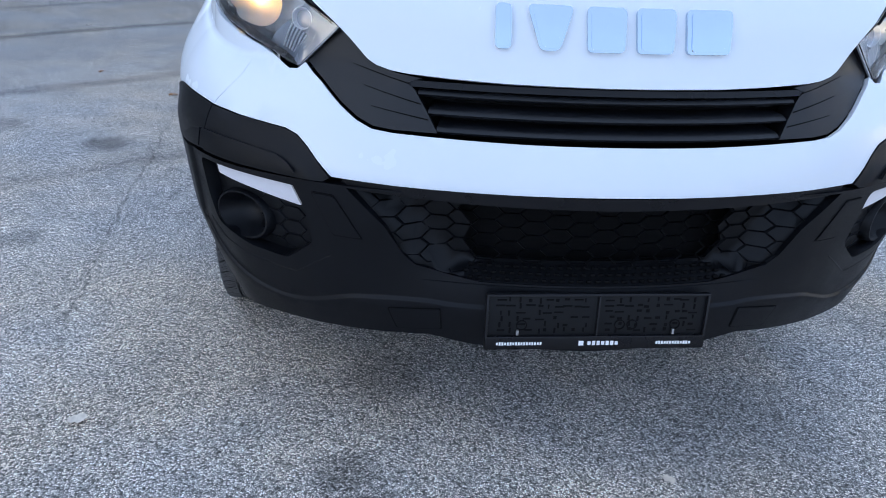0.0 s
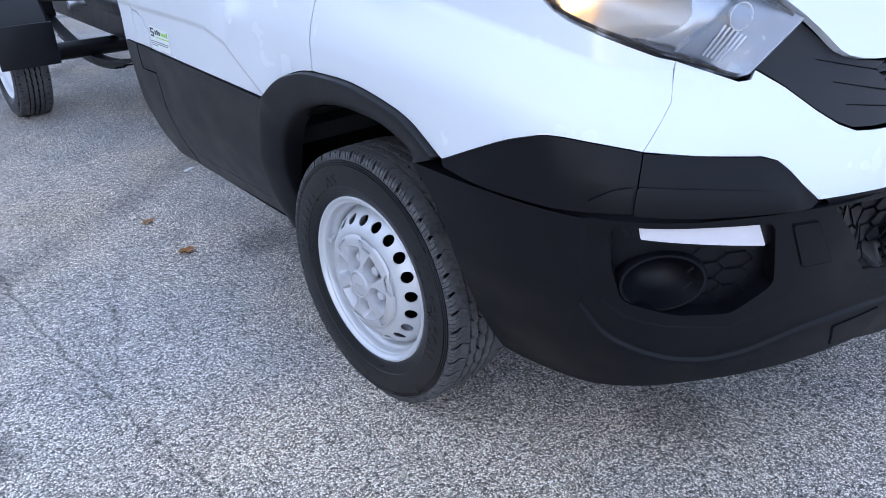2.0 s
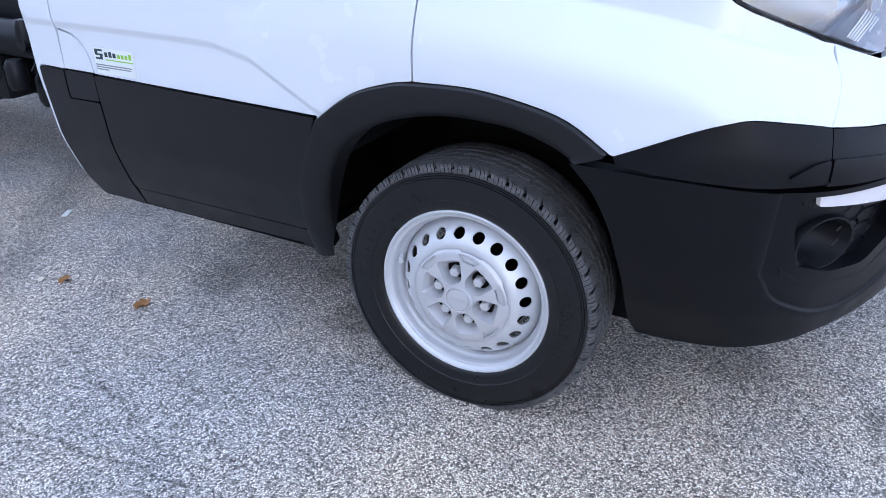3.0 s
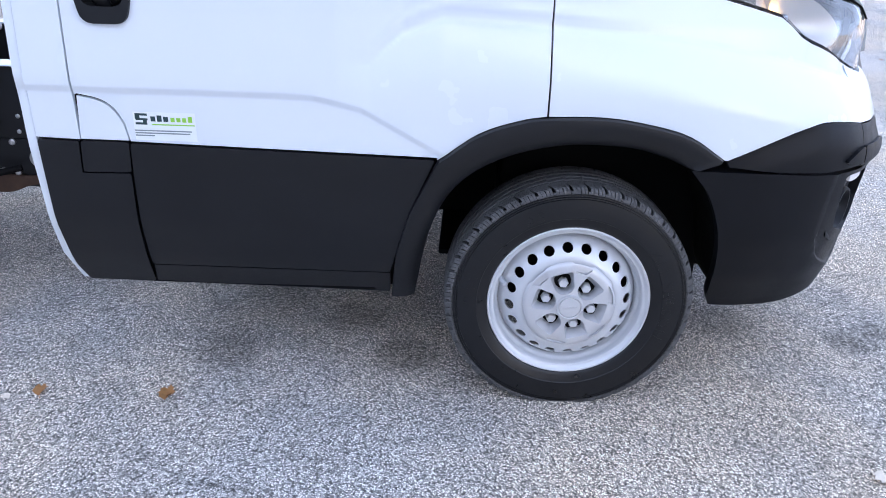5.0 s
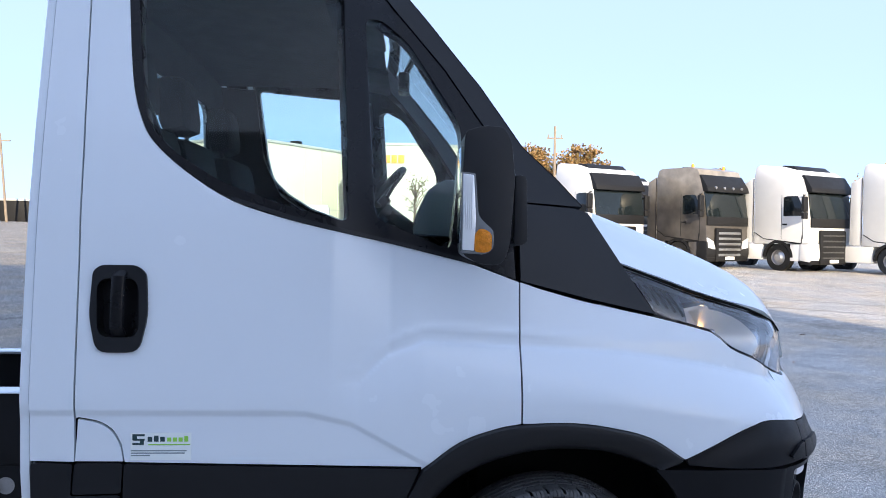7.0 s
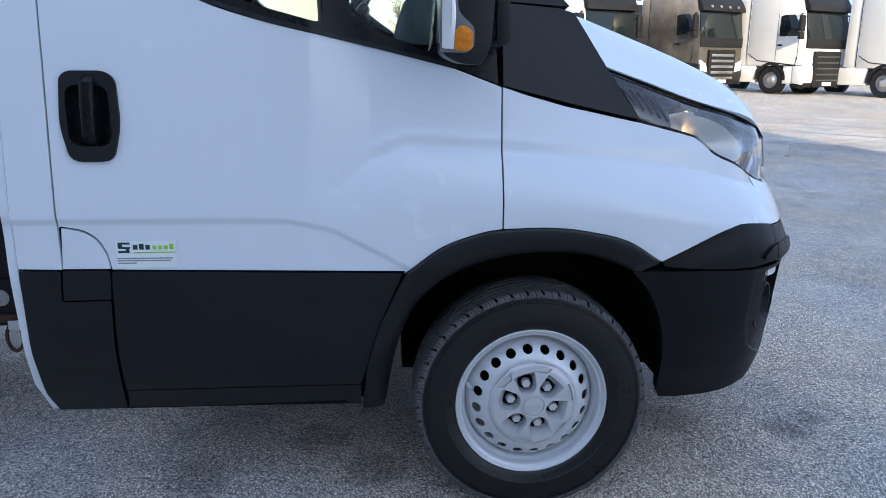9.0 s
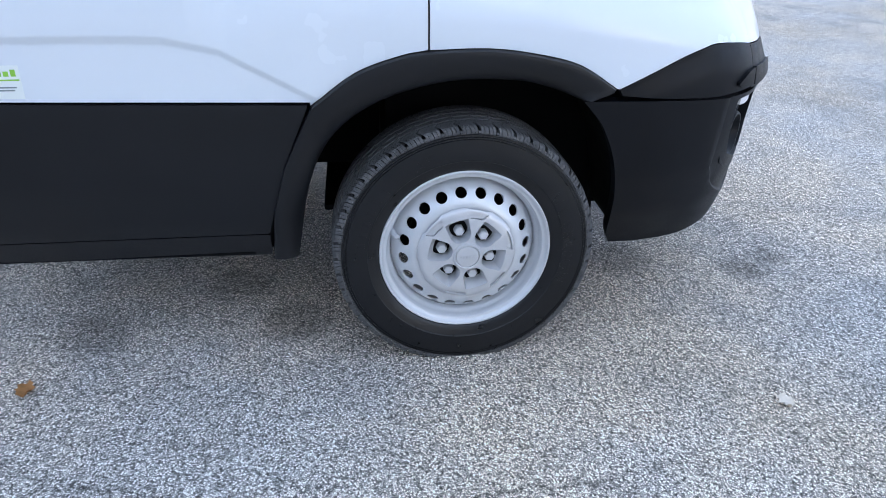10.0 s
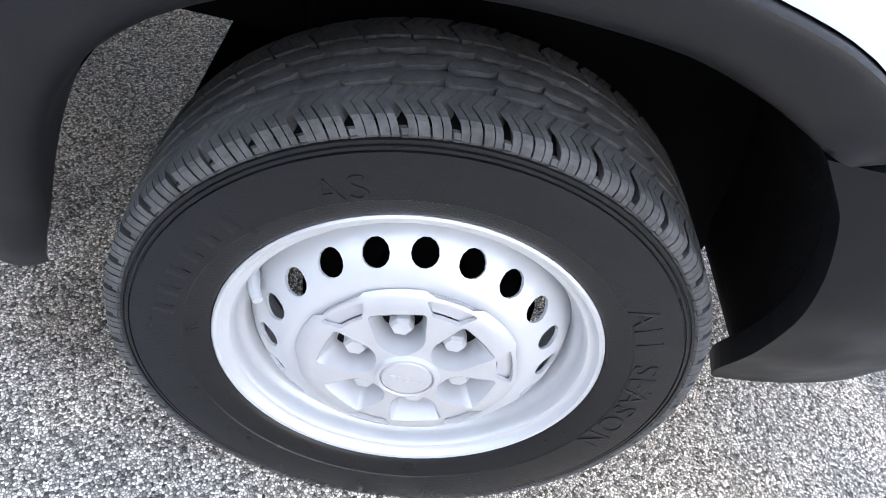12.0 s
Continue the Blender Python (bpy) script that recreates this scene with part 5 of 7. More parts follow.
    bmesh.ops.transform(bm, matrix=Matrix.Translation(c) @ axis.to_track_quat("Z", "Y").to_matrix().to_4x4(), verts=bm.verts)
    piece("bulb_cap", bm, LAMP_CHROME)
    ax = Vector((-0.35 * sgn, -0.93, 0.0)).normalized()
    q = ax.to_track_quat("Z", "Y").to_matrix().to_4x4()
    bm = bmesh.new()
    lathe(bm, [(0.004, -0.018), (0.016, -0.012), (0.023, 0.004), (0.025, 0.004), (0.018, -0.015), (0.004, -0.022)], 32, 2, closed=True)
    bmesh.ops.transform(bm, matrix=Matrix.Translation(lamp_surface(0.030, sgn)(0.13, 0.72)) @ q, verts=bm.verts)
    piece("side_light_bowl", bm, REFLECTOR, "small bright side light bowl", 60)
    for k in range(7):
        bm = bmesh.new()
        tube(bm, [tuple(lamp_surface(0.031 - 0.004 * smooth01((v - 0.2) / 0.3), sgn)(0.07 + 0.013 * k, v)) for v in np.linspace(0.16, 0.55, 6)], 0.0022, 6)
        piece("lamp_flute", bm, REFLECTOR)
    for k in range(5):
        bm = bmesh.new()
        tube(bm, [tuple(lamp_surface(0.028, sgn)(0.80 + 0.035 * k, v)) for v in np.linspace(0.25 + 0.03 * k, 0.8, 6)], 0.004, 6)
        piece("lamp_fin", bm, DARK)

# upper grille: black side wings and three slats over a dark well
OPEN_L = [(0.482, 0.958), (0.462, 0.944), (0.430, 0.902), (0.402, 0.861)]
_w = [(a, z - 0.003) for a, z in HOOD_LOW if a > 0.47] + [(0.45, 0.968)] + OPEN_L + [(a, z + G) for a, z in GRILLE_LOW if a > 0.41][::-1]
panel("grille_wing", _w, BLACK, out=-0.008, thick=0.05, step=0.025)
for a0, z0, a1, z1 in ((0.62, 0.985, 0.475, 0.957), (0.585, 0.945, 0.445, 0.918), (0.56, 0.905, 0.425, 0.888)):
    panel("grille_wing_rib", [(a0, z0), (a1, z1), (a1, z1 - 0.0028), (a0, z0 - 0.0012)], DARK, out=-0.0066, thick=0.004, step=0.05)
# near-black backing puts the depth of shade behind the slats into its colour
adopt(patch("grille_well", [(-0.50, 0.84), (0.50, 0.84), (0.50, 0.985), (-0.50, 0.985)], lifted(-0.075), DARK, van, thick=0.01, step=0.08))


def slat(z, deep, tall, half):
    """A grille blade: a curved nose with a flat top running back."""
    verts, faces = [], []
    prof = [(-0.060, tall * 0.75), (-0.010, tall * 0.55), (-0.002, tall * 0.25), (0.0, 0.0), (-0.004, -tall * 0.25), (-0.014, -tall * 0.42), (-0.060, -tall * 0.2)]
    n = 48
    for i in range(n + 1):
        s = -half + 2 * half * i / n
        for o, h in prof:
            verts.append(skin(s, z + h, -0.012 + o + deep))
    m = len(prof)
    for i in range(n):
        for j in range(m):
            k = (j + 1) % m
            faces.append((i * m + j, i * m + k, (i + 1) * m + k, (i + 1) * m + j))
    faces += [tuple(range(m)), tuple(n * m + j for j in range(m - 1, -1, -1))]
    b = bmesh.new()
    vs = [b.verts.new(v) for v in verts]
    for f in faces:
        b.faces.new([vs[k] for k in f])
    return b


for z, half in ((0.936, 0.455), (0.899, 0.428), (0.864, 0.405)):
    piece("grille_slat", slat(z, 0.0, 0.018, half), BLACK, "black grille slat", 50)
adopt(patch("grille_top_strip", [(-0.49, 0.950), (0.49, 0.950), (0.50, 0.963), (-0.50, 0.963)], lifted(-0.010), BLACK_SMOOTH, van, thick=0.05, step=0.04))
# small toggles in the upper slot
for s in (0.40, -0.40):
    adopt(patch("slot_insert", fillet([(s - 0.025, 0.922), (s + 0.025, 0.922), (s + 0.025, 0.932), (s - 0.025, 0.932)], 0.003), lifted(-0.045), BLACK_SMOOTH, van, thick=0.01, step=0.03))


# lower grille: deep well with honeycomb
def comb_wall(s, z, extra=0.0):
    """The recessed lower grille: leans back towards its middle and its floor."""
    a = abs(s)
    edge = float(np.interp(z, [0.518, 0.548, 0.575, 0.64, 0.727], [0.30, 0.44, 0.47, 0.51, 0.598]))
    k = smooth01((edge - a) / 0.10)
    return skin(s, z, -0.012 - 0.055 * k + extra)


_well = [(-0.62, 0.735), (0.62, 0.735), (0.53, 0.64), (0.49, 0.57), (0.46, 0.54), (0.36, 0.518), (-0.36, 0.518), (-0.46, 0.54), (-0.49, 0.57), (-0.53, 0.64)]
adopt(patch("lower_grille_back", _well, lambda s, z: comb_wall(s, z, -0.0032), COMB_BLACK, van, holes=[[(-0.30, 0.555), (0.30, 0.555), (0.335, 0.60), (0.315, 0.64), (0.35, 0.68), (0.33, 0.712), (-0.33, 0.712), (-0.35, 0.68), (-0.315, 0.64), (-0.335, 0.60)]], thick=0.01, step=0.035))


def hex_rows(bm, surface, region, w, h, bar, tall=0.0015):
    """Flat-topped hexagon bars over a region of a surface."""
    lo, hi = np.array(region).min(0), np.array(region).max(0)
    rows = int((hi[1] - lo[1]) / h) + 2
    cols = int((hi[0] - lo[0]) / (w * 0.75)) + 3
    for c in range(cols):
        for r in range(rows):
            cx = lo[0] + c * w * 0.75
            cz = lo[1] + r * h + (h / 2 if c % 2 else 0)
            if not inside(np.array([cx]), np.array([cz]), region)[0]:
                continue
            ring = []
            for k in range(6):
                a = math.pi / 3 * k
                ring.append((math.cos(a) * w / 2, math.sin(a) * h / math.sqrt(3)))
            f = 1 - bar * 2 / h
            out_ring = [bm.verts.new(surface(cx + dx * 0.985, cz + dz * 0.985, 0.0)) for dx, dz in ring]
            top_ring = [bm.verts.new(surface(cx + dx * (f + 0.06), cz + dz * (f + 0.05), tall)) for dx, dz in ring]
            in_ring = [bm.verts.new(surface(cx + dx * f, cz + dz * f, -0.0024)) for dx, dz in ring]
            for k in range(6):
                j = (k + 1) % 6
                bm.faces.new((out_ring[k], out_ring[j], top_ring[j], top_ring[k]))
                bm.faces.new((top_ring[k], top_ring[j], in_ring[j], in_ring[k]))
    return bm


_reg = [(-0.60, 0.728), (0.60, 0.728), (0.51, 0.635), (0.46, 0.57), (0.42, 0.55), (-0.42, 0.55), (-0.46, 0.57), (-0.51, 0.635)]
piece("honeycomb_grille", hex_rows(bmesh.new(), comb_wall, _reg, 0.078, 0.036, 0.0016), COMB_BLACK, "black honeycomb lower grille", 25)
# shelf below the honeycomb, with rows of small studs
bm = bmesh.new()
_n = 40
_rows = []
for i in range(_n + 1):
    s = -0.46 + 0.92 * i / _n
    p, q = Vector(skin(s, 0.512, -0.004)), Vector(skin(s, 0.548, -0.075))
    _rows.append((bm.verts.new(p), bm.verts.new(q)))
for a, b in zip(_rows, _rows[1:]):
    bm.faces.new((a[0], b[0], b[1], a[1]))
piece("grille_shelf", bm, COMB_BLACK)
bm = bmesh.new()
for r in range(3):
    for i in range(30):
        s = -0.33 + 0.022 * i + (0.011 if r % 2 else 0)
        p = Vector(skin(s, 0.512, -0.004)).lerp(Vector(skin(s, 0.548, -0.075)), 0.25 + 0.25 * r)
        box(bm, p + Vector((0, 0, 0.003)), (0.013, 0.010, 0.007), 0.002, None, 1)
piece("shelf_studs", bm, DARK)
adopt(patch("grille_brow", [(-0.612, 0.742), (0.612, 0.742), (0.595, 0.722), (0.3, 0.716), (0, 0.714), (-0.3, 0.716), (-0.595, 0.722)], lifted(-0.006), BLACK_SMOOTH, van, thick=0.05, step=0.03))
# near-black backing sheet for the shade behind the honeycomb
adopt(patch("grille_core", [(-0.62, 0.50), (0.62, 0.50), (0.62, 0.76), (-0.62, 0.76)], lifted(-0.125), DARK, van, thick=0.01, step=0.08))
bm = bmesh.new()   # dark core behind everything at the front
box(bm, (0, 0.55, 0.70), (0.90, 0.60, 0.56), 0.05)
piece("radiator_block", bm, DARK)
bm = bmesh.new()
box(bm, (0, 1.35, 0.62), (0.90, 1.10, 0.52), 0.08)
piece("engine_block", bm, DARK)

# fog lamp recess: panel, honeycomb, blank cup, running light, cover plate
for sgn in (1, -1):
    def put(points):
        return points if sgn > 0 else mirror(points)
    wide = [(1.045, 0.730), (0.710, 0.720), (0.675, 0.565), (0.77, 0.495), (0.89, 0.503), (1.01, 0.54), (1.038, 0.63)]

    def fog_wall(s, z, extra=0.0):
        return skin(s, z, -0.030 + extra)
    adopt(patch("fog_panel", put(wide), lambda s, z: fog_wall(s, z), BUMPER, van, holes=[put([(0.917 + 0.080 * math.cos(a), 0.590 + 0.057 * math.sin(a)) for a in np.linspace(0, 2 * math.pi, 25)[:-1]])], thick=0.01, step=0.03))
    reg = put([(0.845, 0.655), (0.73, 0.640), (0.705, 0.575), (0.775, 0.527), (0.86, 0.530)])
    tagged(piece("fog_honeycomb", hex_rows(bmesh.new(), fog_wall, reg, 0.080, 0.038, 0.0026, 0.0034), BLACK, "black honeycomb infill", 25), kind="stuff")
    c = Vector(skin(0.917 * sgn, 0.590, -0.030))
    n = (Vector(skin(0.917 * sgn, 0.590, 0.1)) - c).normalized()
    q = n.to_track_quat("Z", "Y").to_matrix().to_4x4()
    bm = bmesh.new()
    lathe(bm, [(0.0, -0.046), (0.022, -0.042), (0.040, -0.022), (0.053, 0.004), (0.059, 0.018), (0.063, 0.018), (0.067, 0.010), (0.069, -0.01)], 44, 2)
    for v in bm.verts:
        v.co.x *= 1.34
        v.co.y *= 0.96
    bmesh.ops.transform(bm, matrix=Matrix.Translation(c) @ q, verts=bm.verts)
    piece("fog_blank", bm, BUMPER, "black fog lamp blanking cup", 40)
    adopt(patch("running_light_housing", put(fillet([(1.018, 0.728), (0.715, 0.716), (0.700, 0.656), (0.735, 0.646), (1.005, 0.690)], 0.008)), lifted(-0.020), BLACK_SMOOTH, van, thick=0.03, step=0.03))
    adopt(patch("running_light", put(fillet([(0.982, 0.722), (0.748, 0.710), (0.722, 0.658), (0.975, 0.691)], 0.004)), lifted(-0.008), RUNNING, van, "lit white daytime running light", thick=0.02, step=0.03))
    ob = adopt(patch("running_light_side", put(fillet([(0.745, 0.709), (0.722, 0.708), (0.705, 0.666), (0.719, 0.659)], 0.004)), lifted(-0.010), BLACK_SMOOTH, van, thick=0.015, step=0.02))
    # raised frame below the recess
    lip_o = put(fillet([(1.046, 0.575), (1.030, 0.535), (0.975, 0.508), (0.885, 0.488), (0.752, 0.474), (0.640, 0.548), (0.672, 0.575), (0.768, 0.510), (0.887, 0.518), (1.000, 0.553), (1.022, 0.580)], 0.012))
    adopt(patch("fog_lip", lip_o, lambda s, z: skin(s, z, 0.0065 - 0.018 * smooth01((z - float(np.interp(abs(s), [0.64, 0.752, 0.885, 0.975, 1.046], [0.540, 0.466, 0.480, 0.500, 0.552]))) / 0.055)), BUMPER, van, thick=0.02, step=0.012))
    for cover in ([(0.684, 0.703), (0.629, 0.702), (0.566, 0.605), (0.636, 0.605)], [(0.50, 0.428), (0.375, 0.443), (0.372, 0.385), (0.48, 0.372)]):
        mid = (sum(p[0] for p in cover) / 4, sum(p[1] for p in cover) / 4)
        ring = [(mid[0] + (a - mid[0]) * 1.07, mid[1] + (z - mid[1]) * 1.07) for a, z in cover]
        core_ring = [(mid[0] + (a - mid[0]) * 0.985, mid[1] + (z - mid[1]) * 0.985) for a, z in cover]
        adopt(patch("cover_seam", put(fillet(ring, 0.006)), lambda s, z: tuple(Vector(bumper_skin(s, z)) + (Vector(skin(s, z, 0.1)) - Vector(skin(s, z))).normalized() * 0.0012), DARK, van, holes=[put(fillet(core_ring, 0.006))], thick=0.004, step=0.012))
    adopt(patch("jacking_cover", put(fillet([(0.684, 0.703), (0.629, 0.702), (0.566, 0.605), (0.636, 0.605)], 0.008)), lambda s, z: tuple(bumper_skin(s, z)[k] + (Vector(skin(s, z, 0.1)) - Vector(skin(s, z))).normalized()[k] * 0.003 for k in range(3)), BUMPER, van, thick=0.006, step=0.03))
    adopt(patch("tow_cover", put(fillet([(0.50, 0.428), (0.375, 0.443), (0.372, 0.385), (0.48, 0.372)], 0.006)), lambda s, z: tuple(bumper_skin(s, z)[k] + (Vector(skin(s, z, 0.1)) - Vector(skin(s, z))).normalized()[k] * 0.003 for k in range(3)), BUMPER, van, thick=0.006, step=0.03))

# number plate holder: empty, black, ribbed, with a printed strip
plate_at = Matrix.Translation((0, 0.006, 0.440)) @ Matrix.Rotation(radians(-5), 4, "X")


def plate_piece(name, bm, mat, label=""):
    bmesh.ops.transform(bm, matrix=plate_at, verts=bm.verts)
    return piece(name, bm, mat, label)


bm = bmesh.new()
box(bm, (0, 0.010, -0.004), (0.532, 0.014, 0.142), 0.004)
plate_piece("plate_holder", bm, RIB, "empty black number plate holder")
for c, d in (((-0.263, 0.0, 0.006), (0.006, 0.010, 0.118)), ((0.263, 0.0, 0.006), (0.006, 0.010, 0.118)), ((0, 0.0, 0.066), (0.532, 0.010, 0.006)), ((0, 0.0, 0.012), (0.005, 0.009, 0.10))):
    plate_piece("holder_rail", box(bmesh.new(), c, d, 0.002), BLACK)
plate_piece("holder_strip", box(bmesh.new(), (0, 0.0, -0.055), (0.532, 0.012, 0.034), 0.004), BLACK_SMOOTH)
plate_piece("holder_mount", box(bmesh.new(), (0, 0.03, 0.0), (0.42, 0.04, 0.12), 0.004), DARK)
bm = bmesh.new()
_r = random.Random(5)
for half in (-1, 1):
    for i in range(10):
        for j in range(6):
            if _r.random() < 0.16:
                continue
            w, h = _r.choice([(0.012, 0.006), (0.018, 0.0045), (0.005, 0.013), (0.008, 0.008), (0.022, 0.004), (0.004, 0.010)])
            x, z = half * (0.030 + 0.0225 * i) + _r.uniform(-0.005, 0.005), -0.026 + 0.0155 * j + _r.uniform(-0.003, 0.003)
            box(bm, (x, 0.0026, z), (w, 0.0012, h), 0.0003, None, 1)
for x in (-0.18, 0.19, 0.055, 0.085):
    lathe(bm, [(0.013, 0.003), (0.013, 0.0014), (0.0105, 0.0014), (0.0105, 0.003)], 20, 1, (x, 0, -0.012))
tagged(plate_piece("plate_cutouts", bm, DARK), kind="stuff")
for x in (-0.19, 0.185):
    plate_piece("plate_clip", box(bmesh.new(), (x, -0.003, -0.028), (0.006, 0.006, 0.013), 0.001), STEEL)
for x0, x1, n, h in ((-0.240, -0.130, 17, 0.008), (0.145, 0.232, 13, 0.008), (-0.022, 0.055, 7, 0.011)):
    bm = bmesh.new()
    for i in range(n):
        w = (x1 - x0) / n
        box(bm, (x0 + (i + 0.5) * w, -0.0065, -0.0555), (w * 0.68, 0.0012, h * (1 if i % 3 else 0.8)), 0)
    tagged(plate_piece("plate_print", bm, INK_WHITE, "white printed line"), kind="stuff")
plate_piece("plate_mark", box(bmesh.new(), (-0.036, -0.0065, -0.0555), (0.012, 0.0012, 0.012), 0.001), INK_WHITE)

# maker's badge on the bonnet: five plain chrome plates
BADGE = [(0.256, 0.034, 0.034), (0.158, 0.098, 0.040), (0.039, 0.086, 0.080), (-0.069, 0.088, 0.080), (-0.190, 0.108, 0.100)]
for c, wt, wb in BADGE:
    o = fillet([(c + wt / 2, 1.128), (c - wt / 2, 1.128), (c - wb / 2, 1.042), (c + wb / 2, 1.042)], 0.012)
    adopt(patch("badge_plate", o, lambda x, h: hood_at(x, h, 0.014), CHROME, van, "plain chrome badge plate", thick=0.012, step=0.02))
    inner = [((a - c) * 0.80 + c, (z - 1.085) * 0.88 + 1.085) for a, z in o]
    adopt(patch("badge_face", inner, lambda x, h: hood_at(x, h, 0.0165), CHROME, van, thick=0.004, step=0.02))

# ---- chassis behind the cab ----
for sgn in (1, -1):
    bm = bmesh.new()
    x = -sgn * 0.45
    box(bm, (x, 4.4, 0.50), (0.008, 4.2, 0.17), 0.002)
    for z in (0.418, 0.585):
        box(bm, (x + sgn * 0.035, 4.4, z), (0.075, 4.2, 0.008), 0.002)
    piece("frame_rail", bm, FRAME_PAINT, "black painted steel frame rail")
    bm = bmesh.new()
    box(bm, (x - sgn * 0.004, 4.45, 0.717), (0.010, 4.0, 0.250), 0.002)
    for z in (0.596, 0.842):
        box(bm, (x + sgn * 0.035, 4.45, z), (0.085, 4.0, 0.006), 0.002)
    piece("upper_frame_plate", bm, FRAME_PAINT, "black steel subframe plate")
    bm = bmesh.new()
    box(bm, (x + sgn * 0.0, 4.45, 0.8475), (0.094, 4.0, 0.004), 0.001)
    piece("frame_cap_strip", bm, WHITE, "pale strip along the frame's top")
    for y, z, r in ((2.70, 0.46, 0.012), (2.941, 0.578, 0.012), (2.995, 0.472, 0.011), (2.942, 0.467, 0.011), (2.907, 0.616, 0.008), (2.901, 0.670, 0.008), (3.10, 0.46, 0.011), (3.2, 0.54, 0.011), (3.3, 0.46, 0.011), (3.5, 0.54, 0.011), (3.8, 0.47, 0.011), (4.1, 0.55, 0.011)):
        bm = bmesh.new()
        xx = x - sgn * 0.004
        lathe(bm, [(r, xx), (r, xx - sgn * 0.008), (r * 0.6, xx - sgn * 0.011), (0, xx - sgn * 0.011)], 8, 0, (0, y, z))
        piece("frame_bolt", bm, STEEL)
    bm = bmesh.new()
    lathe(bm, [(0.030, x - sgn * 0.005), (0.030, x - sgn * 0.0052), (0.024, x - sgn * 0.0052)], 28, 0, (0, 2.864, 0.518))
    lathe(bm, [(0.024, x - sgn * 0.0056), (0.0, x - sgn * 0.0056)], 28, 0, (0, 2.864, 0.518))
    piece("rail_opening", bm, STEEL)
for y in (2.75, 3.6, 4.4, 5.3, 6.4):
    bm = bmesh.new()
    box(bm, (0, y, 0.52), (0.88, 0.09, 0.12), 0.01)
    piece("cross_member", bm, FRAME_PAINT)
bm = bmesh.new()
tube(bm, [(0, 2.4, 0.5), (0, 4.75, 0.40)], 0.045, 14)
piece("drive_shaft", bm, FRAME_PAINT)
bm = bmesh.new()
tube(bm, [(-0.10, 3.118, 0.918), (-0.10, 3.124, 0.917), (-0.10, 3.16, 0.908), (-0.10, 3.3, 0.875), (-0.10, 3.6, 0.82)], [0.010, 0.019, 0.024, 0.025, 0.025], 12)
piece("intake_pipe", bm, COVER, "pale ribbed hose between the rails")
bm = bmesh.new()
tube(bm, [(-0.47, 2.824 + 0.028 * math.cos(a), 0.375 + 0.050 * math.sin(a)) for a in np.linspace(0, 2 * math.pi, 25)[:-1]], 0.007, 8, closed=True)
box(bm, (-0.47, 2.824, 0.43), (0.02, 0.03, 0.05), 0.004)
piece("exhaust_bracket", bm, RUST, "rusty exhaust strap")
bm = bmesh.new()
tube(bm, [(-0.10, 2.5, 0.40), (-0.20, 3.0, 0.40), (-0.26, 4.2, 0.40)], 0.045, 12)
piece("exhaust_pipe", bm, RUST)
bm = bmesh.new()
box(bm, (-0.475, 2.812, 0.424), (0.02, 0.05, 0.034), 0.003)
piece("sensor_box", bm, COVER)
bm = bmesh.new()
prism(bm, fillet([(2.80, 0.455), (2.82, 0.435), (2.90, 0.425), (2.97, 0.395), (3.04, 0.395), (3.07, 0.43), (3.05, 0.46)], 0.02), -0.47, -0.44, 0, 0.003)
piece("spring_hanger", bm, RUST)
# brackets with bent arms seen beside the rail
bm = bmesh.new()
box(bm, (-0.50, 3.22, 0.62), (0.09, 0.16, 0.28), 0.02)
tube(bm, [(-0.50, 3.12, 0.70), (-0.60, 3.16, 0.66), (-0.62, 3.22, 0.58)], 0.012, 8)
tube(bm, [(-0.47, 2.97, 0.64), (-0.50, 3.02, 0.66), (-0.50, 3.12, 0.70)], 0.010, 8)
piece("side_bracket", bm, FRAME_PAINT)
bm = bmesh.new()
lathe(bm, [(0.0, 3.02), (0.06, 3.03), (0.075, 3.06), (0.075, 4.56), (0.06, 4.60), (0.0, 4.61)], 24, 1, (-0.56, 0, 0.69))
piece("air_tank", bm, FRAME_PAINT, "black tank slung beside the frame")
for k, (y, z, r) in enumerate(((3.06, 0.66, 0.035), (3.14, 0.60, 0.045), (3.20, 0.70, 0.03))):
    bm = bmesh.new()
    lathe(bm, [(0.0, -0.60 - 0.03 * k), (r, -0.60 - 0.03 * k), (r, -0.46), (0.0, -0.45)], 16, 0, (0, y, z))
    piece("valve_body", bm, FRAME_PAINT)
bm = bmesh.new()
tube(bm, [(-0.52, 2.95, 0.80), (-0.60, 3.10, 0.78), (-0.58, 3.3, 0.66), (-0.50, 3.5, 0.60)], 0.014, 8)
tube(bm, [(-0.50, 2.90, 0.50), (-0.56, 3.05, 0.47), (-0.55, 3.3, 0.50)], 0.012, 8)
piece("air_hose", bm, DARK)
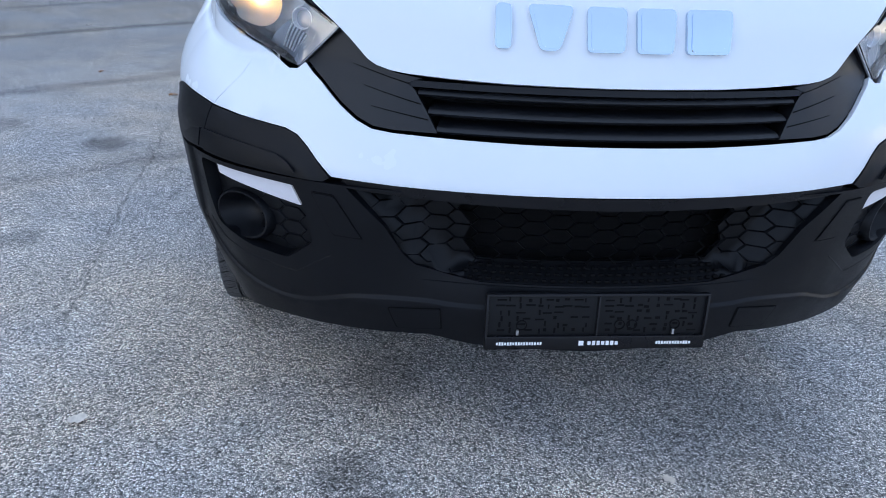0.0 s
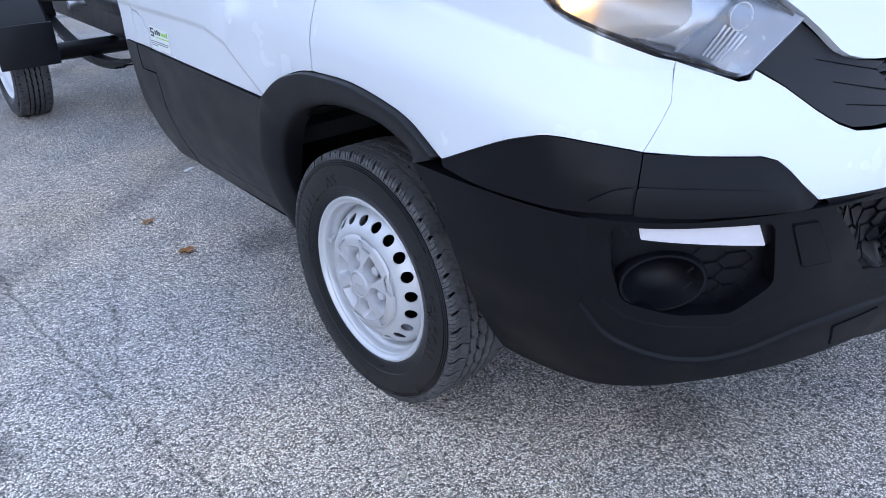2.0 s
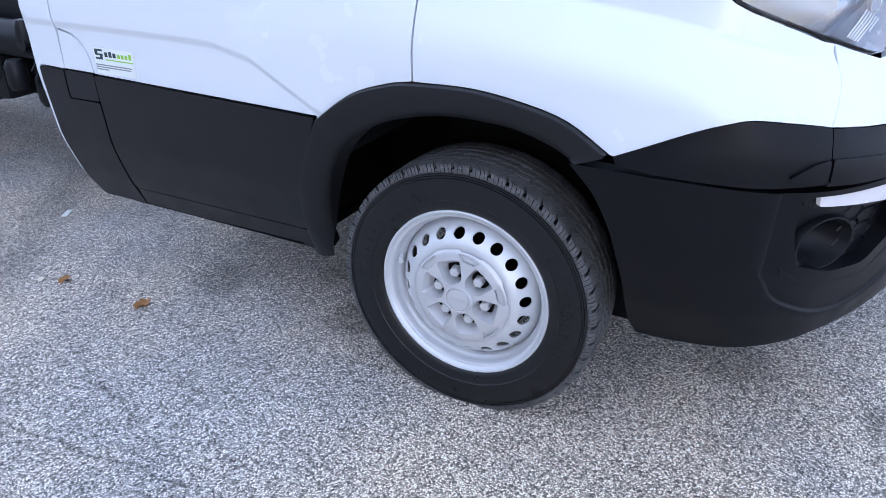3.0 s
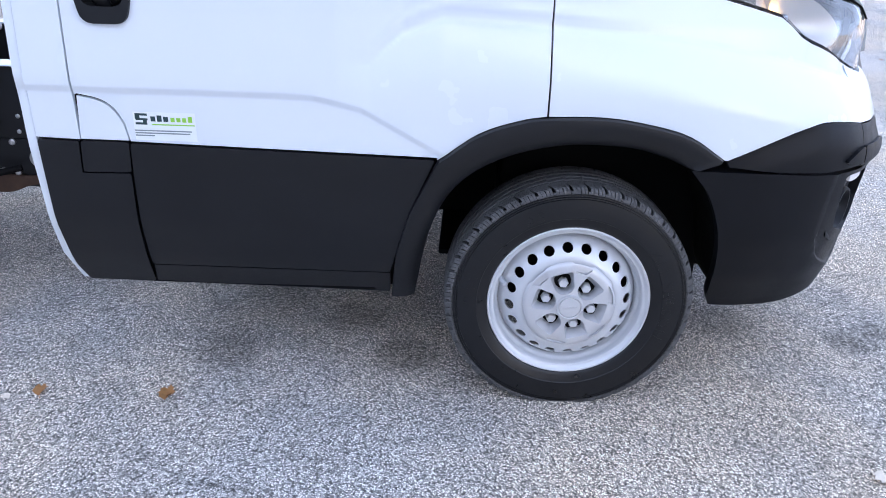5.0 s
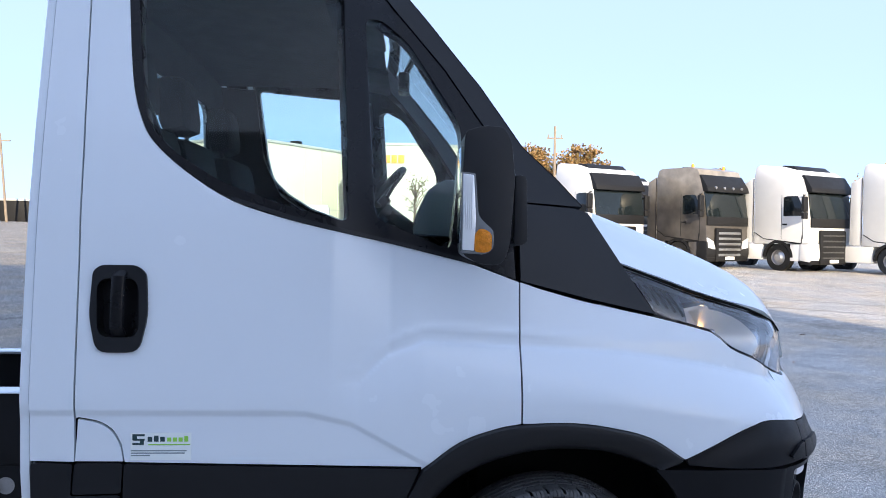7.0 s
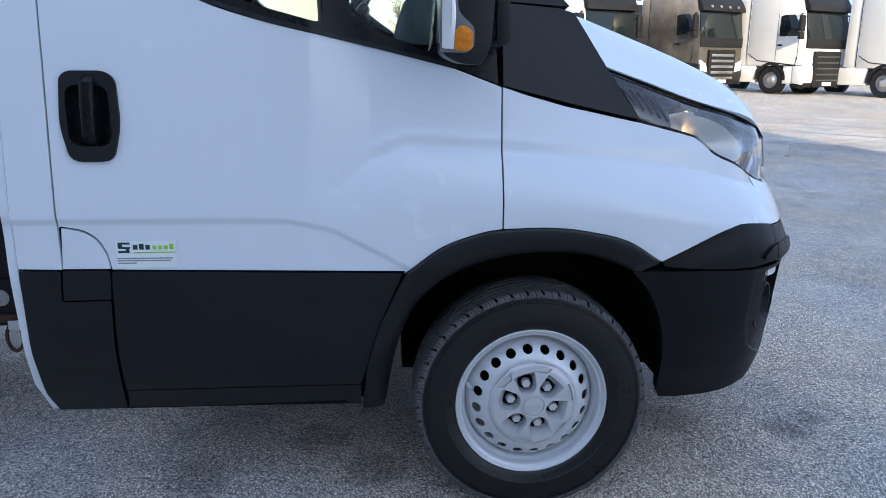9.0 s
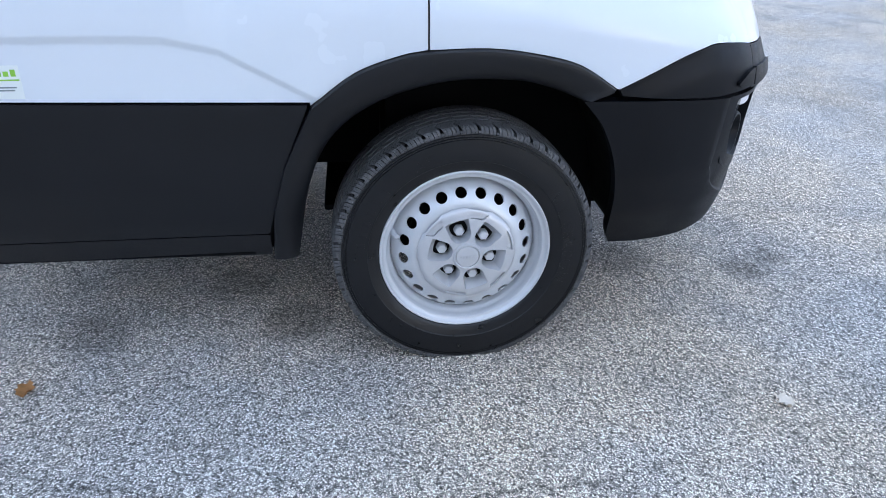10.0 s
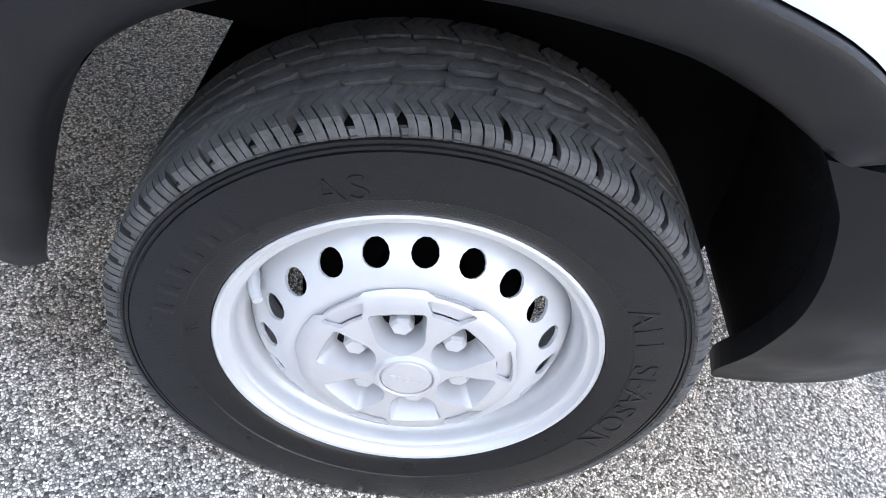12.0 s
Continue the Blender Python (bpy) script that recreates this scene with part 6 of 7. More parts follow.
# leaf springs on their hangers, and valve blocks before them
for sgn in (1, -1):
    x = -sgn * 0.56
    for k in range(4):
        bm = bmesh.new()
        reach = 1.02 - 0.17 * k
        pts = [(x, 4.87 + reach * t, 0.285 + 0.15 * (reach * t) ** 2 - 0.013 * k) for t in np.linspace(-1, 1, 15)]
        rows = [[bm.verts.new((p[0] + dx, p[1], p[2] + dz)) for dx, dz in ((-0.035, -0.005), (0.035, -0.005), (0.035, 0.005), (-0.035, 0.005))] for p in pts]
        for a, b in zip(rows, rows[1:]):
            for q in range(4):
                bm.faces.new((a[q], b[q], b[(q + 1) % 4], a[(q + 1) % 4]))
        bm.faces.new(rows[0]), bm.faces.new(rows[-1])
        piece("spring_leaf", bm, FRAME_PAINT, "black steel spring leaf")
    for y in (3.86, 5.88):
        bm = bmesh.new()
        prism(bm, fillet([(y - 0.08, 0.60), (y - 0.05, 0.42), (y, 0.385), (y + 0.06, 0.42), (y + 0.10, 0.60)], 0.02), x - 0.045, x + 0.045, 0, 0.006)
        tube(bm, [(x - 0.06, y, 0.435), (x + 0.06, y, 0.435)], 0.028, 14)
        piece("spring_bracket", bm, FRAME_PAINT, "black cast spring bracket")
    bm = bmesh.new()
    lathe(bm, [(0.0, -0.04), (0.028, -0.035), (0.036, 0.0), (0.028, 0.035), (0.0, 0.04)], 16, 0, (-sgn * 0.60, 4.92, 0.60))
    tube(bm, [(-sgn * 0.46, 4.92, 0.60), (-sgn * 0.60, 4.92, 0.60)], 0.02, 10)
    piece("damper_eye", bm, STEEL)
    for y, z, w, h in ((3.55, 0.52, 0.16, 0.20), (3.72, 0.60, 0.12, 0.14), (3.74, 0.43, 0.10, 0.12)):
        bm = bmesh.new()
        box(bm, (-sgn * 0.53, y, z), (0.14, w, h), 0.025)
        for q in (-0.3, 0.3):
            tube(bm, [(-sgn * 0.60, y + q * w, z), (-sgn * 0.64, y + q * w, z + 0.02), (-sgn * 0.63, y + q * w, z + h * 0.7)], 0.011, 8)
        piece("valve_block", bm, FRAME_PAINT, "black brake valve block with pipes")
bm = bmesh.new()
box(bm, (0.0, 3.75, 0.47), (0.80, 1.9, 0.05), 0.02)
piece("gearbox_shield", bm, DARK)
for x, y, z, w in ((-0.57, 3.22, 0.50, 0.07), (-0.63, 3.20, 0.74, 0.05), (-0.68, 3.24, 0.58, 0.06), (-0.54, 3.17, 0.78, 0.05)):
    bm = bmesh.new()
    lathe(bm, [(0.0, -w), (w * 0.55, -w), (w * 0.7, -w * 0.6), (w * 0.7, w * 0.6), (w * 0.5, w), (0.0, w)], 14, 2, (x, y, z))
    piece("air_valve", bm, FRAME_PAINT)
bm = bmesh.new()
box(bm, (0, 2.02, 0.44), (1.80, 0.78, 0.26), 0.05)
piece("underfloor_tray", bm, DARK, "dark underfloor of the cab")
# mudguards over the rear wheels
for sgn in (1, -1):
    bm = bmesh.new()
    rows = []
    for i in range(19):
        a = radians(2 + 176 * i / 18)
        ring = []
        for x, r in ((0.86, 0.40), (0.88, 0.43), (1.17, 0.43), (1.19, 0.41), (1.19, 0.37), (1.175, 0.37), (1.17, 0.415), (0.88, 0.415)):
            ring.append(bm.verts.new((-sgn * x, 4.87 - r * math.cos(a), 0.37 + r * 1.02 * math.sin(a))))
        rows.append(ring)
    for a, b in zip(rows, rows[1:]):
        for j in range(8):
            k = (j + 1) % 8
            bm.faces.new((a[j], b[j], b[k], a[k]))
    bm.faces.new(rows[0]), bm.faces.new(rows[-1])
    piece("mudguard", bm, BLACK, "black plastic rear mudguard")
    bm = bmesh.new()
    box(bm, (-sgn * 1.025, 4.432, 0.47), (0.32, 0.02, 0.24), 0.008)
    piece("mud_flap", bm, BLACK)
    for y in (4.62, 5.12):
        bm = bmesh.new()
        tube(bm, [(-sgn * 0.44, y, 0.66), (-sgn * 1.1, y, 0.72)], 0.02, 8)
        piece("mudguard_stay", bm, FRAME_PAINT)

# ---- sticker on the door ----
def sticker_piece(name, y0, y1, z0, z1, mat, out, label=""):
    return adopt(patch(name, side([(y0, z0), (y1, z0), (y1, z1), (y0, z1)]), lifted(out), mat, van, label, thick=0.0004, step=0.05))


sticker_piece("dealer_sticker", 2.063, 2.223, 0.788, 0.862, STICKER, 0.0010, "white dealer sticker with plain dark and green bars")
for y0, y1, z0, z1 in ((2.186, 2.218, 0.8525, 0.858), (2.206, 2.218, 0.842, 0.8525), (2.186, 2.216, 0.8405, 0.8455), (2.188, 2.198, 0.832, 0.8405), (2.188, 2.218, 0.829, 0.8345)):
    sticker_piece("sticker_mark", y0, y1, z0, z1, INK, 0.0016)
for i in range(3):
    sticker_piece("sticker_bar", 2.166 - i * 0.0165, 2.178 - i * 0.0165, 0.838, 0.851 + (0.003 if i == 1 else 0), INK, 0.0016)
for i in range(4):
    sticker_piece("sticker_bar", 2.116 - i * 0.0150, 2.1265 - i * 0.0150, 0.838, 0.849 + (0.004 if i == 3 else 0), INK_GREEN, 0.0016)
sticker_piece("sticker_line", 2.066, 2.176, 0.8285, 0.8315, INK_GREEN, 0.0016)
for z, y0 in ((0.812, 2.075), (0.8055, 2.080), (0.799, 2.172)):
    sticker_piece("sticker_line", y0, 2.222, z, z + 0.0032, INK_GREY, 0.0016)

# ---- the yard round the van ----
TRUCK_WHITE = material("truck_white", (0.69, 0.685, 0.67), 0.35, var=0.05, scale=3, coat=0.3)
TRUCK_GREY = material("truck_bronze_grey", (0.145, 0.135, 0.122), 0.38, metal=0.3, var=0.45, scale=2.4, coat=0.3)


def height_fade(m, low, high, z0, z1):
    """Fades a paint from sills to roof: sprayed design, plus painted-in sunlight up high."""
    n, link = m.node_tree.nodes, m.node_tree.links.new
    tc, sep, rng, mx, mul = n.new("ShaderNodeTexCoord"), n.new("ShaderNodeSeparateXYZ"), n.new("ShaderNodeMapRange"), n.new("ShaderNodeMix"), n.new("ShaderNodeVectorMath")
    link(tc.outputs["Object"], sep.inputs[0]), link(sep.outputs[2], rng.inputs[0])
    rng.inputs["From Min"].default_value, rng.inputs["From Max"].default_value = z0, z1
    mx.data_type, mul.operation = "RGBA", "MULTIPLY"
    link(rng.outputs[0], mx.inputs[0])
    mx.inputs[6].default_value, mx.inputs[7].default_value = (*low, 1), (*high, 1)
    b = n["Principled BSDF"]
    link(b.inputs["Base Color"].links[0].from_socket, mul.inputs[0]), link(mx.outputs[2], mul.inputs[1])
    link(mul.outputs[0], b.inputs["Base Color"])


height_fade(TRUCK_GREY, (0.6, 0.58, 0.58), (2.1, 2.0, 1.85), 2.2, 3.3)
TRUCK_GLASS = material("dark_glass", (0.010, 0.014, 0.016), 0.04, var=0.1, scale=3)
TRUCK_DARK = material("truck_dark_plastic", (0.010, 0.010, 0.011), 0.5, spec=0.3, var=0.2, scale=8)
TRUCK_TRIM = material("truck_trim_grey", (0.05, 0.05, 0.052), 0.45, var=0.2, scale=8)
PLATE_WHITE = material("plate_white", (0.7, 0.7, 0.68), 0.5, var=0.02)
CREAM = material("cream_cladding", (0.66, 0.65, 0.59), 0.7, var=0.06, scale=2)
GREY_WALL = material("grey_cladding", (0.45, 0.47, 0.47), 0.7, var=0.06, scale=2)
CREAM_JOINT = material("cream_joint", (0.60, 0.59, 0.53), 0.7, var=0.06, scale=2)
SIGN_ORANGE = material("sign_orange", (0.85, 0.33, 0.03), 0.5, var=0.04)
CONCRETE = material("pale_render", (0.42, 0.41, 0.39), 0.85, var=0.10, scale=3)
WOOD_POLE = material("weathered_pole", (0.22, 0.18, 0.14), 0.8, var=0.25, scale=12)
BARK = material("bark", (0.09, 0.07, 0.055), 0.9, var=0.35, scale=10)


def leaf_material(name, colors):
    m = bpy.data.materials.new(name)
    m.use_nodes = True
    n, link = m.node_tree.nodes, m.node_tree.links.new
    geo, r = n.new("ShaderNodeNewGeometry"), n.new("ShaderNodeValToRGB")
    link(geo.outputs["Random Per Island"], r.inputs[0])
    el = r.color_ramp.elements
    el[0].color, el[1].color = (*colors[0], 1), (*colors[-1], 1)
    for i, c in enumerate(colors[1:-1]):
        el.new((i + 1) / (len(colors) - 1)).color = (*c, 1)
    link(r.outputs[0], n["Principled BSDF"].inputs["Base Color"])
    n["Principled BSDF"].inputs["Roughness"].default_value = 0.7
    return m


AUTUMN = leaf_material("autumn_leaves", [(0.24, 0.125, 0.04), (0.18, 0.13, 0.045), (0.28, 0.15, 0.05), (0.13, 0.11, 0.045)])
OLIVE = leaf_material("olive_leaves", [(0.06, 0.07, 0.022), (0.09, 0.085, 0.03), (0.11, 0.08, 0.03), (0.05, 0.06, 0.02)])


def truck(px, py, heading, paint, label, bronze=False, lamp_bar=False):
    """A tractor unit; its own +x points ahead, its nose at the origin."""
    t = thing("tractor_unit", label, "truck", pose(px, py, ground_z(px, py), 0, 0, heading), "parked tractor units")

    def add(name, bm, mat, label="", smooth=30):
        return part(name, bm, mat, t, label, smooth)

    bm = bmesh.new()
    top = 3.86 if not bronze else 3.80
    if bronze:
        b = [(-2.35, 1.0), (-2.35, 3.45), (-2.28, top - 0.06), (-2.1, top), (-0.75, top - 0.02), (-0.42, top - 0.12), (-0.26, 3.30), (-0.16, 2.95), (-0.02, 1.95), (0.0, 1.0)]
    else:
        b = [(-2.35, 1.0), (-2.35, 3.55), (-2.30, top + 0.04), (-2.12, top + 0.10), (-1.25, top - 0.02), (-0.62, 3.66), (-0.30, 3.40), (-0.16, 2.98), (-0.02, 1.95), (0.0, 1.0)]
    prism(bm, [(z, x) for x, z in b], -1.22, 1.22, 1, 0.07)
    add("cab", bm, paint)
    for sd in (1, -1):   # air deflector at the back edge of the cab, and the skirt below the door
        bm = bmesh.new()
        prism(bm, [(z, x) for x, z in [(-2.36, 1.05), (-2.36, 3.5), (-2.78, 3.3), (-2.82, 1.05)]], sd * 1.17, sd * 1.21, 1, 0.015)
        add("air_deflector", bm, paint)
        bm = bmesh.new()
        box(bm, (-2.36, sd * 1.222, 2.25), (0.02, 0.008, 2.4), 0)
        add("deflector_gap", bm, TRUCK_DARK)
        bm = bmesh.new()
        box(bm, (-0.70, sd * 1.215, 1.015), (1.2, 0.02, 0.03), 0.004)
        add("sill_gap", bm, TRUCK_DARK)
        bm = bmesh.new()
        prism(bm, [(z, x) for x, z in [(-0.30, 1.32), (-0.34, 1.0), (-1.9, 1.18), (-2.3, 1.42), (-2.3, 1.45), (-1.9, 1.21), (-0.36, 1.05), (-0.33, 1.32)]], sd * 1.218, sd * 1.228, 1, 0)
        add("fender_crease", bm, TRUCK_DARK)
    bm = bmesh.new()
    prism(bm, [(z, x) for x, z in [(-0.42, 0.42), (-0.42, 1.02), (0.03, 1.02), (0.06, 0.55), (0.0, 0.36)]], -1.24, 1.24, 1, 0.05)
    add("bumper", bm, TRUCK_DARK if bronze else paint)
    bm = bmesh.new()
    prism(bm, [(z, x) for x, z in [(-0.4, 0.28), (-0.4, 0.44), (0.05, 0.44), (0.0, 0.28)]], -1.20, 1.20, 1, 0.03)
    add("lower_apron", bm, TRUCK_DARK)
    bm = bmesh.new()
    prism(bm, [(z, x) for x, z in [(-0.10, 1.90), (-0.20, 2.90), (-0.135, 2.90), (0.020, 1.90)]], -1.19, 1.19, 1, 0.03)
    add("windscreen", bm, TRUCK_GLASS)
    bm = bmesh.new()
    prism(bm, [(z, x) for x, z in [(-0.28, 2.84), (-0.42, 3.46), (-0.30, 3.48), (0.0, 3.02), (0.05, 2.84)]], -1.21, 1.21, 1, 0.03)
    add("sun_visor", bm, TRUCK_DARK)
    bm = bmesh.new()
    prism(bm, [(z, x) for x, z in [(-0.05, 1.60), (-0.05, 1.93), (0.030, 1.93), (0.034, 1.60)]], -1.19, 1.18, 1, 0.01)
    add("front_band", bm, TRUCK_DARK)
    bm = bmesh.new()
    box(bm, (0.02, 0, 0.90), (0.16, 1.50, 1.22), 0.06)
    add("grille_panel", bm, TRUCK_DARK)
    for k in range(5):
        bm = bmesh.new()
        box(bm, (0.10, 0, 0.52 + 0.20 * k), (0.04, 1.26, 0.05 if not bronze else 0.09), 0.012)
        add("grille_bar", bm, STEEL if bronze else TRUCK_TRIM)
    for s in (1, -1):
        bm = bmesh.new()
        prism(bm, [(s * 0.74, 0.72), (s * 1.16, 0.78), (s * 1.18, 1.16), (s * 0.86, 1.02)][::s], -0.1, 0.062, 0, 0.02)
        add("headlamp", bm, REFLECTOR)
        bm = bmesh.new()
        prism(bm, [(2.02, -0.36), (2.02, -1.08), (2.70, -1.08), (2.74, -0.95), (2.74, -0.52), (2.40, -0.34)], s * 1.205, s * 1.228, 1, 0.006)
        add("side_window", bm, TRUCK_GLASS)
        for x in (-0.30, -1.16):
            bm = bmesh.new()
            box(bm, (x, s * 1.222, 2.0), (0.012, 0.006, 1.6), 0)
            add("door_seam", bm, TRUCK_DARK)
        bm = bmesh.new()
        box(bm, (-1.02, s * 1.23, 1.72), (0.18, 0.03, 0.06), 0.01)
        add("door_handle", bm, TRUCK_DARK)
        bm = bmesh.new()
        for z, h in ((2.42, 0.55), (2.02, 0.24)):
            box(bm, (-0.10, s * 1.42, z), (0.12, 0.24, h), 0.04)
        tube(bm, [(-0.25, s * 1.2, 2.76), (-0.14, s * 1.42, 2.72)], 0.025, 8)
        tube(bm, [(-0.25, s * 1.2, 1.95), (-0.14, s * 1.42, 1.98)], 0.025, 8)
        add("mirror", bm, TRUCK_DARK)
        bm = bmesh.new()
        for k in range(18):
            a0, a1 = math.pi * k / 18, math.pi * (k + 1) / 18
            ring = []
            for a, r in ((a0, 0.62), (a1, 0.62), (a1, 0.52), (a0, 0.52)):
                ring.append((-1.30 + r * math.cos(a), 0.52 + r * math.sin(a)))
            vs = [bm.verts.new((x, s * 1.23, z)) for x, z in ring] + [bm.verts.new((x, s * 0.8, z)) for x, z in ring]
            for q in ((0, 1, 2, 3), (4, 7, 6, 5), (0, 4, 5, 1), (2, 6, 7, 3)):
                bm.faces.new([vs[i] for i in q])
        bmesh.ops.remove_doubles(bm, verts=bm.verts, dist=1e-4)
        add("wheel_arch", bm, TRUCK_DARK)
        bm = bmesh.new()
        prism(bm, [(0.40, -0.42), (0.40, -0.80), (1.02, -0.80), (1.02, -0.42)], s * 1.0, s * 1.215, 1, 0.03)
        add("entry_steps", bm, paint if not bronze else TRUCK_GREY)
        bm = bmesh.new()
        prism(bm, [(0.42, -1.95), (0.42, -3.4), (1.02, -3.4), (1.02, -1.95)], s * 0.75, s * 1.2, 1, 0.06)
        add("side_tank", bm, TRUCK_WHITE if not bronze else STEEL)
        for x in (-1.30, -4.4):
            bm = bmesh.new()
            lathe(bm, [(0.28, -0.14), (0.48, -0.15), (0.51, -0.10), (0.51, 0.10), (0.48, 0.15), (0.28, 0.14)], 36, 1, (x, s * 1.04, 0.51))
            wh = add("wheel", bm, RUBBER)
            bm = bmesh.new()
            lathe(bm, [(0.29, s * 0.13), (0.27, s * 0.06), (0.19, s * 0.10), (0.12, s * 0.17), (0.0, s * 0.18)], 28, 1, (x, s * 1.04, 0.51))
            ob = part("rim", bm, STEEL, wh)
    bm = bmesh.new()
    for y in (-0.4, 0.4):
        box(bm, (-3.9, y, 0.85), (4.0, 0.09, 0.26), 0.01)
    box(bm, (-4.3, 0, 1.05), (0.9, 0.9, 0.14), 0.05)
    add("frame", bm, TRUCK_DARK)
    bm = bmesh.new()
    box(bm, (0.125, 0, 0.40), (0.01, 0.52, 0.12), 0.002)
    add("number_plate", bm, PLATE_WHITE)
    bm = bmesh.new()
    for y in (-0.45, 0.35):
        tube(bm, [(-0.06, y, 1.98), (-0.02, y + 0.28, 2.10), (-0.13, y + 0.75, 2.55)], 0.012, 6)
    add("wiper", bm, TRUCK_DARK)
    bm = bmesh.new()
    prism(bm, [(z, x) for x, z in [(-0.36, 3.42), (-0.92, top - 0.0), (-1.35, top + 0.04), (-1.35, top - 0.06)]], -0.95, 0.95, 1, 0.02)
    add("roof_hatch", bm, TRUCK_DARK)
    if lamp_bar:
        for y in (-0.9, 0.9):
            bm = bmesh.new()
            lathe(bm, [(0.06, 0.0), (0.06, 0.06), (0.04, 0.12), (0.0, 0.13)], 16, 2, (-0.9, y, top))
            add("beacon", bm, SIGN_ORANGE)
        bm = bmesh.new()
        for k in range(4):
            lathe(bm, [(0.0, 0.03), (0.05, 0.025), (0.055, -0.02), (0.0, -0.03)], 16, 0, (0.03, -0.75 + 0.5 * k, 2.99))
        add("roof_lamps", bm, STEEL)
    return t


truck(24.73, -6.50, 207, TRUCK_WHITE, "white tractor unit with a high roof and dark visor")
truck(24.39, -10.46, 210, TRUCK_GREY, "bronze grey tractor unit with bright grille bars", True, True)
truck(23.28, -13.80, 207, TRUCK_WHITE, "white tractor unit with a dark grille and visor")
truck(21.42, -16.87, 207, TRUCK_WHITE, "white tractor unit parked at an angle")
truck(31.8, -9.6, 207, TRUCK_WHITE, "white tractor unit parked in the row behind")


def semitrailer(x, y, heading, label):
    t = thing("semitrailer", label, "trailer", pose(x, y, ground_z(x, y), 0, 0, heading))
    bm = bmesh.new()
    box(bm, (0, 0, 2.55), (13.6, 2.5, 2.75), 0.05)
    part("box_body", bm, TRUCK_WHITE, t)
    bm = bmesh.new()
    box(bm, (0, 0, 1.05), (13.2, 1.0, 0.22), 0.02)
    box(bm, (-5.0, 0, 0.75), (3.6, 2.2, 0.2), 0.05)
    part("underframe", bm, TRUCK_DARK, t)
    for k in range(3):
        for s in (1, -1):
            bm = bmesh.new()
            lathe(bm, [(0.0, s * 0.12), (0.28, s * 0.10), (0.30, s * 0.16), (0.48, s * 0.17), (0.51, s * 0.1), (0.51, -s * 0.16)], 28, 1, (-3.6 - 1.32 * k, s * 1.05, 0.51))
            part("wheel", bm, RUBBER, t)
    return t


semitrailer(78, 54.5, 84, "white box semitrailer parked far across the yard")


def hall(name, x, y, size, mat, label, turn=0.0):
    z = ground_z(x, y)
    t = thing(name, label, "building", pose(x, y, z - 0.3, 0, 0, turn))
    bm = bmesh.new()
    box(bm, (0, 0, size[2] / 2), size, 0.02)
    part("wall", bm, mat, t)
    bm = bmesh.new()
    box(bm, (0, 0, size[2] + 0.1), (size[0] + 0.3, size[1] + 0.3, 0.25), 0.04)
    part("roof", bm, GREY_WALL, t, "grey flat roof with a metal edge")
    return t


# cream hall across the yard, seen through the cab's windows
hall_a = hall("cream_hall", 73.05, 16.96, (14, 14.7, 8.3), CREAM, "cream clad commercial hall with a flat roof", 54.7)
hall_b = hall("cream_hall", 70, 0.0, (14, 13.0, 8.2), CREAM, "cream clad hall with orange sign bars")
for h, n, y0, y1 in ((hall_a, 6, -7.3, 7.3), (hall_b, 5, -6.4, 6.4)):
    for k in range(n + 1):
        bm = bmesh.new()
        box(bm, (-7.03, y0 + (y1 - y0) * k / n, 4.2), (0.06, 0.10, 8.2), 0.01)
        part("wall_joint", bm, CREAM_JOINT, h)
    bm = bmesh.new()
    box(bm, (-7.05, (y0 + y1) / 2, 2.5), (0.12, y1 - y0, 0.12), 0.01)
    part("sill_band", bm, GREY_WALL, h)
for k in range(4):   # sign, as plain bars
    bm = bmesh.new()
    box(bm, (-7.1, 4.1 - k * 0.68, 7.0), (0.12, 0.56, 0.75), 0.05)
    part("sign_bar", bm, SIGN_ORANGE, hall_b, "orange sign bar")
for k in range(2):
    bm = bmesh.new()
    box(bm, (-4.0, -2.0 + 5 * k, 9.0), (0.9, 0.8, 0.55), 0.05)
    part("roof_vent", bm, TRUCK_DARK, hall_a)


def container(x, y, size, label):
    t = thing("storage_container", label, "container", pose(x, y, ground_z(x, y), 0, 0, 4), "stored containers")
    bm = bmesh.new()
    box(bm, (0, 0, size[2] / 2), size, 0.05)
    part("box", bm, PLATE_WHITE, t)
    bm = bmesh.new()
    for k in range(5):
        box(bm, (-size[0] / 2 - 0.02, -size[1] / 2 + size[1] * (k + 0.5) / 5, size[2] / 2), (0.05, 0.06, size[2] * 0.9), 0.01)
    part("ribs", bm, GREY_WALL, t)
    return t


container(52, 8.8, (2.4, 3.2, 2.4), "white storage container beside the hall")
container(52, 4.6, (2.4, 2.4, 2.9), "tall white storage container")
# low dark hedge line and rail in front of the hall
t = thing("guard_rail", "long grey guard rail along the yard's far edge", "rail", pose(50, 6, ground_z(50, 6)))
for k in range(9):
    bm = bmesh.new()
    box(bm, (0, -12 + 3 * k, 0.45), (0.10, 0.10, 0.9), 0.01)
    part("post", bm, GREY_WALL, t)
bm = bmesh.new()
box(bm, (-0.06, 0, 0.75), (0.06, 25, 0.30), 0.03)
part("beam", bm, GREY_WALL, t)


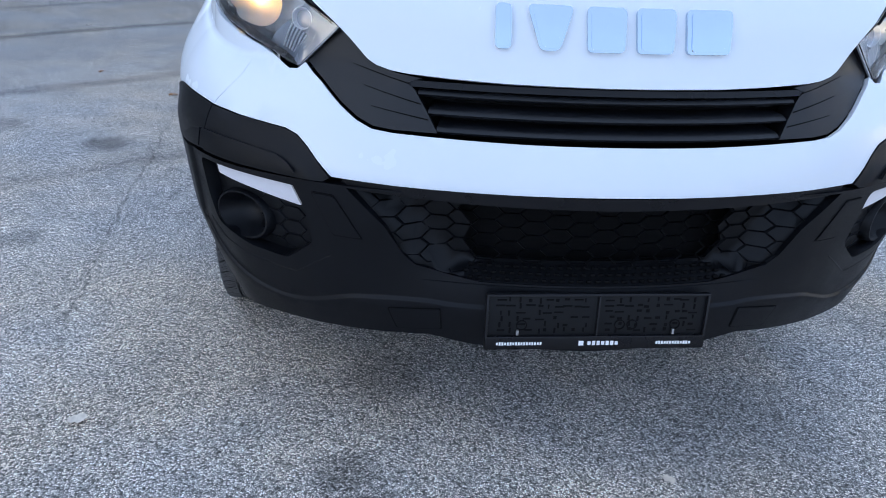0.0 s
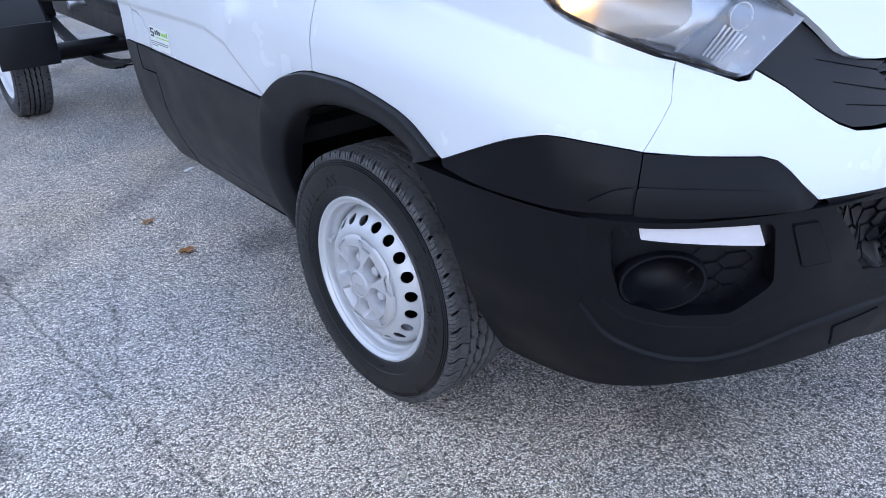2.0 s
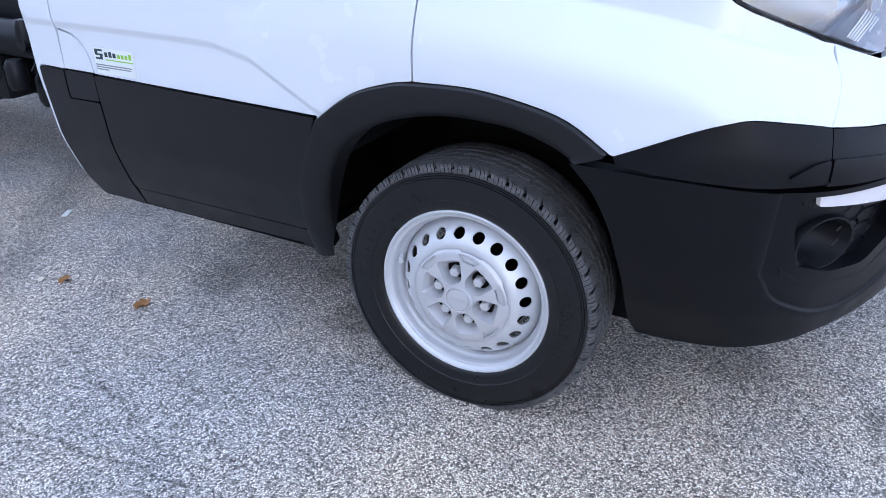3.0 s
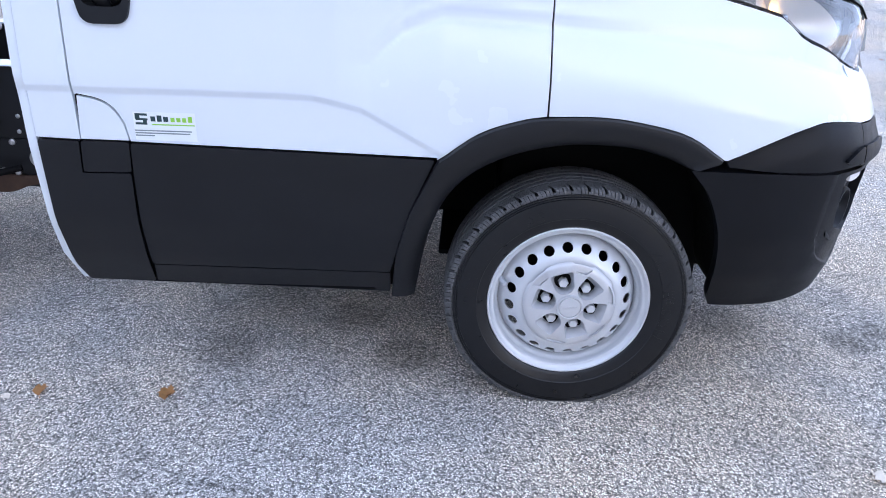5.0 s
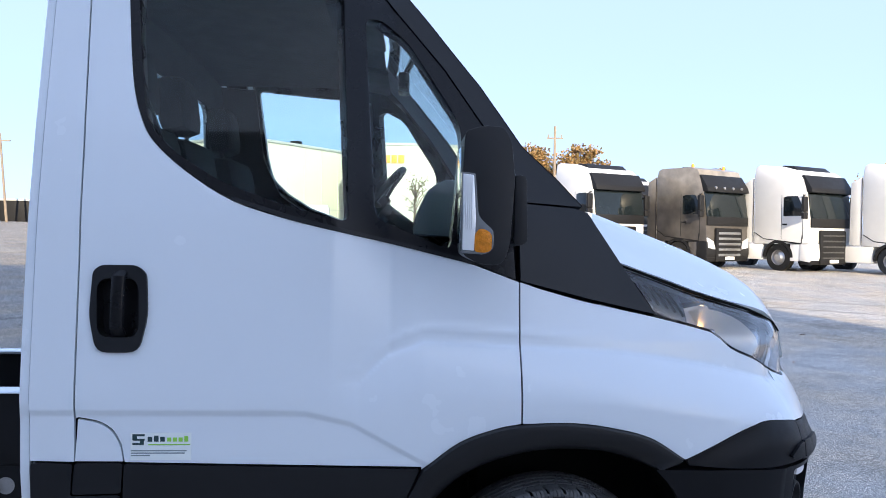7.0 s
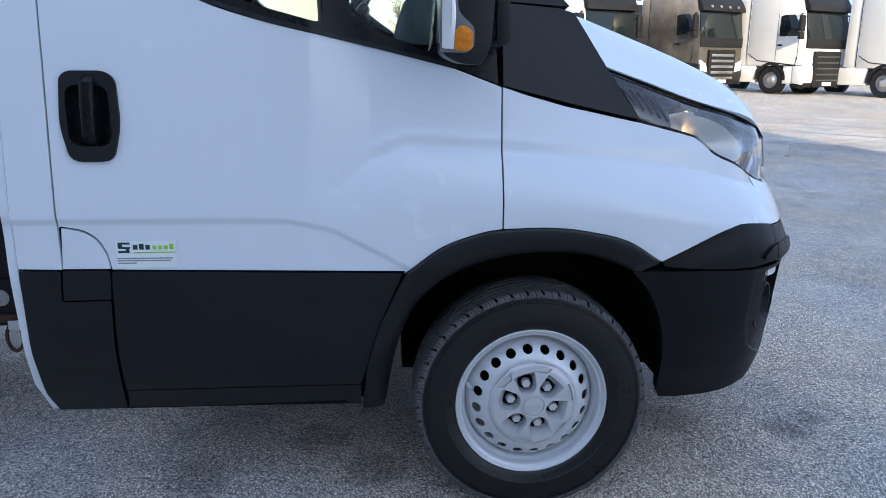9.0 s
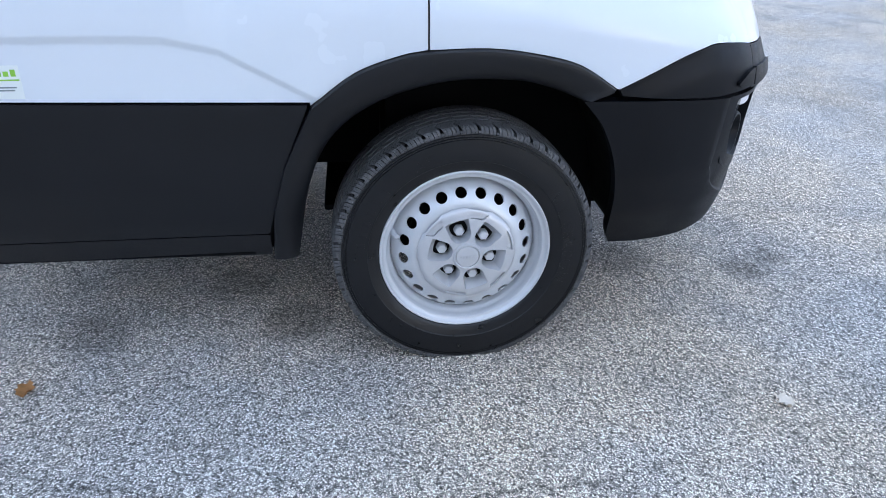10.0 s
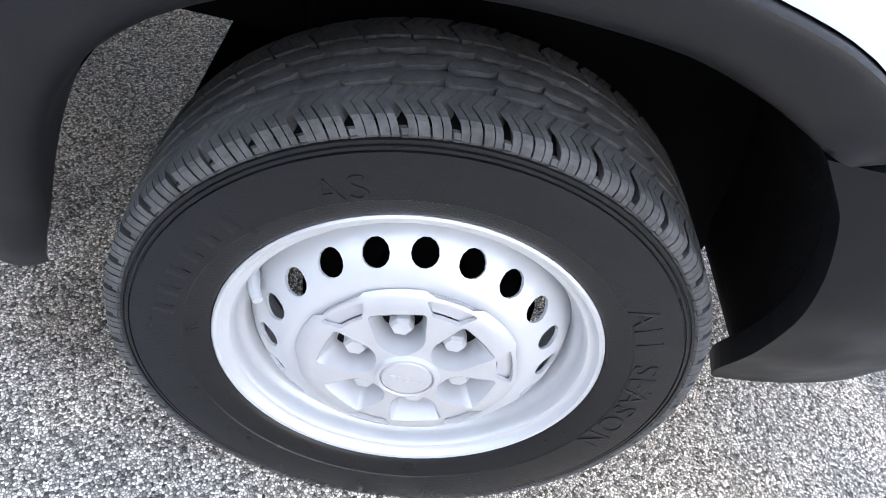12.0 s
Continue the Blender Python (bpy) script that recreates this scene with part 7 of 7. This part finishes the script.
def pole(x, y, h, label, cross=True):
    t = thing("utility_pole", label, "pole", pose(x, y, ground_z(x, y)))
    bm = bmesh.new()
    tube(bm, [(0, 0, -0.3), (0, 0, h * 0.5), (0, 0, h)], [0.16, 0.13, 0.10], 10)
    part("pole", bm, WOOD_POLE, t)
    if cross:
        bm = bmesh.new()
        box(bm, (0, 0, h - 1.1), (0.12, 1.5, 0.12), 0.01)
        for y2 in (-0.6, 0, 0.6):
            tube(bm, [(0, y2, h - 1.05), (0, y2, h - 0.75)], 0.05, 8)
        part("crossarm", bm, WOOD_POLE, t)
    return t


pole(66, -12.1, 10.5, "wooden utility pole with a crossarm")
t = thing("a_frame_pole", "two-legged wooden power pole", "pole", pose(88, 49.5, ground_z(88, 49.5)))
for s in (-0.9, 0.9):
    bm = bmesh.new()
    tube(bm, [(0, s, -0.3), (0, 0.1 * s, 10.5)], [0.16, 0.11], 8)
    part("leg", bm, WOOD_POLE, t)
bm = bmesh.new()
box(bm, (0, 0, 9.6), (0.14, 2.6, 0.14), 0.01)
part("crossarm", bm, WOOD_POLE, t)
hall("low_building", 100, 52, (8, 5, 2.9), TRUCK_DARK, "low dark shed far away")


def tree(x, y, h, spread, mat, label, seed, leaves=5200):
    r = random.Random(seed)
    t = thing("tree", label, "tree", pose(x, y, ground_z(x, y) - 0.2), "trees round the yard")
    bm = bmesh.new()
    tube(bm, [(0, 0, 0), (r.uniform(-0.2, 0.2), 0.1, h * 0.3), (r.uniform(-0.3, 0.3), r.uniform(-0.3, 0.3), h * 0.75), (0, 0, h * 0.95)], [h * 0.025, h * 0.02, h * 0.010, 0.02], 10)
    tips = []
    for k in range(16):
        a, z0 = r.uniform(0, 6.283), h * r.uniform(0.22, 0.75)
        ln = spread * r.uniform(0.55, 1.0) * (1.1 - 0.5 * z0 / h)
        tip = Vector((math.cos(a) * ln, math.sin(a) * ln, z0 + h * r.uniform(0.12, 0.26)))
        mid = Vector((0, 0, z0)).lerp(tip, 0.5) + Vector((0, 0, h * 0.03))
        tube(bm, [(0, 0, z0), tuple(mid), tuple(tip)], [h * 0.009, h * 0.006, 0.012], 6)
        tips += [(mid, 0.16), (tip, 0.22), (tip.lerp(mid, 0.5), 0.2)]
    tips += [(Vector((r.uniform(-0.3, 0.3) * spread, r.uniform(-0.3, 0.3) * spread, h * r.uniform(0.8, 0.97))), 0.2) for k in range(8)]
    part("trunk", bm, BARK, t)
    verts, faces = [], []
    for k in range(leaves):
        c, rad = r.choice(tips)
        p = c + Vector((r.gauss(0, 1), r.gauss(0, 1), r.gauss(0, 0.8))) * rad * spread * 0.62
        if p.z < h * 0.16:
            continue
        s = h * r.uniform(0.010, 0.022)
        u = Vector((r.gauss(0, 1), r.gauss(0, 1), r.gauss(0, 1))).normalized()
        v = u.orthogonal().normalized()
        i = len(verts)
        verts += [p - u * s, p + v * s * 0.7, p + u * s, p - v * s * 0.7 + u.cross(v) * s * 0.4]
        faces += [(i, i + 1, i + 2), (i, i + 2, i + 3)]
    link_mesh("crown", verts, faces, mat, t, "", False)
    return t


for i, (x, y, h, sp, m) in enumerate(((68, -10.2, 9.0, 3.0, AUTUMN), (70, -15.9, 9.2, 3.0, AUTUMN), (76, -13.0, 8.0, 3.0, OLIVE), (72, -29.9, 7.7, 1.1, AUTUMN), (80, -21.5, 7.0, 3.0, OLIVE), (82, 55.0, 11.0, 4.0, AUTUMN), (92, 60, 10, 4, OLIVE))):
    tree(x, y, h, sp, m, "autumn tree with thinning brown and ochre leaves" if m is AUTUMN else "tree with dull olive foliage", 20 + i)
for i in range(9):
    tree(66 + 3 * (i % 3), -43.5 - 4.2 * i, 7.4 + 0.6 * ((i * 7) % 3), 2.9, OLIVE if i % 3 else AUTUMN, "tree with dull olive foliage", 50 + i, 4200)
tree(52, 0.8, 5.0, 1.6, OLIVE, "small bare young tree before the hall", 90, 250)

# unseen building-sized block, added to keep the sun and low sky off the van
bm = bmesh.new()
box(bm, (0, 0, 8.55), (16, 74, 17.1), 0.05)
part("wall_west", bm, CONCRETE, None, "plain pale block added out of view to shade the van")
shade = bpy.data.objects["wall_west"]
shade.location = (-38, 24.3, -0.5)
tagged(shade, "", "wall", kind="structure")

# ---- fallen leaves and grit ----
DRY_LEAF = material("dry_leaf", (0.36, 0.17, 0.06), 0.8, var=0.3, scale=80)
PALE_LEAF = material("pale_leaf", (0.78, 0.69, 0.58), 0.8, var=0.2, scale=80)


def fallen_leaf(x, y, size, turn, mat, label):
    r = random.Random(int(x * 100 + y * 1000))
    bm = bmesh.new()
    n = 14
    mid = [bm.verts.new(((k / 6 - 0.5) * size, 0, 0.004 + 0.10 * size * math.sin(k / 6 * 3.1))) for k in range(7)]
    for s in (1, -1):
        out = [bm.verts.new(((k / 6 - 0.5) * size + r.uniform(-0.04, 0.04) * size, s * size * (0.08 + 0.34 * math.sin(math.pi * (k + 0.4) / 7) * (0.75 + 0.4 * (k % 2))), 0.006 + size * r.uniform(0.05, 0.25))) for k in range(7)]
        for k in range(6):
            bm.faces.new((mid[k], mid[k + 1], out[k + 1], out[k]) if s > 0 else (mid[k], out[k], out[k + 1], mid[k + 1]))
    tube(bm, [(size * 0.5, 0, 0.006), (size * 0.75, size * 0.06, 0.004)], 0.0012, 5)
    ob = part("fallen_leaf", bm, mat, None, "", 60)
    ob.matrix_world = pose(x, y, ground_z(x, y), 0, 0, turn)
    return tagged(ob, label, "leaf", "fallen leaves")


for x, y, sz, tn, m in ((-1.313, 0.236, 0.050, 20, PALE_LEAF), (0.225, -0.055, 0.036, 120, PALE_LEAF), (-1.081, 2.239, 0.058, 10, DRY_LEAF), (-1.092, 2.617, 0.052, 200, DRY_LEAF), (-1.13, 2.70, 0.030, 60, PALE_LEAF),
                        (-1.9, 3.9, 0.05, 30, DRY_LEAF), (-2.6, 4.6, 0.045, 80, DRY_LEAF), (-2.2, 5.9, 0.06, 140, DRY_LEAF), (-3.4, 6.8, 0.05, 10, PALE_LEAF), (-1.6, 6.4, 0.05, 220, DRY_LEAF),
                        (1.6, 0.4, 0.04, 0, DRY_LEAF), (5.2, -2.9, 0.05, 0, DRY_LEAF), (7.4, -4.2, 0.06, 70, DRY_LEAF)):
    fallen_leaf(x, y, sz, tn, m, "small curled dry leaf on the asphalt" if m is DRY_LEAF else "small pale curled leaf on the asphalt")
bm = bmesh.new()
box(bm, (0, 0, 0.004), (0.075, 0.022, 0.006), 0.002)
ob = part("paper_scrap", bm, STICKER, None, "white paper scrap on the asphalt")
ob.matrix_world = pose(-0.70, 3.12, 0.0, 0, 4, 35)
tagged(ob, "", "scrap")
